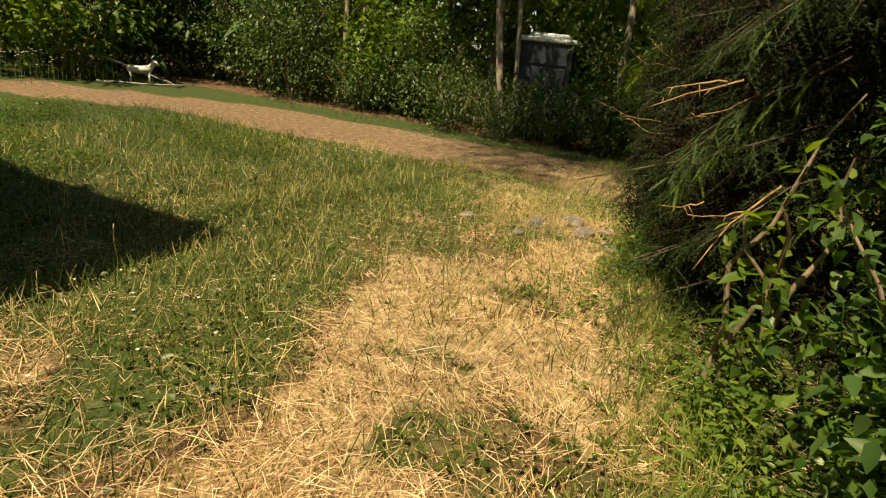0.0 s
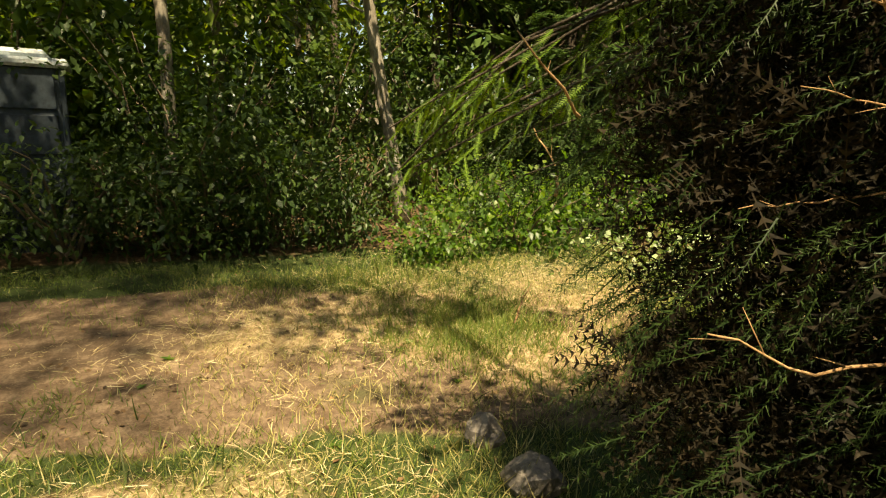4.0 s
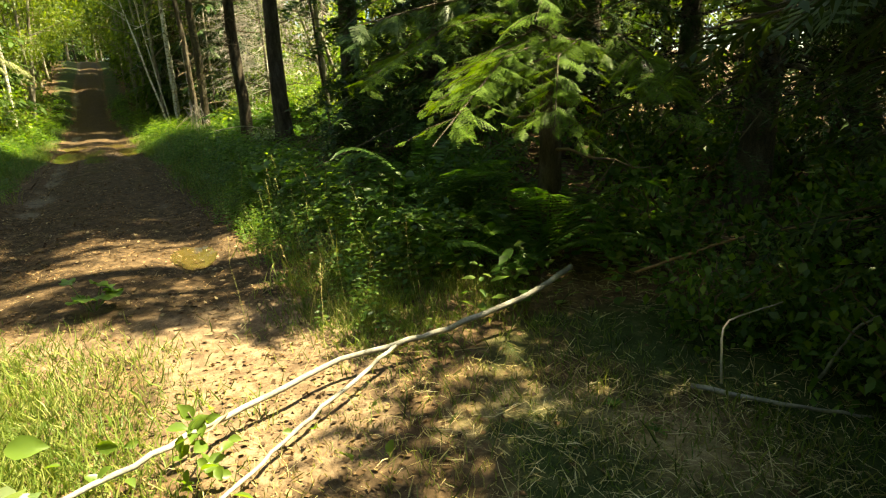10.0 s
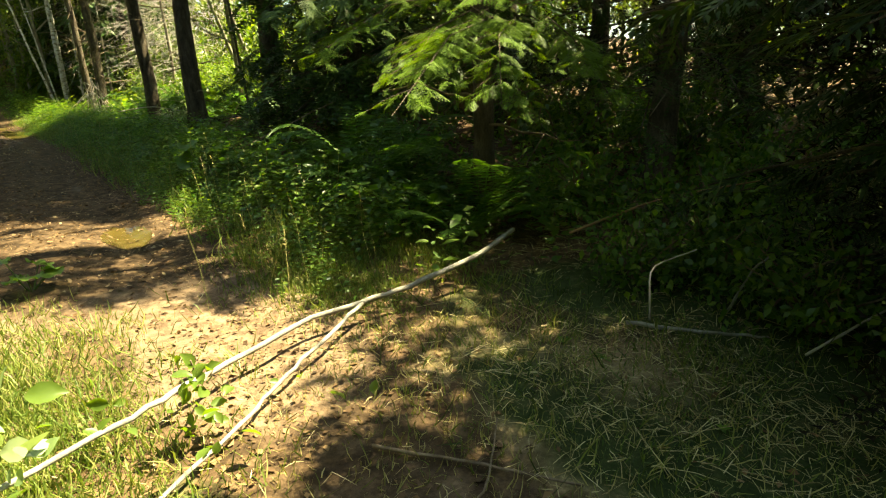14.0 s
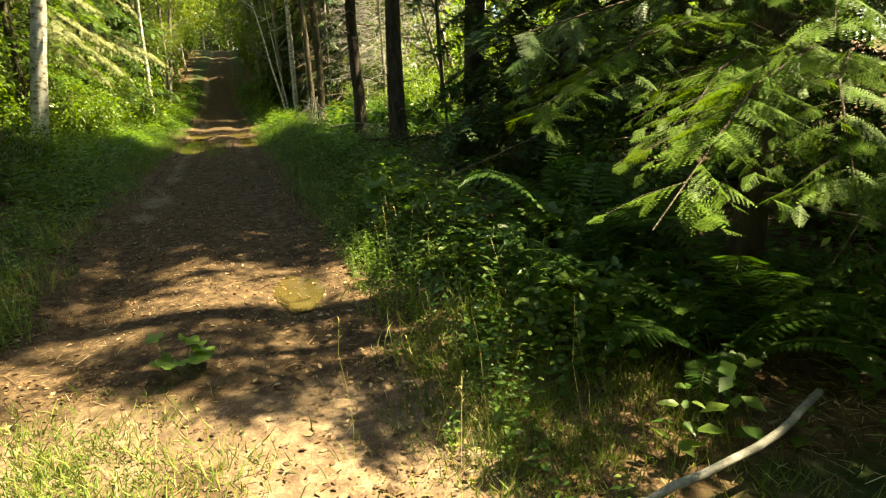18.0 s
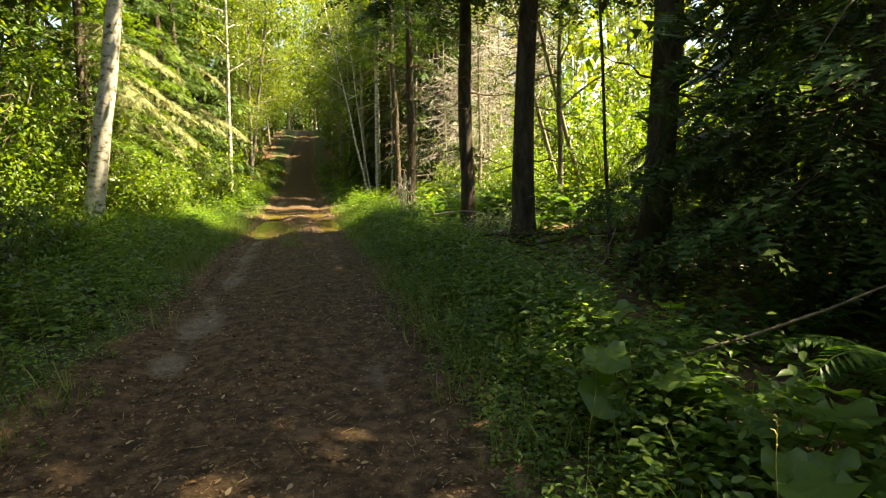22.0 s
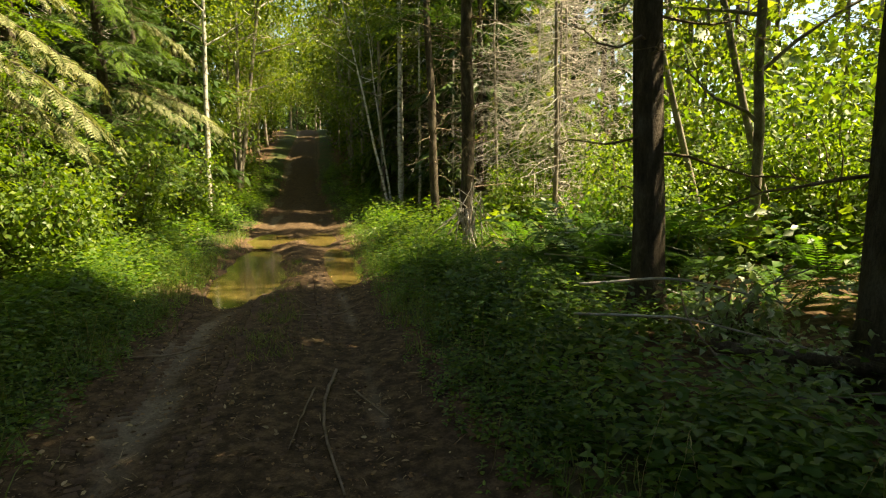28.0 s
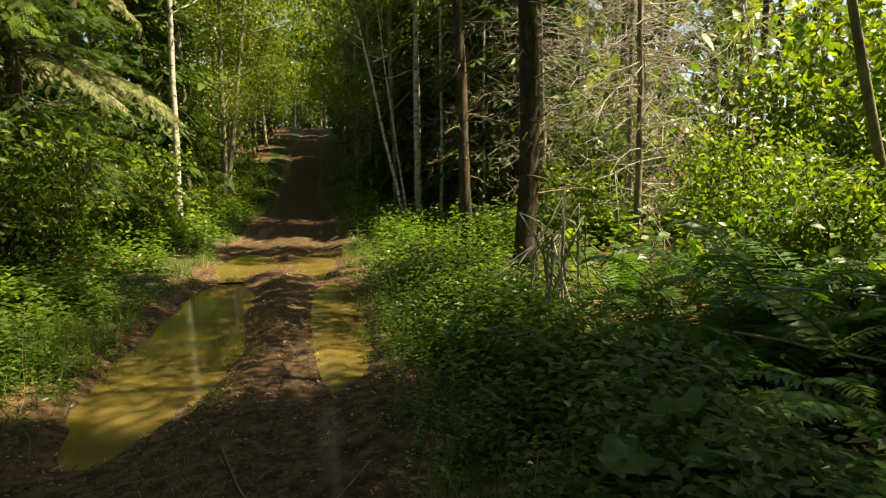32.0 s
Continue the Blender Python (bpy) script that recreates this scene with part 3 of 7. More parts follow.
def build_puddle(cx, cy, rx, ry, dep):
    x0 = cx + float(track_x(cy))
    gx, gy = np.meshgrid(np.linspace(-1.5 * rx, 1.5 * rx, 5) + x0, np.linspace(-1.4 * ry, 1.4 * ry, 9) + cy)
    base = float(np.median(height(np.array([x0, x0, x0]), np.array([cy - 0.3 * ry, cy, cy + 0.3 * ry]), False))) + dep * (0.68 if ry > 1 else 0.30)
    if ry < 1:
        base = float(np.percentile(height(gx, gy), 30))
    a = np.arange(28) * 2 * math.pi / 28
    wob = 1.42 + 0.1 * np.sin(3 * a + cy) + 0.06 * np.sin(5 * a + cx)
    v = np.stack([x0 + rx * wob * np.cos(a), cy + ry * wob * np.sin(a), np.full(28, base)], -1)
    bag = Bag()
    bag.add(np.concatenate([v, [(x0, cy, base)]]), np.stack([np.arange(28), (np.arange(28) + 1) % 28, np.full(28, 28)], -1))
    return tagged(part("puddle_water", bag, M_WATER if ry > 1 else M_MUD), "still muddy brown puddle in a wheel rut of the track", "puddle", kind="structure")


for _p in PUDDLES:
    (build_puddle if _p[3] > 1 else build_wet_mud)(*_p)

# ---- trees ----
def at_ground(x, y, sink=0.04):
    return Vector((x, y, float(height(x, y)) - sink))


def trunk_bag(h, r, lean=(0, 0), seed=0, sides=12, flare=1.5, top=0.25):
    g = rng(seed)
    n = 14
    u = np.linspace(0, 1, n) ** 1.3
    wob = np.cumsum(g.normal(0, 0.012 * h / 8, (n, 2)), axis=0)
    p = np.stack([lean[0] * u * h + wob[:, 0], lean[1] * u * h + wob[:, 1], u * h], -1)
    p[0, :2] = 0
    rad = r * (1 - (1 - top) * u) * (1 + (flare - 1) * np.exp(-u * h / 0.25))
    bag = Bag()
    tube(bag, p, rad, sides, 0.16, seed)
    return bag, p


def bough(needles, wood, root, tip, n_side, side_len, sub, twig, twig_len, g, sag=0.15, flat=0.25, hang=0.25, thick=0.55):
    """A conifer bough: a sagging limb, side shoots in a flat fan, and needle twigs on them."""
    root, tip = np.asarray(root, float), np.asarray(tip, float)
    ln = np.linalg.norm(tip - root)
    spine = bend(root, tip, 7, 0.02 * ln, g, -sag * ln * 0.3)
    tube(wood, spine[::2], np.linspace((0.012 + 0.008 * ln) * thick, 0.003, 4), 4 if thick < 1 else 3, cap=False)
    u = np.sort(g.uniform(0.18, 0.98, n_side))
    base = np.stack([np.interp(u, np.linspace(0, 1, 7), spine[:, k]) for k in range(3)], -1)
    fwd = unit(tip - root)
    side = unit(np.cross(fwd, (0, 0, 1.0)))
    sg = np.where(np.arange(n_side) % 2 == 0, 1.0, -1.0)[:, None]
    d = unit(fwd * g.uniform(0.55, 1.1, (n_side, 1)) + side * sg * g.uniform(0.7, 1.1, (n_side, 1)) + g.normal(0, flat * 0.5, (n_side, 3)) - np.array([0, 0, hang]))
    sl = side_len * ln * (1.08 - 0.75 * u) * g.uniform(0.6, 1.15, n_side) + twig_len * 0.5
    ps, ds, ls = [base + d * (sl * 0.0)[:, None]], [d], [np.minimum(sl, twig_len * 1.6)]
    for k in range(sub):
        w = (k + g.uniform(0.2, 1.0, n_side)) / sub
        p = base + d * (sl * w)[:, None]
        p[:, 2] -= hang * 0.5 * sl * w * w
        sgn = np.where(k % 2 == 0, 1.0, -1.0)
        perp = unit(np.cross(d, (0, 0, 1.0)))
        dd = unit(d * g.uniform(0.6, 1.0, (n_side, 1)) + perp * sgn * g.uniform(0.4, 0.9, (n_side, 1)) + g.normal(0, flat, (n_side, 3)) - np.array([0, 0, hang * 1.3]))
        ps.append(p), ds.append(dd), ls.append(twig_len * g.uniform(0.6, 1.25, n_side) * (1.1 - 0.4 * w))
    p, dd, ll = np.concatenate(ps), np.concatenate(ds), np.concatenate(ls)
    scatter(needles, twig, p, frames(dd, g.normal(0, 0.35, len(p))), ll)
    if len(twig[1]) > 12:
        for i in range(0, n_side, 2):
            tube(wood, [base[i], base[i] + d[i] * sl[i] * 0.5, base[i] + d[i] * sl[i] - np.array([0, 0, hang * 0.5 * sl[i]])], [0.0024, 0.0018, 0.001], 3, cap=False)


def conifer(name, x, y, h, r, seed, label, reach=2.0, low=1.5, whorls=22, per=5, n_side=12, sub=5, twig=TWIG_FAR, twig_len=0.22,
            droop=0.35, lean=(0, 0), mat=None, stubs=10, skip=None, group="", squeeze=1.0, fine=None, fine_twig=TWIG_BRISTLE, fill=0, fill_top=1.0):
    """A conifer with its trunk, a crown of boughs and dead lower limbs."""
    g = rng(seed)
    base = at_ground(x, y)
    tree = new(name)
    tree.matrix_basis = Matrix.Translation(base)
    tagged(tree, label, "tree", group)
    tb, pts = trunk_bag(h, r, lean, seed)
    part("trunk", tb, M_BARK, tree, smooth=True)
    needles, wood, dead = Bag(), Bag(), Bag()
    us = np.linspace(0, 1, len(pts)) ** 1.3 * h
    for i in range(whorls):
        z = low + (h * 0.985 - low) * ((i + g.uniform(0, 0.7)) / whorls) ** squeeze
        f = (z - low) / (h - low)
        ln = reach * (1 - f) ** 0.75 * (0.55 + 0.45 * min(1, f * 6 + 0.45)) + 0.15
        c = np.array([np.interp(z, us, pts[:, 0]), np.interp(z, us, pts[:, 1]), z])
        for k in range(per):
            a = (k + g.uniform(0, 0.9)) / per * 2 * math.pi + i * 1.9
            l2 = ln * g.uniform(0.7, 1.15)
            dz = l2 * (0.25 * f - droop * (1 - f) * g.uniform(0.5, 1.2))
            tip = c + np.array([math.cos(a) * l2, math.sin(a) * l2, dz])
            if skip and skip(tip[0] + base.x, tip[1] + base.y, tip[2] + base.z):
                continue
            if fine and fine(tip[0] + base.x, tip[1] + base.y, tip[2] + base.z):
                bough(needles, wood, c, tip, 16, 0.36, 5, fine_twig, 0.17, g, flat=0.5, hang=0.5)
            else:
                bough(needles, wood, c, tip, n_side, 0.36, sub, twig, twig_len, g)
    # dark twigs packed inside the crown, their colour standing in for its shade
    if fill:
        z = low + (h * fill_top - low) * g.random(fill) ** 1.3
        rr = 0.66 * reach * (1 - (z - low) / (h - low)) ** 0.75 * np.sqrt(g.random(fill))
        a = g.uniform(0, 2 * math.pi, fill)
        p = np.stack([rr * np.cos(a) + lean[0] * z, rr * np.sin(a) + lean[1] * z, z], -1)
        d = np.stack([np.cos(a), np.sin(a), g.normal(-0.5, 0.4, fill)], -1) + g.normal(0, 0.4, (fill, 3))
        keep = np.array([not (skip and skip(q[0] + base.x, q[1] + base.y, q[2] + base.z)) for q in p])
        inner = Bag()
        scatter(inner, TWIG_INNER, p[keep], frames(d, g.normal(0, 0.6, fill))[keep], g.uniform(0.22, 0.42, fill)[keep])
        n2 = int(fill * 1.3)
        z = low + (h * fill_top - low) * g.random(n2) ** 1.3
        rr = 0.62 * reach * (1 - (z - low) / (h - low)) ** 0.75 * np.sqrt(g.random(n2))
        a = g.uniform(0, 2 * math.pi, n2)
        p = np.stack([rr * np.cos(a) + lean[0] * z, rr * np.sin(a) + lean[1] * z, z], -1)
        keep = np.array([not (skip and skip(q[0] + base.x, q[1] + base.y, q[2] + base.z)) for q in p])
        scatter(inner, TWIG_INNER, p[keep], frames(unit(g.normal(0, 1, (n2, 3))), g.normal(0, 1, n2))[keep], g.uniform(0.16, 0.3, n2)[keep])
        tagged(part("inner_needles", inner, M_DEAD_SHADED, tree), "dead brown needles, near black for the shade inside the crown", kind="stuff")
    for _ in range(stubs):
        z = g.uniform(0.8, max(low * 1.5, 2.5))
        a, l2 = g.uniform(0, 6.28), g.uniform(0.4, 1.5)
        tip = np.array([math.cos(a) * l2, math.sin(a) * l2, z + g.uniform(-0.4, 0.3)])
        if skip and skip(tip[0] + base.x, tip[1] + base.y, tip[2] + base.z):
            continue
        q = bend((0, 0, z), tip, 6, 0.05, g)
        tube(dead, q, np.linspace(0.016, 0.004, 6), 4, cap=False)
        for s in range(3):
            b0 = q[2 + s]
            tube(dead, [b0, b0 + g.normal(0, 0.16, 3) + (tip - (0, 0, z)) * 0.15], [0.006, 0.002], 3, cap=False)
    tagged(part("crown", needles, mat or M_NEEDLE, tree), kind="stuff")
    tagged(part("branchwork", wood, M_BARK, tree), kind="stuff")
    if dead.n:
        tagged(part("dead_brushwood", dead, M_TWIG, tree), kind="stuff")
    return tree


def leaf_cloud(bag, centres, radii, n, size, g, template=LEAF2, flat=0.55, cut=None):
    """Leaves in shells of irregular clumps."""
    c, r = np.asarray(centres, float), np.asarray(radii, float)
    w = r ** 2 / np.sum(r ** 2)
    k = g.choice(len(c), n, p=w)
    d = unit(g.normal(0, 1, (n, 3)))
    rr = r[k] * (0.35 + 0.65 * g.random(n) ** 0.45)
    p = c[k] + d * rr[:, None] * np.array([1, 1, 0.75])
    if cut is not None:
        keep = cut(p)
        p, d, k = p[keep], d[keep], k[keep]
    look_dir = unit(d * 0.7 + g.normal(0, 0.6, p.shape) - np.array([0, 0, 0.35]))
    scatter(bag, template, p, frames(look_dir, g.normal(0, flat, len(p))), size * g.uniform(0.6, 1.35, len(p)))


def broadleaf(name, x, y, h, r, seed, label, crown_r=2.0, crown_z=0.55, leaves=5000, size=0.11, lean=(0, 0), bark=None, mat=None, limbs=9, top=0.3, group="", clumps=5):
    """A broad-leaved tree: leaning trunk, forking limbs, leaf clumps with gaps between them."""
    g = rng(seed)
    tree = new(name)
    tree.matrix_basis = Matrix.Translation(at_ground(x, y))
    tagged(tree, label, "tree", group)
    tb, pts = trunk_bag(h, r, lean, seed, 10, 1.35, top)
    part("trunk", tb, bark or M_ALDER, tree, smooth=True)
    wood, leaf = Bag(), Bag()
    us = np.linspace(0, 1, len(pts)) ** 1.3 * h
    cs, rs = [], []
    for i in range(limbs):
        z = h * (crown_z + (1.0 - crown_z) * (i + g.uniform(0, 0.8)) / limbs)
        z = min(z, h * 0.98)
        c = np.array([np.interp(z, us, pts[:, 0]), np.interp(z, us, pts[:, 1]), z])
        a = i * 2.4 + g.uniform(-0.5, 0.5)
        ln = crown_r * g.uniform(0.6, 1.1) * (1.1 - 0.5 * (z / h - crown_z) / (1.01 - crown_z))
        tip = c + np.array([math.cos(a) * ln, math.sin(a) * ln, ln * g.uniform(0.1, 0.8)])
        q = bend(c, tip, 6, 0.06, g)
        tube(wood, q, np.linspace(r * 0.3 + 0.01, 0.006, 6), 5, cap=False)
        for s in range(clumps):
            b0 = q[g.integers(2, 6)]
            t2 = b0 + g.normal(0, 0.35, 3) * crown_r * 0.5 + (0, 0, 0.1)
            tube(wood, bend(b0, t2, 4, 0.03, g), np.linspace(0.012, 0.003, 4), 3, cap=False)
            cs.append(t2), rs.append(crown_r * g.uniform(0.16, 0.34))
    leaf_cloud(leaf, cs, rs, leaves, size, g)
    tagged(part("crown", leaf, mat or M_CANOPY, tree), kind="stuff")
    tagged(part("branchwork", wood, bark or M_ALDER, tree), kind="stuff")
    return tree


# the camera keeps a clear way: no branch tip comes nearer than this
WAY = np.array([(x, y, z) for _, x, y, z, _, _, _ in PATH])


def in_the_way(x, y, z, gap=0.75):
    d = np.sqrt(((WAY[:, :2] - (x, y)) ** 2).sum(1) + (0.7 * (WAY[:, 2] - z)) ** 2)
    return bool(d.min() < gap)


def skirt_gap(x, y, z):
    """On its shaded side, over the track, the corner spruce carries no low boughs."""
    return in_the_way(x, y, z, 0.6) or (z < 1.35 and (y > 2.2 or x < 1.9) and x < 3.4)


# the spruce at the corner of the lawn, its skirt down to the ground, in shade-toned needles
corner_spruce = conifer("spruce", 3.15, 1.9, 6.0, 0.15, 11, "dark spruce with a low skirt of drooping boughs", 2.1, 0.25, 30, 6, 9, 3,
                        SPRAY_LITE, 0.28, 0.42, stubs=16, skip=skirt_gap, squeeze=1.4, fine=lambda x, y, z: y < 1.7 and z < 2.9, fill=2600, fill_top=0.55, mat=M_NEEDLE_SHADE)
# unseen crown above the yard, added to dapple the ground
broadleaf("maple", 3.5, 1.3, 8.6, 0.05, 10, "unseen slender maple over the yard, added for dappled shade", 1.5, 0.72, 1000, 0.12, (-0.10, -0.20), None, None, limbs=9)
# the young hemlock over the fallen branch
hemlock = conifer("hemlock", 3.5, 5.7, 7.4, 0.10, 12, "young hemlock with fresh drooping green sprays", 1.6, 1.6, 15, 4, 8, 3, SPRAY_LITE, 0.24, 0.25,
                  stubs=4, skip=in_the_way, fine=lambda x, y, z: y < 5.9 and z < 2.8, fine_twig=SPRAY)
# spruces along the verge
conifer("spruce", 4.45, 12.7, 19.0, 0.19, 13, "tall dark spruce with drooping boughs beside the track", 2.3, 1.4, 26, 6, 11, 4, SPRAY_LITE, 0.27, 0.55, stubs=14, squeeze=1.9, skip=lambda x, y, z: z < 4.2 and (y > 12.6 or x < 3.2))
conifer("spruce", 4.0, 15.7, 15.0, 0.19, 14, "tall spruce with a bare scaly trunk and dead lower limbs", 2.6, 5.0, 23, 5, 11, 4, TWIG_COMB, 0.44, 0.3, stubs=34)
conifer("spruce", 3.6, 17.75, 14.0, 0.155, 15, "tall spruce with a bare scaly trunk and dead lower limbs", 2.6, 5.0, 23, 5, 11, 4, TWIG_COMB, 0.44, 0.3, stubs=34)
conifer("spruce", 3.6, 24.4, 18.0, 0.15, 16, "straight spruce with many bare dead limbs", 2.3, 5.6, 16, 5, 9, 4, TWIG_COMB, 0.40, 0.3, stubs=46)
conifer("spruce", 4.0, 29.2, 17.0, 0.13, 17, "slim mossy spruce beside the track", 1.7, 5.6, 12, 5, 9, 4, TWIG_COMB, 0.34, 0.3, stubs=40)
conifer("spruce", 5.6, 5.2, 6.9, 0.17, 18, "leaning dark spruce in the shade behind brambles", 2.6, 1.3, 18, 5, 12, 5, TWIG_INNER, 0.26, 0.35, lean=(0.10, -0.03), stubs=14, squeeze=1.3, fill=1200)
conifer("spruce", 6.4, 8.6, 23.0, 0.17, 19, "dark spruce in the thicket", 2.4, 1.3, 22, 5, 10, 4, TWIG_COMB, 0.3, 0.45, stubs=14, squeeze=1.8)
conifer("spruce", 5.0, 10.3, 20.0, 0.13, 22, "dark spruce with low boughs in the thicket", 2.2, 1.2, 26, 6, 12, 4, TWIG_COMB, 0.28, 0.55, stubs=14, squeeze=1.9)
for _k, (_x, _y) in enumerate([(-5.0, 25.4), (-4.6, 32.0)]):
    conifer("spruce", _x, _y, 15.0, 0.14, 25 + _k, "dark spruce with drooping boughs down to the bank", 1.8, 0.9, 20, 5, 10, 4, TWIG_COMB, 0.30, 0.45, stubs=8, squeeze=1.3, mat=M_NEEDLE)
# an added tree that keeps the sun off the brambles
conifer("spruce", 7.4, 3.3, 9.3, 0.14, 36, "dark spruce behind the hazels, added to shade the thicket", 2.0, 0.8, 20, 5, 9, 4, TWIG_FAR, 0.36, 0.35, stubs=4, squeeze=1.2, skip=lambda x, y, z: in_the_way(x, y, z, 1.6))
# unseen high crowns, added to keep the sun off the left verge
for _k, (_x, _y) in enumerate([(7.6, 9.4), (8.6, 11.4)]):
    conifer("spruce", _x, _y, 31.0, 0.22, 36 + _k, "very tall spruce in the thicket, its high crown added for shade", 3.3, 14.5, 25, 5, 13, 4, TWIG_FAR, 0.6, 0.3, stubs=8)
conifer("spruce", 6.9, 6.9, 9.5, 0.14, 29, "dark spruce deep in the thicket", 2.1, 3.0, 18, 5, 9, 4, TWIG_COMB, 0.32, 0.35, stubs=10)
# another added crown, to shade the right verge and the track
conifer("spruce", 10.6, 17.9, 22.0, 0.18, 44, "very tall spruce behind the glade, its thin high crown added for shade", 2.0, 12.5, 12, 4, 10, 4, TWIG_FAR, 0.5, 0.3, stubs=8)
# unseen as well: its crown is there to darken the far verge
conifer("spruce", 8.3, 5.4, 32.0, 0.22, 46, "very tall spruce in the thicket, its high crown added for shade", 2.4, 20.0, 15, 5, 11, 4, TWIG_FAR, 0.6, 0.3, stubs=8)
# across the track
conifer("spruce", -4.33, 15.96, 16.0, 0.13, 47, "dark spruce pole with a leaning foot on the verge", 1.7, 5.2, 14, 5, 8, 4, TWIG_COMB, 0.36, 0.3, lean=(-0.03, 0.0), stubs=30)
conifer("spruce", -4.85, 13.23, 17.0, 0.14, 48, "dark spruce pole at the edge of the plantation", 1.7, 5.0, 14, 5, 8, 4, TWIG_COMB, 0.36, 0.3, stubs=30)
conifer("fir", -5.4, 5.4, 7.5, 0.13, 20, "young fir with green boughs at the edge of the wood", 1.8, 0.9, 22, 6, 10, 5, TWIG_COMB, 0.26, 0.25, mat=M_NEEDLE, stubs=2, squeeze=1.3)
broadleaf("alder", -4.0, 19.4, 11.0, 0.19, 31, "pale mossy alder leaning over the track", 2.4, 0.45, 5200, 0.12, (0.19, -0.12), M_WHITE_BARK)
broadleaf("alder", -5.7, 2.2, 9.0, 0.12, 32, "slim leaning alder with grey scaly bark", 2.2, 0.4, 6000, 0.11, (-0.03, -0.17), M_ALDER)


def explicit_bough(parent, root, tip, seed, mat, n_side=30, sub=3, twig=SPRAY, twig_len=0.19, side_len=0.25, hang=0.4, sag=0.3):
    """A single bough in full needle detail, hung on its tree."""
    g = rng(seed)
    needles, wood = Bag(), Bag()
    off = np.array(parent.matrix_basis.translation)
    bough(needles, wood, np.array(root) - off, np.array(tip) - off, n_side, side_len, sub, twig, twig_len, g, sag, 0.18, hang, 0.4)
    b = tagged(part("bough", wood, M_BARK, parent), kind="stuff")
    tagged(part("needles", needles, mat, b), "flat needles, toned light or dark for the bough", kind="stuff")


# sprays of the hemlock, sunlight painted pale into them, in flat layers with drooping tips
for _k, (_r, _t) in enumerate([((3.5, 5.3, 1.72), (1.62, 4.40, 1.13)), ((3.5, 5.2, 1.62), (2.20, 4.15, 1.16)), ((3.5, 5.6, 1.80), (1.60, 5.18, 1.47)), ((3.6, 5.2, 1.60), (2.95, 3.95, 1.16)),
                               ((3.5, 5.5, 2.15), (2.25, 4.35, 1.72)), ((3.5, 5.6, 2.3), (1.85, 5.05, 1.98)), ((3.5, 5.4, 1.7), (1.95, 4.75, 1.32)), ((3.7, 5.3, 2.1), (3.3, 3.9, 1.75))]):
    explicit_bough(hemlock, _r, _t, 400 + _k, M_NEEDLE_SUNLIT, 28, 4, SPRAY, 0.14, 0.30, 0.2, 0.5)
# boughs of the corner spruce that hang out over the way, in shade-toned needles
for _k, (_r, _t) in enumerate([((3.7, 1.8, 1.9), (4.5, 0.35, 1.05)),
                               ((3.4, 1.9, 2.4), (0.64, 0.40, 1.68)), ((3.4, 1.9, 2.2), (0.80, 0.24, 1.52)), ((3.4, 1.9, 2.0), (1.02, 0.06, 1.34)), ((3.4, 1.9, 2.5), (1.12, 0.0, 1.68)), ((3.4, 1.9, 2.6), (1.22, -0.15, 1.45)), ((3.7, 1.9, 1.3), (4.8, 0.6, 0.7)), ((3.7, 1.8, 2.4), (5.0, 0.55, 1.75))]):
    explicit_bough(corner_spruce, _r, _t, 420 + _k, M_NEEDLE_SHADE, 34, 6, TWIG_BRUSH, 0.17, 0.3, 0.55)
# lit boughs of the same spruce: the sunshine lies in the paler needles
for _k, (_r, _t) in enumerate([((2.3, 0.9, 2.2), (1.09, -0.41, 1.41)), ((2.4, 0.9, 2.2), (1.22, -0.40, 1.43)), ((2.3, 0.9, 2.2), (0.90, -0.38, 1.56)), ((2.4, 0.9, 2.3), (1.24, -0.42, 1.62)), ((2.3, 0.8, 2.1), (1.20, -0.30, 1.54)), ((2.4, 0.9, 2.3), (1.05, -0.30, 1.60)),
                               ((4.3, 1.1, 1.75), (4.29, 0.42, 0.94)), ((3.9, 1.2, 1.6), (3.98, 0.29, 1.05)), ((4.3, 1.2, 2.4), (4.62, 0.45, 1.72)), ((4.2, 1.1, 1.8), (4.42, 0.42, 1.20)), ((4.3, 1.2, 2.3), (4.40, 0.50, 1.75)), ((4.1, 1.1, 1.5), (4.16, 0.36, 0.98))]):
    explicit_bough(corner_spruce, _r, _t, 460 + _k, M_NEEDLE_SUNLIT if _k < 7 or _k == 8 else M_NEEDLE, 15, 3, TWIG_FRESH, 0.13 if _k < 6 else 0.15, 0.17, 0.6, 0.2)

# tall alders at the wood's edge, their crowns over the track, in the shaded leaf colour
for _k, (_x, _y, _h, _r, _l) in enumerate([(-4.8, -1.2, 11.5, 0.085, (0.04, -0.02)), (-4.4, -3.5, 12.0, 0.085, (0.04, -0.13)), (-4.35, -3.25, 11.0, 0.06, (0.03, -0.07)), (-5.2, -8.2, 11.5, 0.08, (0.05, 0.0))]):
    broadleaf("alder", _x, _y, _h, _r, 33 + _k, "tall alder at the edge of the wood", 3.4, 0.36, 5600, 0.15, _l, M_ALDER, M_LEAF_SHADED, limbs=12)
for _k, (_x, _y, _h, _l) in enumerate([(-2.7, 40.5, 15.0, (0.13, 0.0)), (3.0, 46.0, 16.0, (-0.12, 0.0)), (-2.8, 53.0, 15.0, (0.12, 0.0))]):
    broadleaf("alder", _x, _y, _h, 0.11, 90 + _k, "tall alder arching over the track", 3.6, 0.4, 5200, 0.19, _l, M_ALDER, limbs=13)
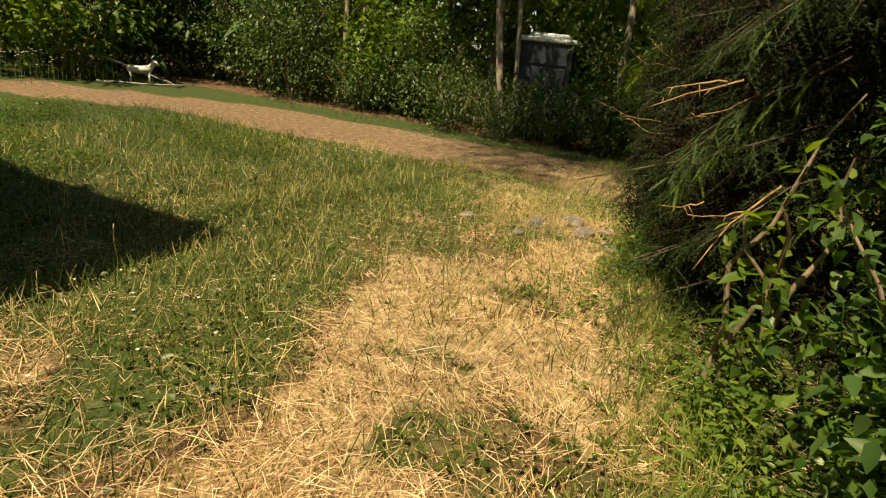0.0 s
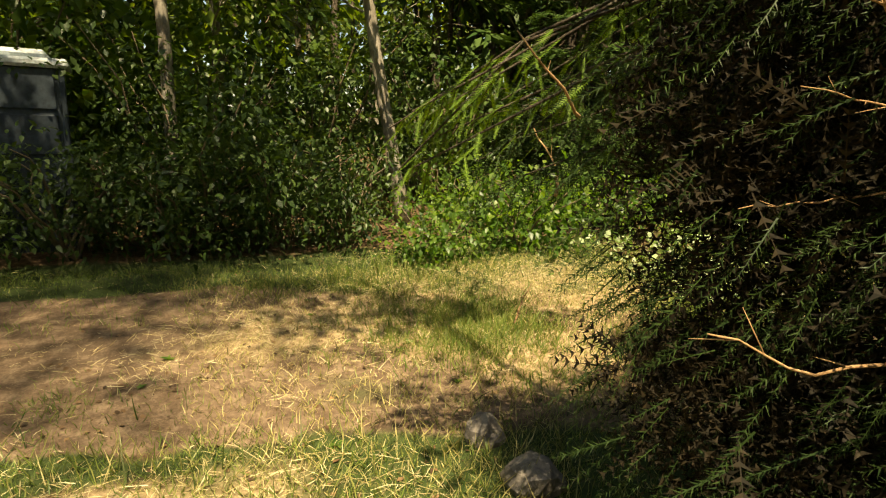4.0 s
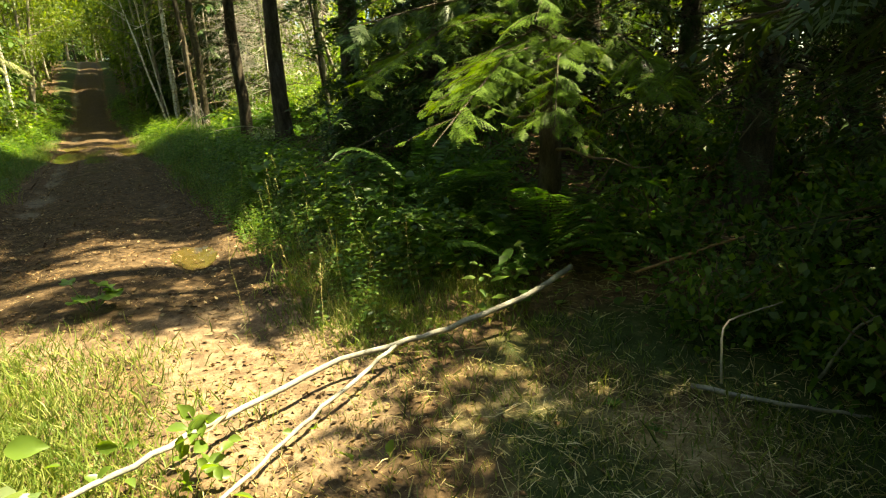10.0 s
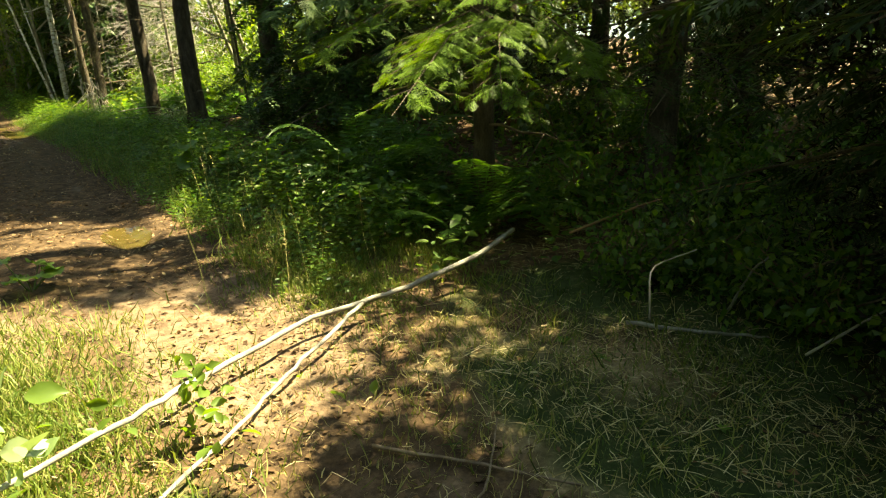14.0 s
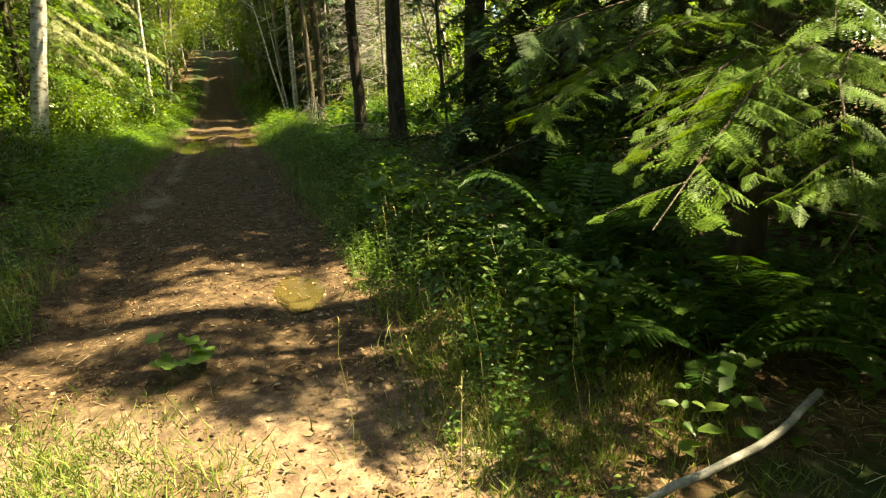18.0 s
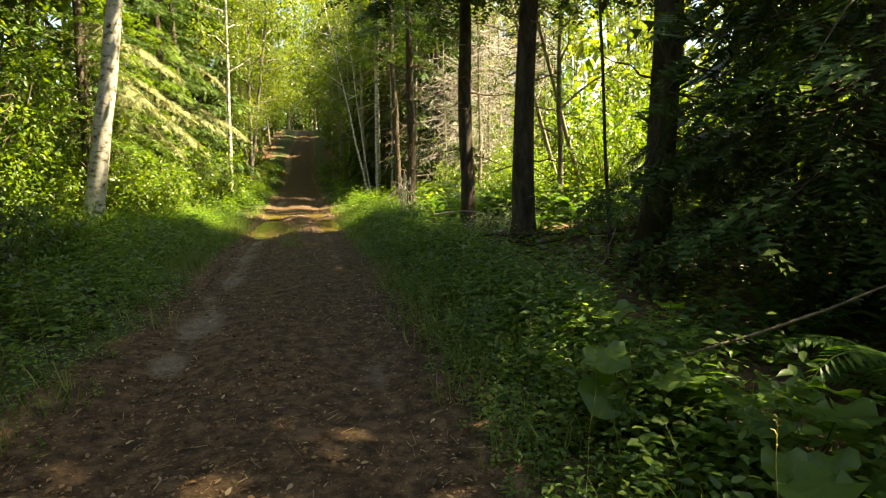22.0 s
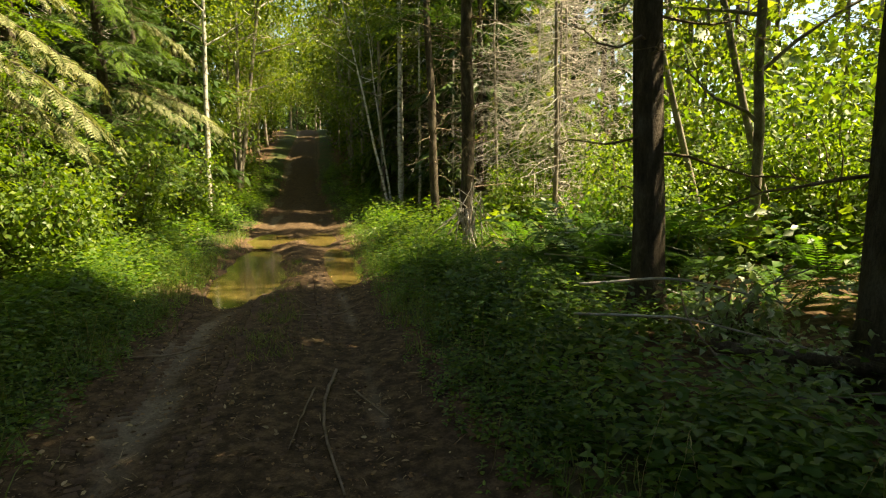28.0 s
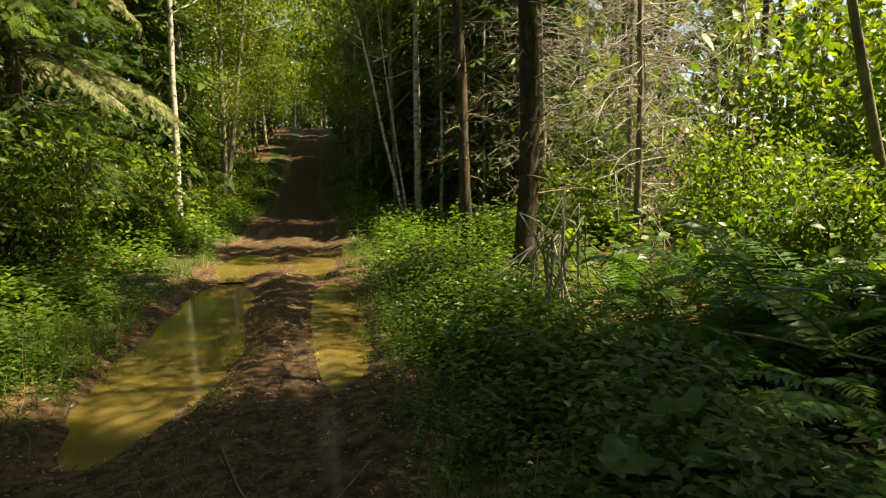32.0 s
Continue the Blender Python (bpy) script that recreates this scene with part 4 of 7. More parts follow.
# two unseen alders, added so their crowns shade the track and the cabin
broadleaf("alder", 8.4, -3.9, 20.5, 0.055, 97, "unseen tall slender alder behind the lawn, its high loose crown added for shade", 2.1, 0.8, 1500, 0.15, (-0.03, 0.01), M_ALDER, M_LEAF_SHADED, limbs=12, clumps=5)
broadleaf("alder", 9.9, -5.4, 26.5, 0.06, 98, "unseen tall slender alder behind the lawn, its high loose crown added for shade", 2.5, 0.8, 2600, 0.16, (-0.02, 0.01), M_ALDER, M_LEAF_SHADED, limbs=13, clumps=6)
broadleaf("maple", 6.0, 2.4, 7.6, 0.08, 95, "young maple with broad dark leaves at the edge of the lawn", 2.0, 0.45, 7500, 0.13, (0.0, -0.03), M_ALDER, M_BRAMBLE, limbs=14)
broadleaf("alder", 7.8, 20.6, 11.0, 0.07, 38, "slim young alder leaning towards the track", 2.7, 0.5, 13000, 0.072, (-0.3, 0.0), M_ALDER, limbs=12, clumps=7)
broadleaf("alder", 8.2, 22.8, 11.0, 0.07, 39, "slim young alder leaning towards the track", 2.6, 0.5, 13000, 0.072, (-0.3, 0.0), M_ALDER, limbs=12, clumps=7)
# sun-bleached boughs that hang out over the verge
bleached = conifer("spruce", -4.7, 21.8, 11.0, 0.14, 24, "spruce with sun-bleached drooping boughs over the verge", 2.4, 2.4, 20, 5, 12, 5, TWIG_COMB, 0.24, 0.35, mat=M_NEEDLE_SUNLIT, stubs=12, squeeze=1.2)
for _k, (_r, _t) in enumerate([((-4.6, 21.7, 3.9), (-2.0, 20.6, 2.35)), ((-4.6, 21.7, 4.4), (-2.3, 21.6, 3.1)), ((-4.6, 21.6, 4.3), (-2.9, 19.9, 3.2)), ((-4.6, 21.6, 4.9), (-2.4, 20.6, 3.9)), ((-4.6, 21.7, 3.4), (-2.6, 21.9, 2.2)), ((-4.6, 21.6, 5.2), (-3.2, 19.6, 4.4))]):
    explicit_bough(bleached, _r, _t, 440 + _k, M_BLEACHED, 34, 3, SPRAY_LITE, 0.24, 0.3, 0.5)
bleached = conifer("spruce", -4.4, 28.6, 13.0, 0.15, 27, "spruce with pale bleached boughs that hang low towards the track", 2.3, 1.6, 22, 5, 12, 5, SPRAY_LITE, 0.26, 0.35, mat=M_NEEDLE, stubs=14, squeeze=1.2)
for _k, (_r, _t) in enumerate([((-4.3, 28.5, 4.2), (-1.57, 27.8, 2.95)), ((-4.3, 28.6, 4.4), (-1.85, 28.3, 3.2)), ((-4.3, 28.5, 4.1), (-2.3, 27.2, 3.1)), ((-4.3, 28.6, 6.2), (-2.45, 29.2, 4.9)), ((-4.3, 28.5, 6.0), (-2.7, 28.0, 4.7)), ((-4.3, 28.5, 5.2), (-3.2, 26.6, 4.0)), ((-4.4, 28.4, 6.6), (-3.4, 26.8, 5.4))]):
    explicit_bough(bleached, _r, _t, 480 + _k, M_BLEACHED if _k < 4 else M_NEEDLE_SUNLIT, 34, 3, SPRAY_LITE, 0.22, 0.3, 0.5)


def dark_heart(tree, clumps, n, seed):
    """Dense foliage in the body of a low conifer, shade painted in: brown needles within, green twigs without."""
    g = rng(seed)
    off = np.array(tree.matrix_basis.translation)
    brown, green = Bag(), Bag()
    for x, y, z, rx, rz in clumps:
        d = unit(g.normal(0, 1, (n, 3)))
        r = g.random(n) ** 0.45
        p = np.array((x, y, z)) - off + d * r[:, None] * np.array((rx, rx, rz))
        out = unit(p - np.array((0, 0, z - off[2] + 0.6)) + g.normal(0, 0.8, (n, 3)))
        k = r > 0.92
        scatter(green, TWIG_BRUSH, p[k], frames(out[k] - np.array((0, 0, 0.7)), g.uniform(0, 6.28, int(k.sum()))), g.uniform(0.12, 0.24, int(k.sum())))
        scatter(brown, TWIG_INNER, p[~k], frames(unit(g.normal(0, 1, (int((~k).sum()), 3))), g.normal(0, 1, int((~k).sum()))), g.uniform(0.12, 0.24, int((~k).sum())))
    tagged(part("inner_needles", brown, M_DEAD_SHADED, tree), "dead brown needles, near black for the shade inside the crown", kind="stuff")
    tagged(part("outer_needles", green, M_NEEDLE_SHADE, tree), "green needle twigs with shade in their dark colour", kind="stuff")


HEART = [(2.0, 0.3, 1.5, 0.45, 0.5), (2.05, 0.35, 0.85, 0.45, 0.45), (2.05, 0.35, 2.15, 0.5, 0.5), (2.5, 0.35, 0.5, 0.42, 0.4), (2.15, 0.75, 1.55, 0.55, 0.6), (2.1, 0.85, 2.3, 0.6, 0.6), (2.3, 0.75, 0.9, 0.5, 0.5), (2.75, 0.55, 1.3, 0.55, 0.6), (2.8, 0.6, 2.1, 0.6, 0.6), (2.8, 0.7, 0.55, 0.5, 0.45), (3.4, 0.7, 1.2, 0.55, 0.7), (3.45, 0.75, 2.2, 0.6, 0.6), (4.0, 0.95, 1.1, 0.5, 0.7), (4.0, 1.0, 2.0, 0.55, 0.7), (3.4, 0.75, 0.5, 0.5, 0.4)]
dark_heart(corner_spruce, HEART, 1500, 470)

# ---- the wood further back ----
def ring_place(g, n, x0, x1, y0, y1, keep):
    out = []
    while len(out) < n:
        x, y = g.uniform(x0, x1), g.uniform(y0, y1)
        if keep(x, y) and all((x - a) ** 2 + (y - b) ** 2 > 1.6 for a, b in out):
            out.append((x, y))
    return out


def turned(x, y, s, g):
    b = at_ground(x, y)
    return Matrix.Translation(b) @ Matrix.Rotation(g.uniform(0, 6.28), 4, "Z") @ Matrix.Diagonal((s, s, s * g.uniform(0.9, 1.15), 1))


def build_wood():
    g = rng(50)
    # closely planted spruces on the left: bare dark poles
    first = conifer("plantation_spruce", -6.2, 15.4, 17.0, 0.11, 51, "bare dark spruce pole in the plantation", 1.9, 5.0, 9, 5, 7, 3, TWIG_FAR, 0.88, 0.3, stubs=9, group="plantation spruces")
    for x, y in ring_place(g, 52, -22, -4.6, 6.5, 34, lambda a, b: a < -5.2 + 0.02 * (b - 8) and (b < 15.5 or a < -11)):
        copy_thing(first, turned(x, y, g.uniform(0.8, 1.1), g))
    for x, y in [(-4.2, 9.2), (-4.6, 10.8), (-4.5, 7.6)]:
        copy_thing(first, turned(x, y, g.uniform(0.75, 0.95), g))
    # thicker-crowned conifers on the right and beyond
    second = conifer("forest_spruce", 8.4, 14.0, 13.0, 0.14, 52, "forest spruce with a full crown", 2.3, 1.2, 14, 5, 6, 3, TWIG_FAR, 0.84, 0.35, stubs=5, group="forest spruces")
    for x, y in [(14.0, 1.6), (16.5, 4.3), (8.2, 11.8), (0.2, 95.0), (-1.6, 91.0), (1.9, 93.0), (0.9, 100.0), (-0.6, 86.0), (9.2, 14.6), (7.5, 36.0), (5.6, 42.0), (-4.2, 36.0),
                 (-5.4, 44.0), (-4.6, 52.0), (6.0, 50.0), (5.2, 60.0), (-5.0, 63.0), (-6.8, 39.0), (-7.5, 48.0), (8.5, 45.0), (8.0, 56.0), (-8.0, 57.0), (6.5, 70.0), (-6.5, 74.0), (3.2, 92.0), (-2.4, 96.0), (12, 34), (-8.5, -9.0), (-11.5, -6.0), (-13.0, -1.5), (-10.0, -7.5), (-7.4, -11.5), (-4.0, -15.5), (-12, 1.0), (-11, -3.0), (-9.0, 4.2), (-6.0, 28.6), (-6.8, 24.8), (-5.6, 32.6), (4.7, 38.0), (4.8, 45.5), (4.5, 49.0), (4.7, 54.0), (4.5, 57.5), (4.7, 64.0), (4.5, 68.0), (4.9, 72.0), (3.0, 108.0), (-3.0, 106.0), (0.0, 110.0)]:
        copy_thing(second, turned(x, y, g.uniform(0.8, 1.1), g))
    # crowns in the shade-toned needle, for the gloom of the plantation
    close = conifer("edge_spruce", -5.6, 7.6, 12.0, 0.13, 55, "dark spruce with drooping boughs at the edge of the plantation", 2.1, 1.4, 16, 5, 8, 4, TWIG_COMB, 0.34, 0.45, stubs=14, group="edge spruces", squeeze=1.5, mat=M_NEEDLE_SHADE)
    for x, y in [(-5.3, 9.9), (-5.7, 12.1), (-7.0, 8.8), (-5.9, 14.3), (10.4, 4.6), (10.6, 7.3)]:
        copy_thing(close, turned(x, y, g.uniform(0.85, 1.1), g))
    # tall shade over the far end of the track
    for k in range(9):
        copy_thing(second, turned(6.4 + 1.2 * (k % 2), 32.5 + 3.4 * k, g.uniform(1.0, 1.25), g))
    third = broadleaf("forest_alder", 27.5, 21.5, 12.0, 0.11, 53, "slim forest alder with a loose light crown", 2.8, 0.22, 3800, 0.2, (0.02, 0.03), group="forest alders", limbs=12)
    for x, y in [(26.0, 24.5), (25.0, 18.0), (24.0, 30.0), (2.8, 46.5), (-2.8, 54.5), (2.8, 58.5), (-2.6, 66.0), (2.6, 74.0), (-1.2, 80.0), (1.5, 80.5), (-3.6, 79.0), (-3.4, 47.0), (4.6, 55.0), (-4.0, 57.0),
                 (3.6, 68.0), (-3.2, 72.0), (0.5, 88.0), (-2.5, 84.0), (4.0, 82.0), (-2.6, 51.0), (2.6, 62.0), (-3.0, -18.5), (1.0, -21.0), (6.0, -19.0), (-9.0, -14.0), (22.0, 21.0), (21.0, 27.0), (20.0, 23.6), (22.5, 25.0), (19.6, 29.4), (23.0, 28.5), (24.0, 21.0), (21.0, 18.4), (-0.2, 98.0), (2.2, 88.0)]:
        copy_thing(third, turned(x, y, g.uniform(0.75, 1.15), g))
    fourth = broadleaf("wood_alder", -7.2, -0.6, 11.0, 0.10, 54, "forest alder with fine sunlit leaves", 2.6, 0.2, 8500, 0.085, (0.02, 0.03), group="leafy alders", limbs=13, clumps=6)
    for x, y in [(11.6, 4.2), (12.2, 7.2), (13.6, 5.4), (12.5, 9.8), (14.0, 8.6), (15.6, 3.0), (16.2, 7.0), (15.2, 11.0), (17.6, 5.2), (6.6, 19.8), (8.5, 35.5), (2.9, 39.5), (-2.9, 42.0), (-3.4, 37.5), (3.4, 36.5), (-7.6, -5.0), (-6.4, -8.5), (-8.2, 2.6), (15.5, 22.0), (17.0, 26.0), (14.5, 29.5), (18.5, 19.5), (-2.5, 38.5), (2.6, 43.0), (-2.5, 47.5), (2.6, 52.0), (-2.4, 57.0)]:
        copy_thing(fourth, turned(x, y, g.uniform(0.75, 1.15), g))


build_wood()


def pale_stems():
    """The clump of pale slim stems beside the track."""
    for k, (x, y, h, r, lx, ly) in enumerate([(3.75, 33.8, 12.0, 0.10, 0.0, 0.02), (3.3, 33.6, 9.0, 0.055, -0.20, 0.05), (3.45, 33.9, 8.0, 0.04, -0.12, 0.02),
                                              (4.35, 33.3, 10.0, 0.055, 0.0, 0.0), (3.95, 34.8, 11.0, 0.07, 0.02, 0.0), (5.4, 32.5, 9.0, 0.05, 0.01, 0.0), (9.2, 34.1, 10, 0.09, 0.01, 0)]):
        broadleaf("pale_alder", x, y, h, r, 60 + k, "slim pale stem in a clump beside the track", 1.6, 0.5, 1500, 0.11, (lx, ly), M_WHITE_BARK, limbs=7, group="pale stems", clumps=3)
    broadleaf("alder", -2.9, 33.3, 11.0, 0.10, 70, "pale slim alder trunk on the bank of the track", 1.8, 0.5, 2500, 0.11, (0.02, 0.0), M_WHITE_BARK)


pale_stems()


def far_woods():
    """Woods beyond, all around: too far off to tell the trees apart."""
    g = rng(80)
    leaf, stems = Bag(), Bag()
    n = 700
    a = g.uniform(0, 2 * math.pi, n)
    d = g.uniform(20, 48, n)
    cx, cy = 0 + np.cos(a) * d * 0.9, 12 + np.sin(a) * d * 1.5
    keep = (np.abs(cx - track_x(cy)) > 5.5) & ~((cx > 5) & (cx < 28) & (cy > 14) & (cy < 33))
    cx, cy = cx[keep], cy[keep]
    cz = height(cx, cy, False)
    cs, rs = [], []
    for x, y, z in zip(cx, cy, cz):
        for k in range(4):
            cs.append((x + g.normal(0, 0.8), y + g.normal(0, 0.8), z + g.uniform(0.3, 15)))
            rs.append(g.uniform(1.2, 2.6))
        tube(stems, [(x, y, z - 0.2), (x + g.normal(0, 0.2), y, z + 7), (x + g.normal(0, 0.4), y, z + 13)], [0.14, 0.11, 0.04], 5, cap=False)
    leaf_cloud(leaf, cs, rs, 44000, 0.9, g)
    woods = tagged(new("far_woods"), "dense mixed woods closing the view all around", "woods", kind="stuff")
    part("foliage", leaf, M_CANOPY, woods)
    part("stems", stems, M_BARK, woods)


far_woods()

# ---- undergrowth ----
def herb_template(g, n=12, h=0.45, leaf=0.10, shape=LEAF2):
    """One upright leafy stem, unit placed at the origin."""
    bag = Bag()
    z = np.linspace(0.2, 1, n) * h
    a = np.arange(n) * 2.2 + g.uniform(-0.3, 0.3, n)
    d = np.stack([np.cos(a), np.sin(a), g.uniform(-0.25, 0.35, n)], -1)
    p = np.stack([0.02 * np.cos(a), 0.02 * np.sin(a), z], -1)
    scatter(bag, shape, p, frames(d, g.normal(0, 0.3, n)), leaf * (1.15 - 0.55 * z / h) * g.uniform(0.8, 1.2, n))
    return np.concatenate(bag.v), np.concatenate(bag.f)


def upright(n, g, tilt=0.15):
    a = g.uniform(0, 2 * math.pi, n)
    d = np.stack([g.normal(0, tilt, n), g.normal(0, tilt, n), np.ones(n)], -1)
    z = unit(d)
    x = unit(np.cross(np.stack([-np.sin(a), np.cos(a), np.zeros(n)], -1), z))
    y = np.cross(z, x)
    return np.stack([x, y, z], -1)


def sample(g, n, x0, x1, y0, y1, density):
    out = []
    tot = 0
    while tot < n:
        x, y = g.uniform(x0, x1, n * 2), g.uniform(y0, y1, n * 2)
        k = g.random(n * 2) < density(x, y)
        out.append(np.stack([x[k], y[k]], -1))
        tot += int(k.sum())
        if not k.any():
            break
    return np.concatenate(out)[:n]


def stuff(name, bag, mat, label, category):
    return tagged(part(name, bag, mat), label, category, kind="stuff")


def verge(x, y):
    return np.abs(x - track_x(y)) - track_half(y)


def build_herbs():
    g = rng(90)
    ts = [herb_template(g, 10, 0.42, 0.11), herb_template(g, 11, 0.5, 0.10), herb_template(g, 8, 0.3, 0.13)]
    near = [herb_template(g, 11, 0.36, 0.098, OVATE), herb_template(g, 10, 0.24, 0.075, ROUND_LEAF), herb_template(g, 12, 0.44, 0.104, OVATE)]

    def dens(x, y):
        v = verge(x, y)
        d = step(-0.22, 0.1, v) * step(5.0, 2.2, v + 1.2 * step(1, 1.5, x) * step(15, 17, y) * step(26, 24, y)) * (1 - 0.75 * step(0.5, 1.1, v) * step(-1, -1.5, x) * step(15.5, 14, y)) * step(4.6, 6.4, y + 0.25 * np.abs(x)) * (1 - 0.75 * step(2.0, 2.5, x) * step(9.6, 8.8, y)) * (1 - 0.88 * step(2.7, 3.2, x) * step(17.5, 18.2, y) * step(25.0, 24.2, y)) * (1 - 0.93 * step(2.6, 3.1, x + 0.5 * (fbm(x, y, 1.1, 2) - 0.5)) * step(6.6, 7.4, y) * step(17.6, 16.4, y))
        d = d * (1 - 0.7 * step(-1.5, -1.9, x) * step(9.5, 8.5, y)) * (1 - 0.92 * np.exp(-((x - 4.0) / 0.8) ** 2 - ((y - 16.9) / 1.1) ** 2)) * (1 - 0.85 * np.exp(-((x - 4.1) / 0.6) ** 2 - ((y - 20.6) / 0.9) ** 2))
        return d * (0.25 + 0.75 * step(0.32, 0.6, fbm(x, y, 0.8, 2)))

    p = np.concatenate([sample(g, 13500, -5, 5, 4, 25, dens), sample(g, 3000, -6.5, 6.5, 25, 46, dens)])
    kind = g.integers(0, 3, len(p))
    close = (p[:, 0] > 0) & (p[:, 0] < 3.6) & (p[:, 1] < 22) | (p[:, 0] < 0) & (p[:, 0] > -2.6) & (p[:, 1] > 8) & (p[:, 1] < 22)
    close &= g.random(len(p)) < 0.85
    for k, t in enumerate(ts + near):
        q = p[(kind == k % 3) & (close == (k > 2))]
        bag = Bag()
        v = verge(q[:, 0], q[:, 1])
        s = (0.36 + 0.68 * step(-0.2, 1.1, v)) * g.uniform(0.7, 1.3, len(q)) * (1 + 0.35 * step(24, 30, q[:, 1]))
        scatter(bag, t, np.column_stack([q, height(q[:, 0], q[:, 1]) - 0.02]), upright(len(q), g), s)
        stuff("undergrowth", bag, (M_HERB, M_SHRUB, M_HERB)[k % 3], "knee-high leafy green undergrowth along the track", "undergrowth")


build_herbs()


def build_grass():
    g = rng(91)
    bag, lush = Bag(), Bag()

    def dens(x, y):
        _, s, gr = covers(x, y)
        return (0.25 + 0.75 * step(1.4, 2.8, x - 0.4 * (y + 2))) * np.clip(0.10 + 0.25 * s + 0.9 * gr, 0, 1) * step(-0.25, 0.1, verge(x, y) + 0.3 * step(6, 2, y)) * step(6, 0.8, verge(x, y) * step(3, 6, y))

    p = sample(g, 18000, -5, 9, -9, 13, dens)
    d = np.column_stack([g.normal(0, 0.45, (len(p), 2)), np.ones(len(p))])
    scatter(bag, BLADE, np.column_stack([p, height(p[:, 0], p[:, 1]) - 0.01]), frames(d, g.uniform(0, 6.28, len(p))),
            np.column_stack([g.uniform(0.07, 0.26, len(p)), g.uniform(0.004, 0.008, len(p)), g.uniform(0.05, 0.3, len(p))]))
    stuff("lawn_grass", bag, M_LAWN, "short dark green lawn grass", "grass")
    bag = Bag()
    p = sample(g, 32000, -3.6, 8.6, -3.0, 6.2, lambda x, y: (0.5 + 0.5 * step(2.2, 1.0, x)) * (1 - 0.62 * step(0.6, -0.2, x) * step(-1.2, -0.4, y) * step(4.2, 3.4, y)) * (0.2 + 0.8 * step(0.42, 0.6, fbm(x + 9, y, 1.1, 2))) * (1 - 0.7 * step(0.7, 1.2, x) * step(0.6, 1.4, y)) * step(-0.5, 0.0, verge(x, y) + 0.8 * step(6.0, 5.0, y) * (1 - 0.8 * step(-0.3, 0.3, x) * step(1.5, 0.9, x))))
    d = np.column_stack([g.normal(0, 0.6, (len(p), 2)), np.ones(len(p))])
    scatter(bag, BLADE, np.column_stack([p, height(p[:, 0], p[:, 1]) - 0.01]), frames(d, g.uniform(0, 6.28, len(p))),
            np.column_stack([g.uniform(0.03, 0.11, len(p)), g.uniform(0.003, 0.006, len(p)), g.uniform(0.05, 0.3, len(p))]))
    stuff("grass", bag, M_GRASS, "mixed green and yellowing grass", "grass")
    c = sample(g, 520, -4, 4, 0, 30, lambda x, y: (1 - 0.5 * step(7, 9, y)) * np.maximum(step(5.0, 6.5, y), 0.5 * step(-2.2, -2.7, x)) * step(-0.2, 0.1, verge(x, y)) * step(1.6, 0.4, verge(x, y)) * (0.3 + 0.7 * step(0.45, 0.6, fbm(x, y, 0.7, 2))))
    p = np.repeat(c, 22, axis=0) + g.normal(0, 0.09, (len(c) * 22, 2))
    d = np.column_stack([g.normal(0, 0.4, (len(p), 2)), np.ones(len(p))])
    scatter(lush, BLADE, np.column_stack([p, height(p[:, 0], p[:, 1]) - 0.01]), frames(d, g.uniform(0, 6.28, len(p))),
            np.column_stack([g.uniform(0.12, 0.34, len(p)), g.uniform(0.005, 0.010, len(p)), g.uniform(0.1, 0.6, len(p))]))
    c = np.column_stack([g.normal(0.0, 0.14, 46), g.uniform(17.5, 24.0, 46)])
    c[:, 0] += track_x(c[:, 1])
    p = np.repeat(c, 20, axis=0) + g.normal(0, 0.06, (len(c) * 20, 2))
    d = np.column_stack([g.normal(0, 0.5, (len(p), 2)), np.ones(len(p))])
    scatter(lush, BLADE, np.column_stack([p, height(p[:, 0], p[:, 1]) - 0.01]), frames(d, g.uniform(0, 6.28, len(p))),
            np.column_stack([g.uniform(0.05, 0.16, len(p)), g.uniform(0.003, 0.006, len(p)), g.uniform(0.1, 0.6, len(p))]))
    stuff("tall_grass", lush, M_GRASS, "tufts of tall green grass on the verge", "grass")


build_grass()


def build_clover():
    g = rng(92)
    bag = Bag()
    p = sample(g, 36000, -1, 9, -10, 0.5, lambda x, y: (1 - 0.7 * step(-3.4, -2.2, y)) * covers(x, y)[2] * step(0.3, 0.6, covers(x, y)[2]) * step(1.4, 2.8, x - 0.4 * (y + 2)) * step(0.1, 0.5, verge(x, y)) * np.clip(0.25 + 0.04 * (x + 10 + y), 0.1, 1) * (0.15 + 0.85 * step(0.4, 0.58, fbm(x, y, 0.7, 3))))
    a = g.uniform(0, 6.28, len(p))
    d = np.stack([np.cos(a), np.sin(a), g.uniform(-0.2, 0.6, len(p))], -1)
    z = height(p[:, 0], p[:, 1]) + g.uniform(0.02, 0.09, len(p))
    scatter(bag, LEAF2, np.column_stack([p, z]), frames(d, g.normal(0, 0.4, len(p))), g.uniform(0.025, 0.06, len(p)))
    stuff("clover", bag, M_CLOVER, "low green clover and weeds of the lawn", "lawn")


build_clover()


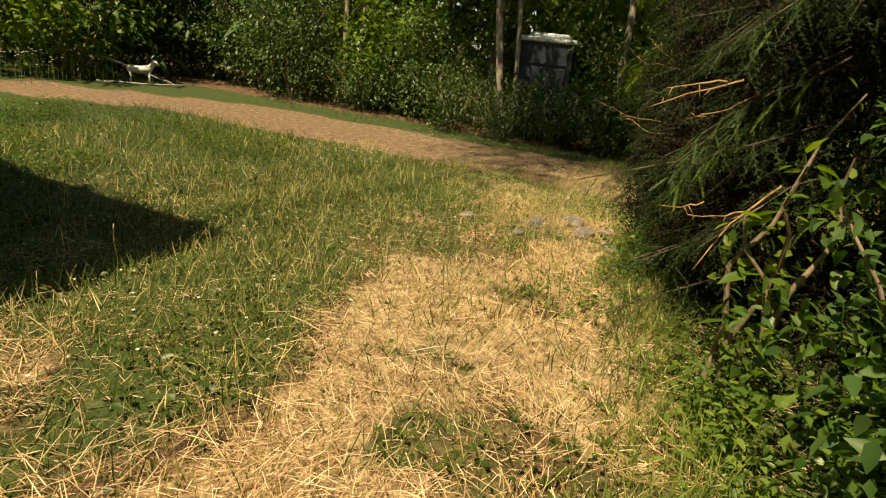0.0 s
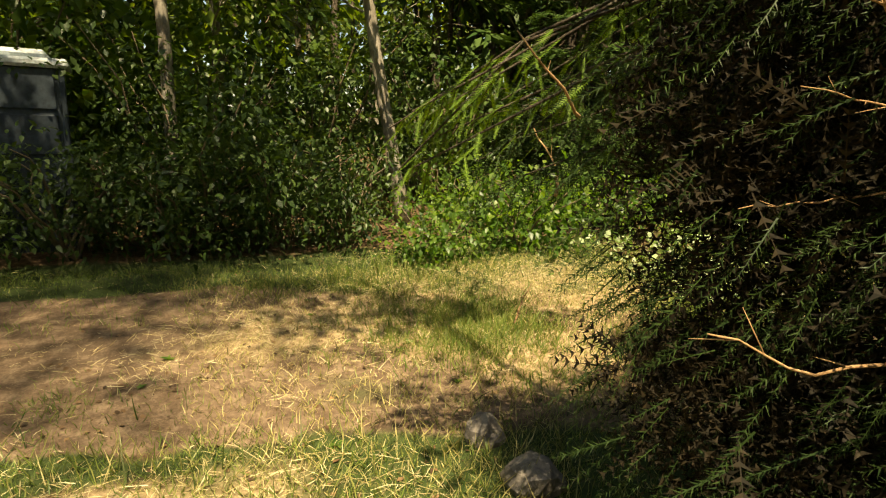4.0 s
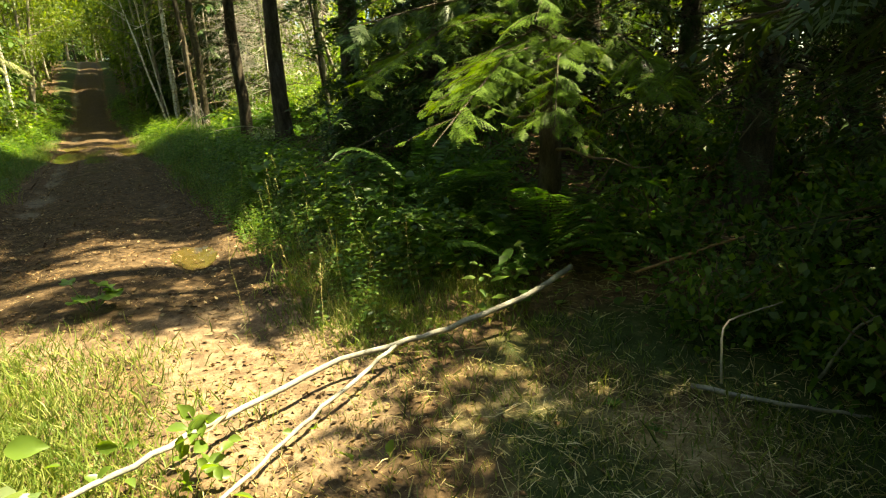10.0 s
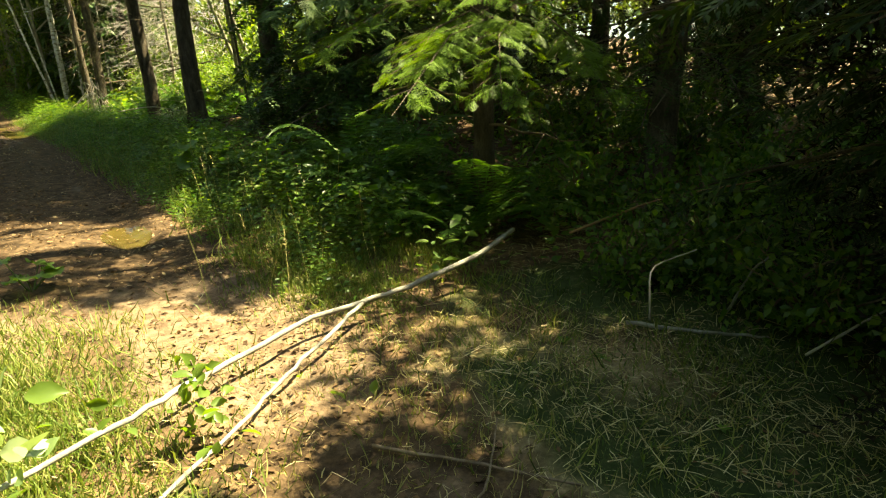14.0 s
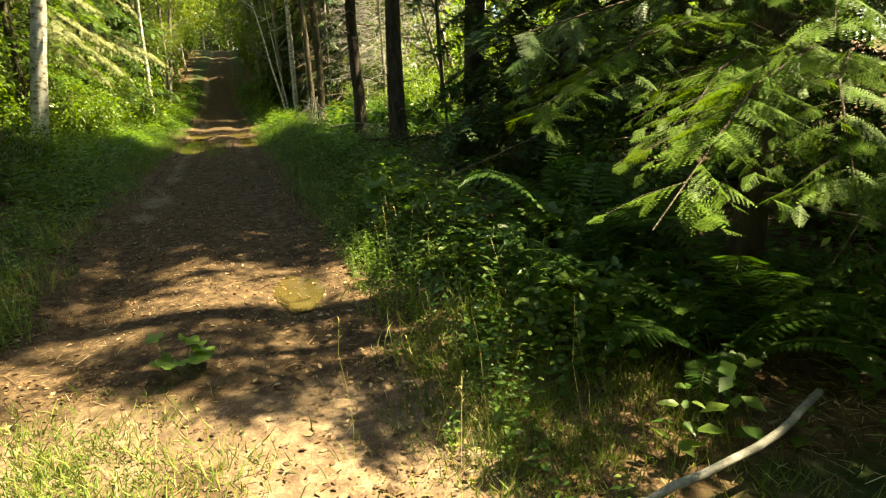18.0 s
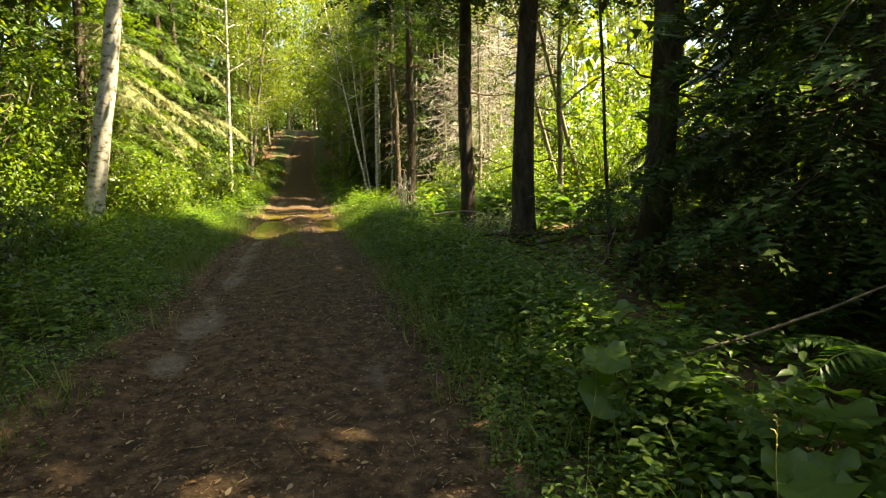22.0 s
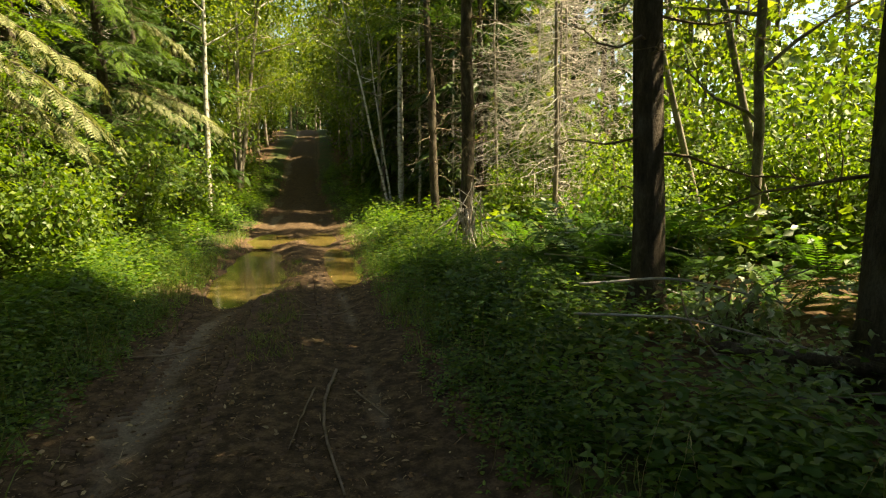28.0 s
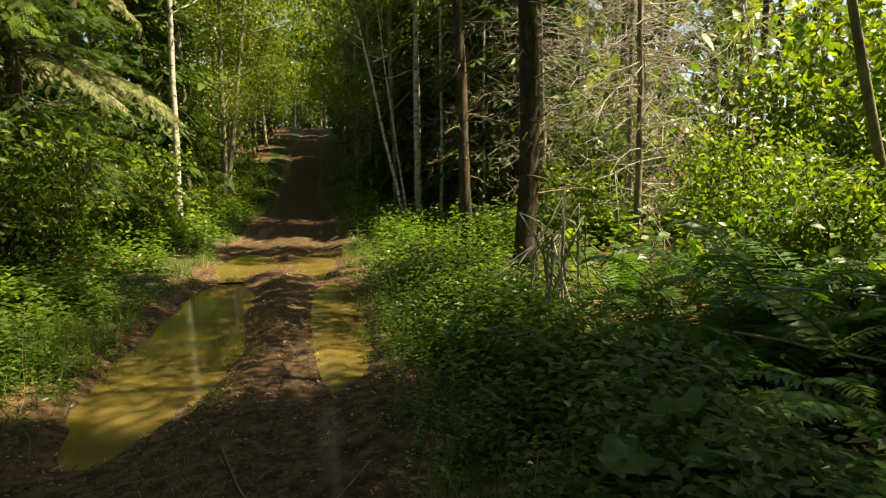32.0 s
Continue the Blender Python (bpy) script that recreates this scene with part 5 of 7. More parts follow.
def build_straw():
    g = rng(93)
    bag = Bag()

    def dens(x, y):
        _, s, gr = covers(x, y)
        return np.clip(s * 1.1 + 0.03 + 0.16 * step(1.5, 3.0, x) + 0.22 * step(2.5, 4.0, x) * step(0.45, 0.62, fbm(x + 5, y + 9, 1.1, 3)), 0, 1) * (1 - 0.72 * step(1.6, 0.8, x) * step(-0.9, -0.2, x) * step(-0.4, 0.6, y))

    p = sample(g, 68000, -4, 9, -5, 6.5, dens)
    a = g.uniform(0, 6.28, len(p))
    d = np.stack([np.cos(a), np.sin(a), g.normal(0, 0.16, len(p))], -1)
    z = height(p[:, 0], p[:, 1]) + g.uniform(0.002, 0.03, len(p))
    clear = Bag()
    yard = (p[:, 0] > 1.3) & (p[:, 1] < 1.3)
    m = frames(d, g.normal(0, 0.5, len(p)))
    s = np.column_stack([g.uniform(0.03, 0.10, len(p)) * (1 + g.random(len(p)) ** 5 * 2.4), g.uniform(0.0015, 0.004, len(p)), g.uniform(-0.1, 0.3, len(p))])
    p = np.column_stack([p, z])
    scatter(bag, STRIP, p[yard], m[yard], s[yard])
    scatter(clear, STRIP, p[~yard], m[~yard], s[~yard])
    c = sample(g, 260, 1.4, 9, -4, 1.3, lambda x, y: np.clip(covers(x, y)[1], 0, 1) * (0.25 + 0.75 * step(5.0, 6.0, x)))
    k = 34
    p = np.repeat(c, k, axis=0) + g.normal(0, 0.09, (len(c) * k, 2))
    a = np.repeat(g.uniform(0, 6.28, len(c)), k) + g.normal(0, 0.5, len(p))
    d = np.stack([np.cos(a), np.sin(a), g.normal(0.05, 0.3, len(p))], -1)
    z = height(p[:, 0], p[:, 1]) + g.uniform(0.005, 0.09, len(p)) * (1 + 0.9 * step(5.2, 6.2, p[:, 0]))
    scatter(bag, STRIP, np.column_stack([p, z]), frames(d, g.normal(0, 0.5, len(p))),
            np.column_stack([g.uniform(0.06, 0.26, len(p)), g.uniform(0.002, 0.004, len(p)), g.uniform(-0.2, 0.5, len(p))]))
    stuff("straw", clear, M_STRAW, "dry yellow straw and dead grass in the clearing", "straw")
    stuff("hay", bag, M_HAY, "pale dry cut hay strewn over the yard", "straw")


build_straw()


def build_litter():
    g = rng(94)
    bag = Bag()
    p = sample(g, 15000, -4.5, 5, -2, 32, lambda x, y: 0.35 + 0.65 * step(0.45, 0.65, fbm(x, y, 1.3, 2)))
    a = g.uniform(0, 6.28, len(p))
    d = np.stack([np.cos(a), np.sin(a), g.normal(0, 0.2, len(p))], -1)
    z = height(p[:, 0], p[:, 1]) + g.uniform(0.002, 0.012, len(p))
    scatter(bag, LEAF2, np.column_stack([p, z]), frames(d, g.normal(0, 0.35, len(p))), g.uniform(0.015, 0.05, len(p)))
    p = sample(g, 21000, -1.5, 1.6, 3.5, 27, lambda x, y: (0.25 + 0.75 * step(0.45, 0.65, fbm(x, y, 1.7, 2))) * (0.35 + 0.65 * step(14, 8, y)))
    a = g.uniform(0, 6.28, len(p))
    d = np.stack([np.cos(a), np.sin(a), g.normal(0, 0.25, len(p))], -1)
    scatter(bag, LEAF2, np.column_stack([p, ground_z(p[:, 0], p[:, 1]) + g.uniform(0.003, 0.009, len(p))]), frames(d, g.normal(0, 0.4, len(p))), 0.01 + 0.035 * g.random(len(p)) ** 2)
    pale = Bag()
    p = sample(g, 7000, -1.7, 1.9, 4.5, 30, lambda x, y: (0.15 + 0.85 * step(0.42, 0.62, fbm(x + 3, y, 1.1, 2))) * (0.5 + 0.5 * step(0.3, 0.9, np.abs(x - track_x(y)))))
    a = g.uniform(0, 6.28, len(p))
    d = np.stack([np.cos(a), np.sin(a), g.normal(0.1, 0.3, len(p))], -1)
    scatter(pale, OVATE, np.column_stack([p, ground_z(p[:, 0], p[:, 1]) + g.uniform(0.004, 0.014, len(p))]), frames(d, g.normal(0, 0.5, len(p))), 0.014 + 0.04 * g.random(len(p)) ** 2)
    p = sample(g, 3500, -1.7, 1.9, 4.5, 30, lambda x, y: 0.3 + 0.7 * step(0.4, 0.6, fbm(x, y + 4, 1.3, 2)))
    a = g.uniform(0, 6.28, len(p))
    d = np.stack([np.cos(a), np.sin(a), g.normal(0, 0.1, len(p))], -1)
    scatter(pale, STRIP, np.column_stack([p, ground_z(p[:, 0], p[:, 1]) + g.uniform(0.004, 0.012, len(p))]), frames(d, g.normal(0, 0.4, len(p))),
            np.column_stack([g.uniform(0.04, 0.16, len(p)), g.uniform(0.002, 0.005, len(p)), g.uniform(-0.1, 0.2, len(p))]))
    stuff("pale_litter", pale, M_DRY_LEAF, "dry tan leaves and bits of stalk on the track", "leaf litter")
    stuff("leaf_litter", bag, M_LITTER, "brown fallen leaves and flakes on the track", "leaf litter")


build_litter()


def shrub(name, x, y, seed, label, w=1.3, h=2.0, leaves=4500, size=0.09, mat=None, lean=(0, 0), stems=9, group="", template=LEAF2):
    """A leafy shrub: arching stems from one stool and clumps of leaves."""
    g = rng(seed)
    ob = new(name)
    ob.matrix_basis = Matrix.Translation(at_ground(x, y))
    tagged(ob, label, "shrub", group)
    wood, leaf = Bag(), Bag()
    cs, rs = [], []
    for i in range(stems):
        a = i * 2.4 + g.uniform(-0.4, 0.4)
        tip = np.array([math.cos(a) * w * g.uniform(0.3, 1), math.sin(a) * w * g.uniform(0.3, 1), h * g.uniform(0.55, 1.0)]) + np.array([lean[0], lean[1], 0])
        q = bend((g.normal(0, 0.05), g.normal(0, 0.05), 0), tip, 7, 0.05, g, -0.1 * h)
        tube(wood, q, np.linspace(0.02, 0.005, 7), 5, cap=False)
        for s in range(2, 7):
            cs.append(q[s] + g.normal(0, 0.12, 3) * w)
            rs.append(w * g.uniform(0.18, 0.36))
            cs.append(q[s] * np.array([1, 1, 0.5]) + g.normal(0, 0.15, 3) * w)
            rs.append(w * g.uniform(0.15, 0.3))
    leaf_cloud(leaf, cs, rs, leaves, size, g, template, 0.5, lambda p: p[:, 2] > 0.03)
    tagged(part("foliage", leaf, mat or M_SHRUB, ob), kind="stuff")
    tagged(part("stemwork", wood, M_TWIG, ob), kind="stuff")
    return ob


def build_hedges():
    g = rng(95)
    # hedge shrubs get the shade-painted leaf; the sunny ones below keep the plain one
    a = shrub("shrub", -4.6, -0.9, 96, "dense leafy shrub, painted dark as in shade, at the edge of the wood", 1.5, 2.6, 5200, 0.09, M_LEAF_SHADED, group="woodland-edge shrubs", stems=13)
    sunny = shrub("shrub", -3.5, 20.9, 94, "leafy bright green shrub beside the track", 1.1, 1.9, 4600, 0.085, group="sunny shrubs", stems=12)
    elder = shrub("elder", -4.9, 16.9, 93, "tall elder with broad bright green leaves beside the track", 1.3, 3.0, 4600, 0.105, M_SHRUB, group="elders on the bank", stems=13, template=OVATE)
    for x, y, s in [(-4.6, 22.6, 1.0), (-5.4, 20.4, 1.15), (-3.6, 27.4, 0.75), (-5.6, 16.4, 1.0)]:
        copy_thing(elder, turned(x, y, s, g))
    for x, y, s in [(-3.3, 21.6, 0.9), (-4.6, 15.2, 0.9), (-3.0, 15.2, 0.5), (-5.6, 19.4, 1.2), (-3.7, 24.6, 1.1), (-6.6, 20.2, 1.3), (6.4, 22.0, 0.95), (7.8, 19.4, 1.0), (7.2, 24.4, 1.0), (9.4, 23.0, 1.2), (8.6, 26.0, 1.1)]:
        copy_thing(sunny, turned(x, y, s, g))
    for x, y, s in [(-5.2, -6.0, 1.0), (-4.6, -9.4, 1.1), (-6.9, 1.0, 1.25), (-7.4, 3.6, 1.2), (-6.6, 5.6, 0.9), (-6.6, -9.4, 1.2), (-7.0, -7.2, 1.2), (-5.6, -11.6, 1.2), (-4.6, -16.0, 1.4), (-6.2, -17.2, 1.5), (-3.0, -17.6, 1.4), (-5.6, -14.4, 1.1), (-7.6, -15.6, 1.5), (-4.4, -19.0, 1.6)]:
        copy_thing(a, turned(x, y, s, g))
    far = shrub("shrub", -5.6, -7.4, 99, "leafy shrub in the wood", 1.6, 2.8, 2500, 0.16, group="shrubs in the wood")
    for x, y, s in [(-1.8, -14.0, 1.3), (1.2, -15.5, 1.3), (4.5, -14.5, 1.3), (-8.4, -1.0, 1.5), (-8.5, -3.6, 1.5),
                    (-3.8, 28.4, 0.9), (-3.4, 32.0, 0.8), (-5.2, 34.0, 1.2), (-6.2, 36.5, 1.2), (-7.0, 28.0, 1.2), (9.0, 21.0, 0.9), (5.8, 27.0, 0.6), (9.5, 15.5, 0.8), (11.5, 19.0, 1.2), (10.5, 24.5, 1.1), (13.0, 21.5, 1.4),
                    (13.5, 26.0, 1.5), (15.0, 18.0, 1.5), (3.4, 40.0, 0.9), (-3.2, 44.0, 0.9), (3.6, 47.0, 1.0), (7.6, 30.0, 1.0), (6.2, 33.0, 0.9), (5.0, 36.0, 0.8), (10, 27, 1.3), (13.5, 15, 1.2), (11, 11.5, 1.0),
                    (3.4, 56.0, 1.2), (-3.2, 60.0, 1.2), (3.4, 72.0, 1.3), (-3.0, 76.0, 1.3), (0.6, 92.0, 1.6)]:
        copy_thing(far, turned(x, y, s, g))
    c = shrub("hazel", 5.4, 1.75, 98, "broad-leaved hazel sapling in front of the spruce", 0.75, 2.2, 2200, 0.075, M_BRAMBLE, group="hazel saplings", template=OVATE)
    for x, y, s in [(6.3, 1.75, 1.1), (7.4, 2.1, 1.2), (5.7, 2.4, 1.3), (8.7, 2.5, 1.3)]:
        copy_thing(c, turned(x, y, s, g))
    b = shrub("bramble", -3.3, 3.0, 97, "sprawling bramble with broad green leaves", 1.15, 1.0, 1300, 0.108, M_HERB, group="brambles", template=LEAF)
    for x, y, s in [(-3.4, 4.7, 0.8), (-4.3, 4.0, 0.9), (-5.0, 2.9, 0.9), (-3.0, 1.6, 0.7), (-3.1, 17.0, 0.6), (-2.7, 16.2, 0.6), (-3.2, 14.8, 0.8),  (3.5, 3.4, 0.6), (4.6, 3.9, 0.7), (3.0, 3.7, 0.45), (4.2, 5.0, 0.7), (5.6, 6.4, 0.9), (6.6, 7.4, 1.0), (7.0, 5.6, 1.0), (7.8, 6.6, 1.1), (6.2, 4.4, 0.8), (3.2, 6.7, 0.5), 
                    (3.0, 0.35, 0.4), (3.0, 2.7, 0.5), (5.6, 1.6, 0.7), (6.8, 2.0, 0.9), (4.4, 8.0, 0.8), (4.9, 10.4, 0.8), (8.4, 2.4, 0.9), (5.6, 14.2, 0.6), (5.0, 19.8, 0.8), (5.4, 22.2, 0.9)]:
        copy_thing(b, turned(x, y, s, g))


build_hedges()


shrub("maple_sapling", 4.85, 0.92, 87, "young maple sapling with broad lobed leaves in front of the spruce", 0.3, 1.75, 130, 0.11, M_SHRUB, stems=4, template=OVATE)


def dark_brambles():
    g = rng(89)
    # leaf colour darkened to stand for the shade along the verge
    b = shrub("bramble", -4.2, -2.3, 88, "thorny bramble thicket beside the track, its shade in the leaf colour", 1.25, 1.5, 2400, 0.085, M_LEAF_SHADED, group="dark brambles", template=OVATE, stems=12)
    for x, y, s in [(-3.8, -3.4, 0.8), (-4.2, -1.2, 1.0), (-4.0, -4.6, 0.9), (-4.4, -0.1, 1.0), (-4.9, -5.6, 1.1), (-4.3, 0.8, 0.9), (-4.6, -7.4, 1.0), (-2.7, 6.9, 0.55), (-3.5, 6.6, 0.8), (-3.1, 8.3, 0.75), (-3.0, 9.9, 0.7), (-3.4, 11.6, 0.85), (-4.4, 8.6, 1.1), (-3.2, 13.2, 0.7), (-4.5, 10.6, 1.1)]:
        copy_thing(b, turned(x, y, s, g))


dark_brambles()


def build_brush():
    ob = shrub("brush_pile", 3.85, 16.9, 93, "heap of cut brush with wilted pale leaves", 0.7, 0.6, 900, 0.085, M_PALE_LEAF, stems=14, template=LEAF)
    copy_thing(ob, turned(3.75, 16.0, 0.75, rng(92)))


build_brush()


def fern_frond(g, n=26, ln=0.8):
    bag = Bag()
    u = np.linspace(0, 1, 12)
    x = ln * np.sin(u * 1.35) / math.sin(1.35) * 0.85
    z = ln * (0.75 * u - 0.62 * u ** 2.4)
    sp = np.stack([x, np.zeros(12), z], -1)
    tube(bag, sp, np.linspace(0.006, 0.0015, 12), 3, cap=False)
    t = np.linspace(0.14, 0.99, n)
    p = np.stack([np.interp(t, u, sp[:, k]) for k in range(3)], -1)
    tang = unit(np.gradient(p, axis=0))
    for sg in (1, -1):
        d = unit(np.cross((0, 0, 1.0), tang) * sg + tang * 0.35 - np.array([0, 0, 0.12]))
        s = ln * 0.16 * np.sin(np.clip((1 - t) * 1.15 + 0.06, 0, 1) ** 0.7 * 1.62)
        scatter(bag, (LEAF[0] * (1, 0.42, 0.5), LEAF[1]), p, frames(d, g.normal(0, 0.15, n)), np.maximum(s, 0.012))
    return bag


def fern(x, y, seed, s=1.0, fronds=13):
    g = rng(seed)
    ob = new("sword_fern")
    ob.matrix_basis = Matrix.Translation(at_ground(x, y)) @ Matrix.Scale(s, 4)
    tagged(ob, "arching green sword fern in the undergrowth", "fern", "sword ferns")
    for k in range(fronds):
        f = part("frond", FRONDS[k % len(FRONDS)], None, ob)
        e = Euler((0, radians(g.uniform(-28, 12)), k * 2.4 + g.uniform(-0.3, 0.3)))
        f.matrix_basis = Matrix.LocRotScale((0, 0, 0.02), e, Vector((1, 1, 1)) * g.uniform(0.75, 1.15))
    return ob


FRONDS = [fern_frond(rng(200 + k), 24, 0.85).mesh("frond", M_FERN) for k in range(3)]
for _k, (_x, _y, _s) in enumerate([(4.3, 20.5, 2.0), (4.2, 22.9, 1.5), (3.85, 20.95, 1.5), (4.9, 20.7, 2.0), (5.4, 20.0, 2.0), (6.4, 16.3, 1.6), (6.0, 16.8, 1.4), (3.75, 8.45, 1.5), (3.3, 5.5, 1.4), (3.05, 6.9, 1.6), (2.75, 6.2, 1.1), (3.5, 6.9, 1.2), (2.8, 5.2, 1.1), (3.0, 7.6, 0.9), (3.7, 8.6, 1.1), (4.0, 19.3, 1.55), (3.4, 20.6, 1.1), (5.1, 17.6, 1.0), (4.9, 21.2, 1.1), (3.0, 34.9, 0.8),
                                   (2.6, 31.5, 0.7), (-3.2, 18.6, 0.9), (-2.6, 20.6, 0.8), (4.6, 22.8, 1.0), (-3.1, 24.2, 0.9), (3.3, 18.6, 0.8), (5.6, 15.4, 1.0), (6.4, 18.4, 1.1), (3.9, 10.0, 0.9), (4.6, 20.2, 1.6), (5.3, 19.0, 1.2), (5.8, 20.6, 1.3), (4.3, 18.4, 1.1), (5.0, 23.6, 1.2), (6.0, 22.6, 1.2), (4.0, 21.6, 1.0), (6.8, 20.0, 1.2), (5.6, 16.8, 1.1), (3.6, 19.9, 1.4), (-3.4, 18.5, 1.0), (-3.0, 19.0, 0.9), (-4.3, 18.6, 1.0), (-2.8, 22.4, 0.9)]):
    fern(_x, _y, 300 + _k, _s)


def butterbur(x, y, seed, n=7, size=0.24):
    """A low plant with large round lobed leaves on stalks."""
    g = rng(seed)
    ob = new("butterbur")
    ob.matrix_basis = Matrix.Translation(at_ground(x, y))
    tagged(ob, "low plant with broad round dull-green leaves", "plant", "broad-leaved plants")
    for k in range(n):
        a, r = k * 2.4 + g.uniform(-0.4, 0.4), g.uniform(0.12, 0.32)
        s = size * g.uniform(0.65, 1.15)
        top = np.array([math.cos(a) * r * size / 0.24, math.sin(a) * r * size / 0.24, g.uniform(0.26, 0.48) * size / 0.24])
        stalk = Bag()
        tube(stalk, bend((0, 0, 0), top, 4, 0.01, g), [0.006, 0.005, 0.004, 0.003], 4, cap=False)
        part("stalk", stalk, M_STEM, ob)
        m = 20
        t = np.linspace(0.10, 2 * math.pi - 0.10, m)
        rad = s * 0.55 * (1 + 0.13 * np.cos(5 * t) + g.uniform(-0.04, 0.04, m)) * np.minimum(1, 0.45 + 1.2 * np.sin(t / 2))
        rim = np.stack([-rad * np.cos(t), rad * np.sin(t), 0.10 * s * np.cos(5 * t) + 0.02 * s], -1)
        mid = rim * (0.5, 0.5, 0) + (0, 0, -0.03 * s)
        v = np.concatenate([[(0, 0, 0)], mid, rim])
        i = np.arange(m - 1)
        leaf = Bag()
        fm = frames(np.array([[math.cos(a), math.sin(a), g.uniform(-0.5, 0.1)]]), np.array([g.normal(0, 0.25)]))[0]
        v = v @ fm.T + top
        leaf.add(v, np.stack([np.zeros(m - 1, int), 1 + i, 2 + i], -1))
        leaf.f.append(np.concatenate([np.stack([1 + i, 1 + m + i, 2 + m + i], -1), np.stack([1 + i, 2 + m + i, 2 + i], -1)]) + leaf.n - len(v))
        part("leaf", leaf, M_HERB, ob, smooth=True)


for _k, (_x, _y, _n) in enumerate([(2.15, 7.75, 7), (2.45, 8.35, 6), (1.95, 8.9, 5), (2.7, 7.2, 6), (2.6, 9.6, 5), (2.3, 10.8, 5), (2.15, 18.9, 6), (2.5, 5.6, 4), (2.35, 13.2, 5), (-2.2, 19.5, 5)]):
    butterbur(_x, _y, 600 + _k, _n)
butterbur(-0.05, 6.3, 640, 6, 0.13)


def build_flowers():
    """White daisies at the edge of the yard and grass stalks gone to seed."""
    g = rng(610)
    c = np.concatenate([g.normal((-2.0, -13.6), (0.8, 0.6), (120, 2)), g.normal((0.4, -12.6), (0.8, 0.4), (40, 2))])
    stem, white, yolk = Bag(), Bag(), Bag()
    for x, y in c:
        z0 = float(height(x, y))
        h = g.uniform(0.35, 0.7)
        top = np.array([x + g.normal(0, 0.05), y + g.normal(0, 0.05), z0 + h])
        tube(stem, [(x, y, z0), (x, y, z0 + h * 0.5), top], [0.004, 0.003, 0.002], 3, cap=False)
        a = np.arange(8) * math.pi / 4
        d = np.stack([np.cos(a), np.sin(a), np.full(8, 0.2)], -1)
        scatter(white, LEAF2, np.tile(top, (8, 1)), frames(d), np.full(8, 0.035))
        scatter(yolk, LEAF2, np.tile(top + (0, 0, 0.006), (4, 1)), frames(d[::2]), np.full(4, 0.012))
    flowers = tagged(new("daisies"), "white daisies with yellow middles at the edge of the yard", "flowers", kind="stuff")
    part("stems", stem, M_STEM, flowers)
    part("petals", white, M_PETAL, flowers)
    part("middles", yolk, M_YOLK, flowers)
    stalk = Bag()
    c = sample(g, 150, -3.4, 3.4, 4.6, 22, lambda x, y: step(-0.1, 0.1, verge(x, y)) * step(1.1, 0.5, verge(x, y)))
    c = np.concatenate([c, g.normal((1.75, 7.05), (0.14, 0.25), (14, 2)), g.normal((1.2, 5.1), (0.25, 0.2), (10, 2)), g.normal((6.6, -2.2), (1.6, 1.2), (90, 2))])
    for x, y in c:
        z0 = float(height(x, y))
        h = g.uniform(0.3, 0.75) * (0.6 if y < 0 else 1)
        q = bend((x, y, z0), (x + g.normal(0, 0.12), y + g.normal(0, 0.12), z0 + h), 5, 0.012, g)
        tube(stalk, q, [0.0014, 0.0013, 0.0011, 0.001, 0.0007], 3, cap=False)
        d = unit(q[-1] - q[-2])
        m = 7
        p = q[-1] - d * np.linspace(0, 0.1, m)[:, None]
        scatter(stalk, STRIP, p, frames(d + g.normal(0, 0.35, (m, 3))), np.column_stack([np.full(m, 0.024), np.full(m, 0.0035), np.full(m, 0.1)]))
    stuff("seed_stalks", stalk, M_SEED, "thin grass stalks gone to seed", "grass")
    dots = Bag()
    p = sample(g, 160, 2.5, 8.5, -7, -1, lambda x, y: covers(x, y)[2])
    for x, y in p:
        a = np.arange(6) * math.pi / 3
        d = np.stack([np.cos(a), np.sin(a), np.full(6, 0.8)], -1)
        scatter(dots, LEAF2, np.tile((x, y, float(height(x, y)) + 0.08), (6, 1)), frames(d), np.full(6, 0.014))
    stuff("clover_flowers", dots, M_PETAL, "small white clover heads in the lawn", "flowers")


build_flowers()


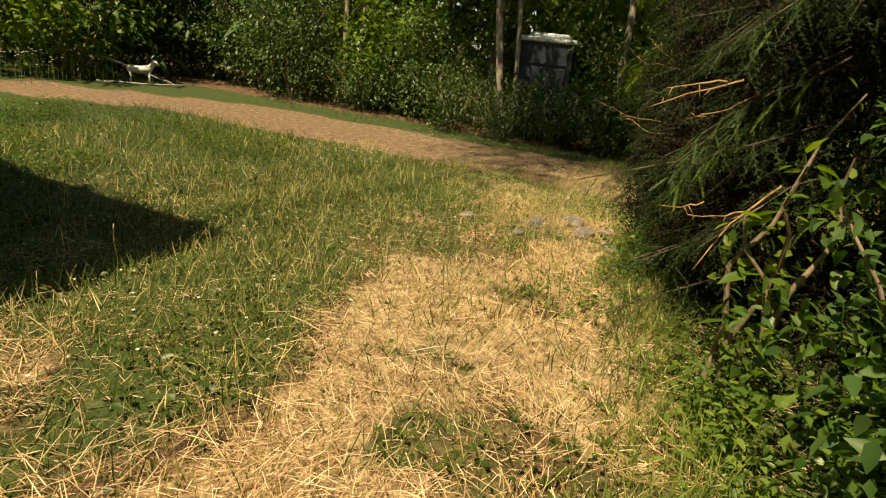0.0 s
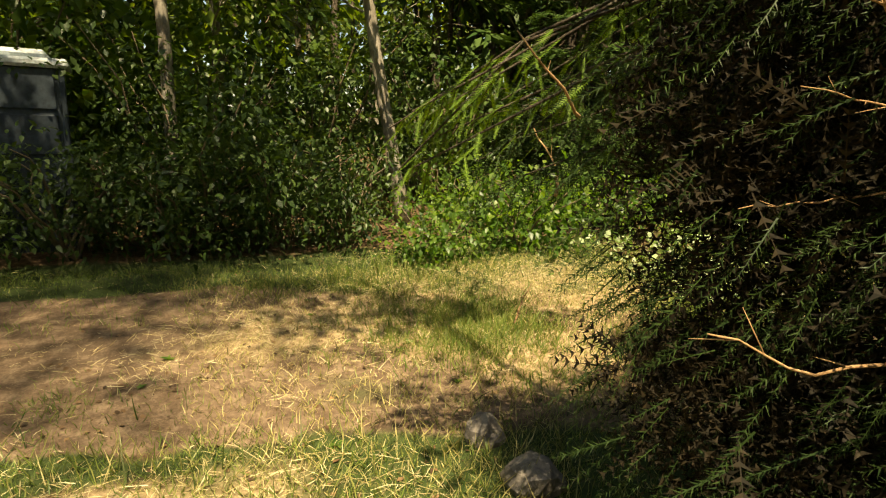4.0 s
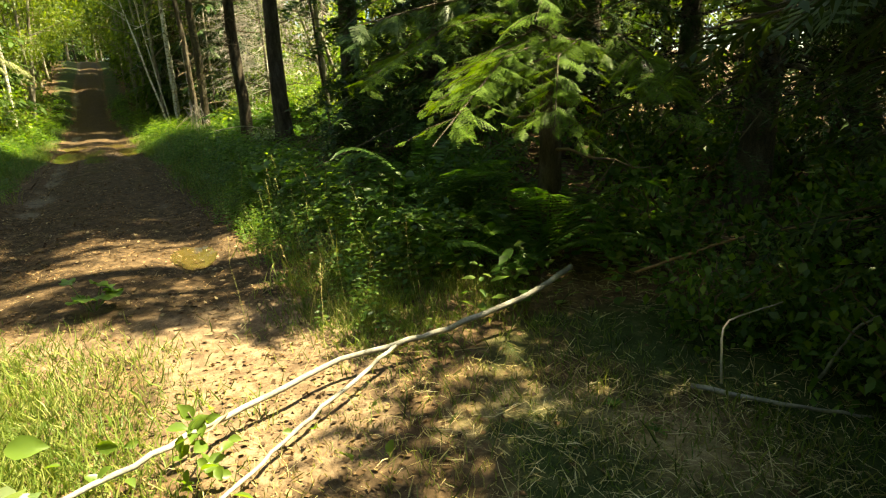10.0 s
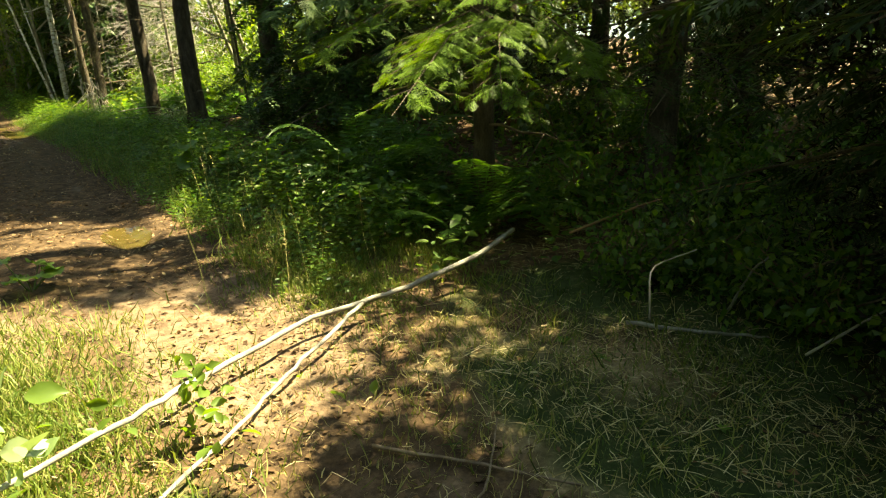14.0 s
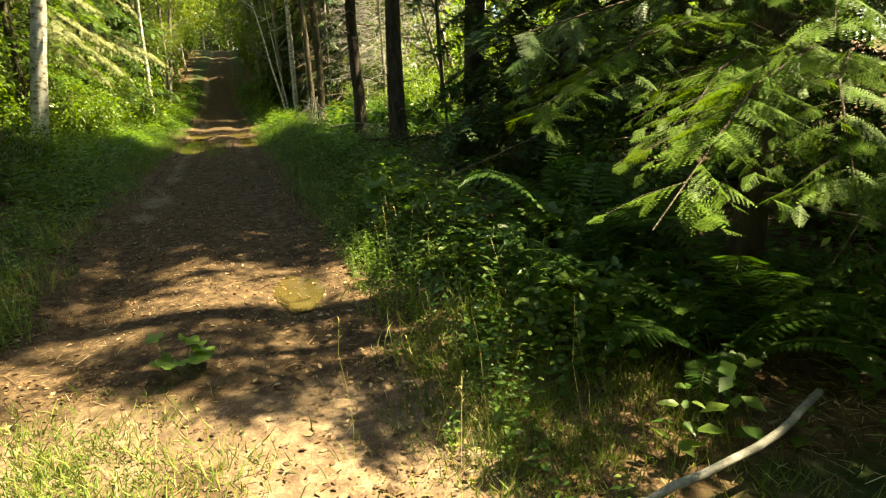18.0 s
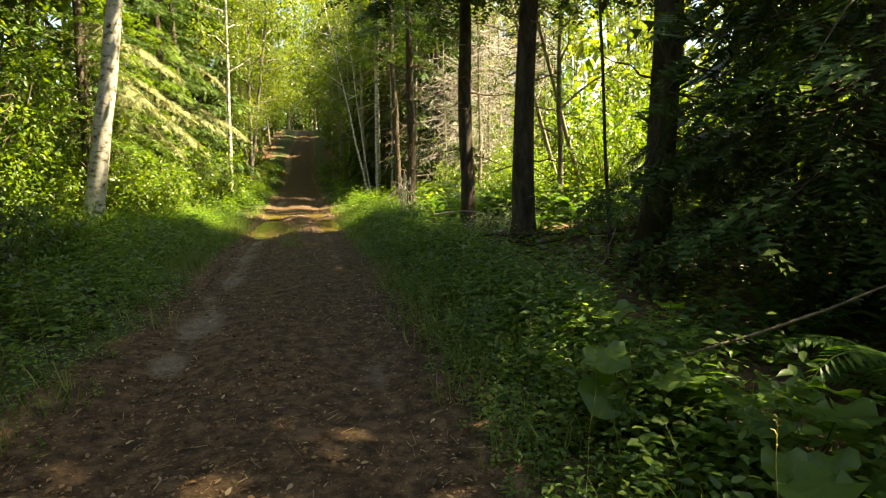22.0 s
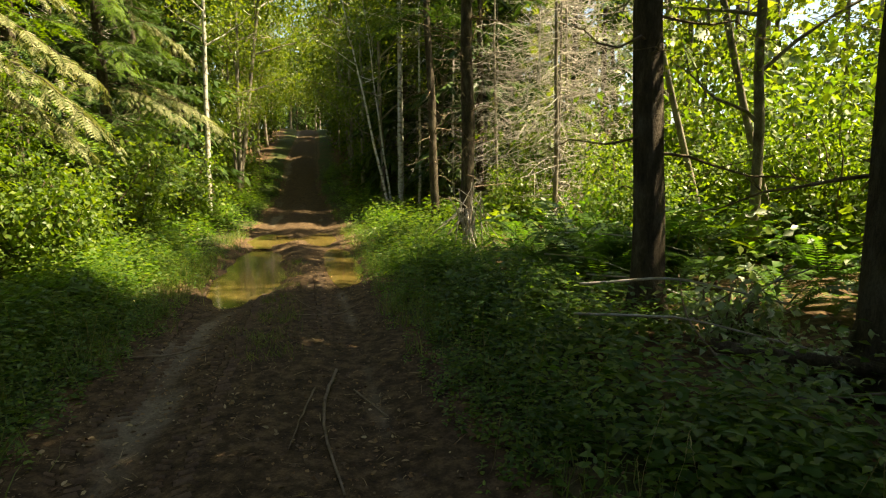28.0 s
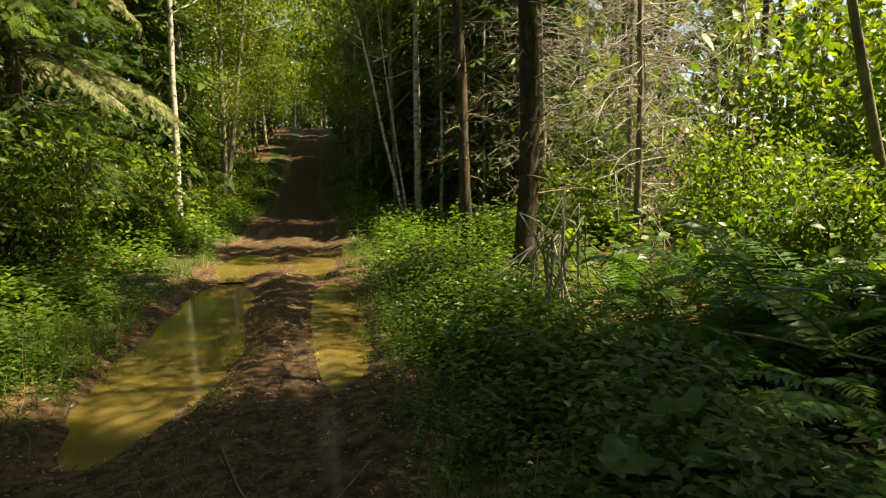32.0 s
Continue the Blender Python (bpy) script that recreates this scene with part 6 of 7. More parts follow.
def build_glade():
    """Ferns, saplings and herbs that fill the sunny glade, and short turf in the clearing."""
    g = rng(620)
    t = [herb_template(g, 9, 0.55, 0.16), herb_template(g, 8, 0.45, 0.13)]
    p = sample(g, 2600, 4.0, 13.0, 13.0, 31.0, lambda x, y: (0.2 + 0.8 * step(0.38, 0.55, fbm(x, y, 0.5, 2))) * (1 - 0.88 * step(6.4, 5.6, x) * step(25.0, 24.0, y)))
    half = g.random(len(p)) < 0.5
    for k in (0, 1):
        q = p[half == bool(k)]
        bag = Bag()
        scatter(bag, t[k], np.column_stack([q, height(q[:, 0], q[:, 1]) - 0.02]), upright(len(q), g), g.uniform(0.8, 1.9, len(q)))
        stuff("glade_herbs", bag, (M_SHRUB, M_FERN)[k], "tall leafy herbs filling the sunny glade", "undergrowth")
    foot = Bag()
    p = np.concatenate([g.normal((5.0, 0.85), (0.45, 0.16), (80, 2)), g.normal((6.2, 1.05), (0.5, 0.14), (55, 2)), g.normal((3.4, 0.12), (0.7, 0.12), (40, 2))])
    scatter(foot, herb_template(g, 10, 0.34, 0.07, OVATE), np.column_stack([p, height(p[:, 0], p[:, 1]) - 0.02]), upright(len(p), g), g.uniform(0.5, 1.2, len(p)))
    stuff("hedge_foot_weeds", foot, M_SHRUB, "yellow-green leafy weeds at the foot of the hedge", "weeds")
    turf = Bag()
    c = sample(g, 640, -3.2, 2.6, -0.6, 6.4, lambda x, y: np.maximum(np.exp(-((x + 0.75) ** 2 + (y - 0.9) ** 2) / 0.5), 0) + 1.0 * np.exp(-((x + 0.45) / 0.5) ** 2 - ((y - 4.5) / 1.0) ** 2)
               + 0.7 * np.exp(-((x + 0.3) / 0.4) ** 2 - ((y - 2.9) / 0.7) ** 2) + 0.15 * step(-1.6, -2.2, x) * step(-3.4, -2.4, x) + 0.10 * step(1.2, 1.7, x) * step(1.5, 2.5, y) + 0.6 * step(1.1, 1.4, x) * step(4.3, 5.0, y))
    p = np.repeat(c, 40, axis=0) + g.normal(0, 0.10, (len(c) * 40, 2))
    d = np.column_stack([g.normal(0, 0.5, (len(p), 2)), np.ones(len(p))])
    scatter(turf, STRIP, np.column_stack([p, height(p[:, 0], p[:, 1]) - 0.01]), frames(d, g.uniform(0, 6.28, len(p))),
            np.column_stack([g.uniform(0.04, 0.15, len(p)), g.uniform(0.003, 0.007, len(p)), g.uniform(0.1, 0.5, len(p))]))
    c = [(g.normal(-0.5, 0.28, 10000), g.normal(4.5, 0.55, 10000)), (g.normal(-1.0, 0.42, 7000), g.normal(4.2, 0.6, 7000)), (g.normal(-0.75, 0.35, 2600), g.normal(0.95, 0.35, 2600)), (g.normal(1.45, 0.25, 2200), g.normal(5.0, 0.4, 2200)), (g.normal(-0.3, 0.25, 1500), g.normal(3.0, 0.3, 1500)),
         (g.normal(-2.6, 0.35, 1500), g.uniform(-0.8, 3.6, 1500)), (g.normal(1.9, 0.4, 1000), g.normal(3.3, 0.6, 1000))]
    p = np.column_stack([np.concatenate([a for a, _ in c]), np.concatenate([b for _, b in c])])
    d = np.column_stack([g.normal(0, 0.6, (len(p), 2)), np.ones(len(p))])
    scatter(turf, STRIP, np.column_stack([p, height(p[:, 0], p[:, 1]) - 0.008]), frames(d, g.uniform(0, 6.28, len(p))),
            np.column_stack([g.uniform(0.03, 0.12, len(p)), g.uniform(0.003, 0.006, len(p)), g.uniform(0.1, 0.5, len(p))]))
    p = sample(g, 9000, 0.2, 7.2, -3.6, -0.3, lambda x, y: 0.1 + 0.9 * covers(x, y)[2])
    d = np.column_stack([g.normal(0, 0.55, (len(p), 2)), np.ones(len(p))])
    scatter(turf, STRIP, np.column_stack([p, height(p[:, 0], p[:, 1]) - 0.008]), frames(d, g.uniform(0, 6.28, len(p))),
            np.column_stack([g.uniform(0.06, 0.17, len(p)), g.uniform(0.003, 0.006, len(p)), g.uniform(0.1, 0.5, len(p))]))
    c = sample(g, 150, 2.2, 8.6, -0.6, 1.4, lambda x, y: np.exp(-((y - 0.36 - 0.14 * np.maximum(x - 3.2, 0)) / 0.24) ** 2))
    p = np.repeat(c, 26, axis=0) + g.normal(0, 0.10, (len(c) * 26, 2))
    d = np.column_stack([g.normal(0, 0.5, (len(p), 2)), np.ones(len(p))])
    scatter(turf, STRIP, np.column_stack([p, height(p[:, 0], p[:, 1]) - 0.008]), frames(d, g.uniform(0, 6.28, len(p))),
            np.column_stack([g.uniform(0.08, 0.26, len(p)), g.uniform(0.004, 0.008, len(p)), g.uniform(0.1, 0.5, len(p))]))
    dry = Bag()
    p = sample(g, 15000, 0.2, 9, -7.5, 0.6, lambda x, y: 0.15 + 0.85 * covers(x, y)[2] * (0.3 + 0.7 * step(0.4, 0.6, fbm(x + 2, y, 0.9, 2))))
    d = np.column_stack([g.normal(0, 0.5, (len(p), 2)), np.ones(len(p))])
    scatter(dry, STRIP, np.column_stack([p, height(p[:, 0], p[:, 1]) - 0.008]), frames(d, g.uniform(0, 6.28, len(p))),
            np.column_stack([g.uniform(0.06, 0.24, len(p)), g.uniform(0.003, 0.006, len(p)), g.uniform(0.1, 0.5, len(p))]))
    p = np.column_stack([g.uniform(-2.9, 2.2, 15000), g.uniform(-1.2, 4.2, 15000)])
    d = np.column_stack([g.normal(0, 0.7, (len(p), 2)), np.ones(len(p))])
    scatter(dry, STRIP, np.column_stack([p, height(p[:, 0], p[:, 1]) - 0.008]), frames(d, g.uniform(0, 6.28, len(p))),
            np.column_stack([g.uniform(0.03, 0.11, len(p)), g.uniform(0.003, 0.005, len(p)), g.uniform(0.1, 0.5, len(p))]))
    stuff("dry_grass", dry, M_SEED, "yellowing dry grass blades in the lawn", "grass")
    stuff("turf", turf, M_GRASS, "short tufts of fresh grass in the clearing and the yard", "grass")
    weeds = Bag()
    c = sample(g, 110, -3.0, 8.5, -4.5, 5.5, lambda x, y: 0.4 * covers(x, y)[1] + 0.3 * covers(x, y)[2])
    hedge_foot = sample(g, 150, 2.2, 8.2, -0.6, 1.3, lambda x, y: np.exp(-((y - 0.3 - 0.14 * np.maximum(x - 3.2, 0)) / 0.28) ** 2))
    for x, y in np.concatenate([c, hedge_foot, g.normal((2.6, -1.2), (0.25, 0.15), (9, 2)), g.normal((2.4, -0.2), (0.3, 0.2), (12, 2))]):
        n = 6
        a = np.arange(n) * 1.05 + g.uniform(0, 6)
        d = np.stack([np.cos(a), np.sin(a), g.uniform(0.1, 0.7, n)], -1)
        scatter(weeds, OVATE, np.tile((x, y, float(height(x, y)) + 0.005), (n, 1)), frames(d, g.normal(0, 0.3, n)), g.uniform(0.025, 0.06) * g.uniform(0.7, 1.2, n))
    stuff("weeds", weeds, M_HERB, "small broad-leaved weeds among the straw", "weeds")


build_glade()

# ---- single things ----
def stick(name, pts, r0, r1, mat, label, category="stick", sides=6, seed=1, parent=None, group=""):
    """A crooked stick lying along the points given (x, y, height above the ground)."""
    g = rng(seed)
    p = np.array([(x, y, float(height(x, y)) + z) for x, y, z in pts])
    n = max(8, len(p) * 4)
    t = np.linspace(0, len(p) - 1, n)
    q = np.stack([np.interp(t, np.arange(len(p)), p[:, k]) for k in range(3)], -1)
    q[1:-1] = (q[:-2] + 2 * q[1:-1] + q[2:]) / 4 + g.normal(0, r0 * 0.25, (n - 2, 3))
    bag = Bag()
    tube(bag, q, np.linspace(r0, r1, n), sides, 0.2, seed)
    ob = part(name, bag, mat, parent, smooth=True)
    return ob if parent is not None else tagged(ob, label, category, group)


def fallen_branch():
    g = rng(500)
    ob = tagged(new("fallen_branch"), "long pale fallen branch with wilting pale leaves lying across the track", "branch")
    stick("stem", [(2.62, 4.47, 0.27), (2.25, 4.35, 0.22), (1.64, 4.31, 0.15), (1.32, 4.36, 0.12), (1.03, 4.39, 0.12), (0.58, 4.24, 0.12), (0.24, 4.11, 0.12), (-0.01, 4.00, 0.12), (-0.41, 3.87, 0.12), (-0.93, 3.96, 0.13), (-1.44, 4.03, 0.15), (-2.04, 4.14, 0.20), (-2.56, 4.38, 0.25)], 0.017, 0.008, M_PEELED, "", parent=ob, seed=1, sides=8)
    stick("side_branch", [(1.31, 4.35, 0.12), (1.04, 4.19, 0.10), (0.83, 4.09, 0.08), (0.59, 3.95, 0.06), (0.40, 3.79, 0.05), (-0.25, 3.39, 0.05), (-0.59, 3.30, 0.05), (-0.90, 3.18, 0.05), (-1.19, 3.12, 0.05)], 0.011, 0.006, M_PEELED, "", parent=ob, seed=2)
    stick("side_branch", [(-0.4, 4.0, 0.13), (-1.0, 3.75, 0.22), (-1.7, 3.6, 0.25), (-2.3, 3.5, 0.22)], 0.010, 0.004, M_TWIG, "", parent=ob, seed=3, sides=5)
    stick("side_branch", [(-0.9, 4.05, 0.14), (-1.5, 4.6, 0.35), (-2.2, 4.8, 0.45)], 0.010, 0.004, M_TWIG, "", parent=ob, seed=4, sides=5)
    stick("side_branch", [(0.45, 4.2, 0.12), (0.33, 3.95, 0.2), (0.29, 3.85, 0.36)], 0.006, 0.003, M_TWIG, "", parent=ob, seed=5, sides=5)
    for k in range(7):
        x, y = g.uniform(-2.4, -0.2), g.uniform(3.4, 4.7)
        stick("twig", [(x, y, 0.12), (x + g.normal(0, 0.15), y + g.normal(0, 0.15), 0.3), (x + g.normal(0, 0.3), y + g.normal(0, 0.3), g.uniform(0.35, 0.6))], 0.004, 0.002, M_TWIG, "", parent=ob, seed=10 + k, sides=4)
    bag_a, bag_b = Bag(), Bag()
    bag_a.add(OVAL_LEAF[0] * (1, 1.2, 1), OVAL_LEAF[1])
    bag_b.add(OVAL_LEAF[0] * (1, 1.05, 2.2), OVAL_LEAF[1])
    pale, green = bag_a.mesh("leaf", M_PALE_LEAF), bag_b.mesh("leaf", M_SHRUB)
    knots = [(x, 3.85 + 0.12 * (abs(x) - 1) + g.normal(0, 0.34), 0.05 + abs(g.normal(0, 0.2))) for x in -0.3 - 2.2 * g.random(64)]
    small = Bag()
    for x, y, z in knots:
        n = 7
        a = g.uniform(0, 6.28, n)
        d = np.stack([np.cos(a), np.sin(a), g.normal(-0.1, 0.4, n)], -1)
        p = np.array((x, y, float(height(x, y)) + z)) + g.normal(0, 0.07, (n, 3))
        p[:, 2] = np.maximum(p[:, 2], height(p[:, 0], p[:, 1]) + 0.02)
        scatter(small, OVAL_LEAF, p, frames(d, g.normal(0, 0.5, n)), g.uniform(0.05, 0.1, n))
    tagged(part("small_leaves", small, M_PALE_LEAF, ob), kind="stuff")
    for k in range(300):
        u = g.random()
        if u < 0.86:
            c = knots[g.integers(len(knots))]
            x, y, z = c[0] + g.normal(0, 0.10), c[1] + g.normal(0, 0.10), max(0.04, c[2] + g.normal(0, 0.07))
        elif u < 0.95:
            x, y, z = 0.31 + g.normal(0, 0.05), 3.85 + g.normal(0, 0.06), g.uniform(0.03, 0.34)
        else:
            x, y, z = g.uniform(-0.2, 1.0), 4.1 + g.normal(0, 0.2), g.uniform(0.05, 0.15)
        lf = part("leaf", pale if g.random() < 0.55 and u < 0.86 else green, None, ob)
        lf.matrix_basis = Matrix.LocRotScale((x, y, float(height(x, y)) + z), Euler((g.normal(0, 0.6), g.normal(0.2, 0.5), g.uniform(0, 6.28))), Vector((1, 1, 1)) * (g.uniform(0.075, 0.125) if u < 0.86 else g.uniform(0.05, 0.085)))


fallen_branch()


def stone(x, y, s, seed, label, mat=None):
    g = rng(seed)
    bm = bmesh.new()
    bmesh.ops.create_icosphere(bm, subdivisions=2, radius=1)
    for v in bm.verts:
        v.co *= 1 + 0.35 * (noise.noise(v.co * 1.3 + Vector((seed, 0, 0)))) + 0.12 * noise.noise(v.co * 4)
        v.co.z = max(v.co.z, -0.45)
        v.co = Vector((v.co.x * s[0], v.co.y * s[1], v.co.z * s[2]))
    me = bpy.data.meshes.new("stone")
    bm.to_mesh(me)
    bm.free()
    me.materials.append(mat or M_STONE)
    ob = new("stone", me)
    ob.matrix_basis = Matrix.Translation(at_ground(x, y, 0.0) + Vector((0, 0, s[2] * 0.3))) @ Matrix.Rotation(g.uniform(0, 6.28), 4, "Z")
    return tagged(ob, label, "stone", "stones in the straw")


for _k, (_x, _y, _s) in enumerate([(2.22, -0.86, (0.11, 0.09, 0.09)), (2.26, -0.33, (0.14, 0.10, 0.08)), (1.98, -0.48, (0.10, 0.08, 0.09)), (0.78, 0.2, (0.12, 0.10, 0.10)), (1.22, 0.22, (0.14, 0.11, 0.13)),
                                   (2.7, -0.92, (0.07, 0.06, 0.04)), (2.05, -0.15, (0.09, 0.07, 0.05)), (2.45, -1.55, (0.10, 0.12, 0.04)), (1.75, -0.62, (0.07, 0.05, 0.04)), (2.5, -0.05, (0.09, 0.08, 0.05))]):
    stone(_x, _y, _s, 510 + _k, "grey-brown field stone half sunk in the straw")


def box_bag(x0, y0, z0, x1, y1, z1, bev=0.01):
    bm = bmesh.new()
    bmesh.ops.create_cube(bm, size=1)
    for v in bm.verts:
        v.co = Vector(((x0 + x1) / 2 + v.co.x * (x1 - x0), (y0 + y1) / 2 + v.co.y * (y1 - y0), (z0 + z1) / 2 + v.co.z * (z1 - z0)))
    if bev:
        bmesh.ops.bevel(bm, geom=bm.edges[:], offset=bev, segments=1, affect="EDGES")
    me = bpy.data.meshes.new("block")
    bm.to_mesh(me)
    bm.free()
    return me


M_SHED = rough_material("grey_blue_plastic", [(0.3, (0.026, 0.036, 0.046)), (0.7, (0.05, 0.065, 0.078))], 2.5, 0.1, 0.004, gloss=0.55)
M_ROOF = rough_material("pale_roof", [(0.3, (0.42, 0.48, 0.50)), (0.7, (0.62, 0.66, 0.66))], 3, 0.1, 0.004, gloss=0.5)
M_WHITE = rough_material("white_plaster", [(0.3, (0.42, 0.42, 0.40)), (0.7, (0.62, 0.62, 0.60))], 9, 0.2, 0.006)


def cabin():
    ob = new("portable_cabin")
    ob.matrix_basis = Matrix.Translation(at_ground(-5.2, -2.9, 0.05)) @ Matrix.Rotation(radians(96), 4, "Z") @ Matrix.Diagonal((0.88, 0.88, 1.0, 1.0))
    tagged(ob, "small grey-blue portable cabin with a pale roof, half hidden by trees", "cabin")

    def piece(name, dims, mat, bev=0.012, parent=None):
        me = box_bag(*dims, bev)
        me.materials.append(mat)
        return part(name, me, None, parent or ob)

    piece("wall", (-0.62, -0.6, 0.0, 0.62, 0.6, 2.1), M_SHED)
    for k in range(4):
        z = 0.15 + 0.5 * k
        piece("panel", (-0.55, -0.63, z, 0.55, -0.597, z + 0.44), M_SHED, 0.008)
    for k in range(3):
        piece("rib", (-0.655, -0.5 + 0.42 * k, 0.1, -0.617, -0.34 + 0.42 * k, 2.05), M_SHED, 0.008)
    for sx in (-1, 1):
        piece("corner_post", (sx * 0.63 - 0.035, -0.64, 0.0, sx * 0.63 + 0.035, -0.57, 2.12), M_SHED)
    piece("roof", (-0.72, -0.7, 2.1, 0.72, 0.7, 2.2), M_ROOF, 0.03)
    piece("roof_ridge", (-0.5, -0.5, 2.2, 0.5, 0.5, 2.3), M_ROOF, 0.05)


cabin()


def statue():
    """A small white garden statue of an animal, one plain shape."""
    bag = Bag()
    tube(bag, [(-0.30, 0, 0.34), (-0.24, 0, 0.36), (0.0, 0, 0.35), (0.2, 0, 0.37), (0.27, 0, 0.38)], [0.05, 0.10, 0.095, 0.11, 0.06], 10)
    tube(bag, [(0.2, 0, 0.38), (0.28, 0, 0.47), (0.33, 0, 0.54)], [0.08, 0.06, 0.05], 8)
    tube(bag, [(0.30, 0, 0.55), (0.37, 0, 0.53), (0.44, 0, 0.49)], [0.055, 0.05, 0.025], 8)
    for x, y in ((-0.22, 0.05), (-0.22, -0.05), (0.2, 0.05), (0.2, -0.05)):
        tube(bag, [(x, y, 0.33), (x + 0.01, y, 0.15), (x, y, 0.0)], [0.04, 0.022, 0.024], 7)
    for y in (0.03, -0.03):
        tube(bag, [(0.30, y, 0.57), (0.27, y * 2.4, 0.66), (0.33, y * 4, 0.72)], [0.014, 0.010, 0.005], 5)
    ob = part("statue", bag, M_WHITE, smooth=True)
    ob.matrix_basis = Matrix.Translation(at_ground(-2.6, -12.6, 0.0)) @ Matrix.Rotation(radians(141), 4, "Z")
    tagged(ob, "small white garden statue beside the track", "statue")


statue()

# poles leaning behind the statue
for _k, (_p, _m) in enumerate([([(-1.9, -14.0, 0.75), (-2.6, -13.1, 0.4), (-3.3, -12.2, 0.02)], M_GREY_TWIG), ([(-1.7, -13.0, 0.05), (-2.5, -12.3, 0.03), (-3.3, -11.9, 0.04)], M_PEELED)]):
    stick("pole", _p, 0.03, 0.022, _m, "pale weathered pole lying at the edge of the wood", "pole", seed=520 + _k)

# sticks on the track
for _k, (_p, _r) in enumerate([([(0.55, 17.35, 0.03), (0.44, 16.7, 0.05), (0.42, 16.2, 0.03), (0.5, 15.5, 0.02)], 0.014), ([(0.38, 16.95, 0.02), (0.30, 16.5, 0.03), (0.22, 16.0, 0.02)], 0.008),
                               ([(0.66, 17.0, 0.02), (0.78, 16.6, 0.03), (0.86, 16.4, 0.02)], 0.007), ([(-1.25, 18.1, 0.02), (-0.85, 18.25, 0.03), (-0.6, 18.5, 0.02)], 0.012),
                               ([(-0.7, 15.0, 0.02), (0.0, 15.2, 0.03), (0.7, 15.3, 0.02)], 0.010), ([(0.2, 19.3, 0.02), (0.7, 19.5, 0.03), (1.0, 20.0, 0.02)], 0.010), ([(0.15, 20.3, 0.02), (0.35, 19.7, 0.02), (0.6, 19.4, 0.02)], 0.007),
                               ([(-0.2, 13.2, 0.02), (0.2, 13.6, 0.03), (0.35, 13.9, 0.02)], 0.008), ([(0.75, 3.4, 0.02), (1.0, 3.0, 0.03), (1.15, 2.75, 0.02)], 0.008), ([(0.5, 3.05, 0.02), (0.85, 2.9, 0.04), (1.2, 3.2, 0.02)], 0.006)]):
    stick("stick", _p, _r, _r * 0.5, M_TWIG, "thin brown stick lying on the muddy track", seed=530 + _k, group="sticks on the track")

# brushwood beside the spruces
for _k, (_p, _r, _m) in enumerate([([(3.2, 16.3, 0.25), (4.2, 15.0, 0.3), (5.8, 13.9, 0.35)], 0.05, M_BARK), ([(2.7, 17.4, 0.5), (3.4, 17.0, 0.6), (4.3, 16.7, 0.35)], 0.014, M_GREY_TWIG), ([(2.4, 16.9, 0.35), (3.1, 16.5, 0.4), (3.9, 16.1, 0.2)], 0.012, M_GREY_TWIG),
                                   ([(3.0, 15.6, 0.05), (3.2, 16.6, 0.35), (3.7, 17.4, 0.55)], 0.012, M_TWIG), ([(2.6, 15.6, 0.1), (3.3, 15.3, 0.22), (4.2, 15.4, 0.15)], 0.014, M_TWIG), ([(3.9, 17.2, 0.1), (4.0, 16.8, 0.5), (4.3, 16.4, 0.75)], 0.012, M_PEELED),
                                   ([(2.9, 14.2, 0.08), (3.6, 14.0, 0.2), (4.4, 14.3, 0.3)], 0.02, M_BARK), ([(2.3, 9.4, 0.15), (3.0, 9.0, 0.5), (3.7, 8.8, 0.8)], 0.012, M_TWIG), ([(2.6, 11.0, 0.1), (3.2, 11.5, 0.4), (3.7, 12.1, 0.75)], 0.012, M_TWIG)]):
    stick("dead_branch", _p, _r, _r * 0.5, _m, "dead fallen branch in the brushwood under the spruces", "branch", seed=550 + _k, group="fallen dead branches")

broadleaf("sapling", 4.35, 13.3, 6.5, 0.028, 99, "thin crooked sapling in front of the spruces", 0.9, 0.5, 500, 0.08, (-0.05, 0.03), M_BARK, limbs=6, clumps=3)
stick("dead_branch", [(2.7, 14.0, 0.2), (3.9, 14.1, 0.32), (5.7, 14.2, 0.38)], 0.03, 0.02, M_BARK, "dead fallen branch in the brushwood under the spruces", "branch", seed=566, group="fallen dead branches")
for _k, _p in enumerate([[(3.62, 20.3, 0.35), (3.85, 19.3, 0.42), (4.15, 18.3, 0.25)], [(4.0, 20.6, 0.6), (4.5, 19.7, 0.62), (4.9, 18.9, 0.45)], [(3.55, 18.9, 0.3), (3.8, 18.2, 0.35), (4.1, 17.5, 0.2)], [(3.5, 17.3, 0.12), (3.9, 16.9, 0.3), (4.3, 16.7, 0.7)], [(3.4, 16.5, 0.1), (3.8, 16.2, 0.15), (4.4, 16.1, 0.2)]]):
    stick("bare_branch", _p, 0.011, 0.005, M_GREY_TWIG, "pale bare fallen branch lying over the undergrowth", "branch", seed=590 + _k, group="pale bare branches")

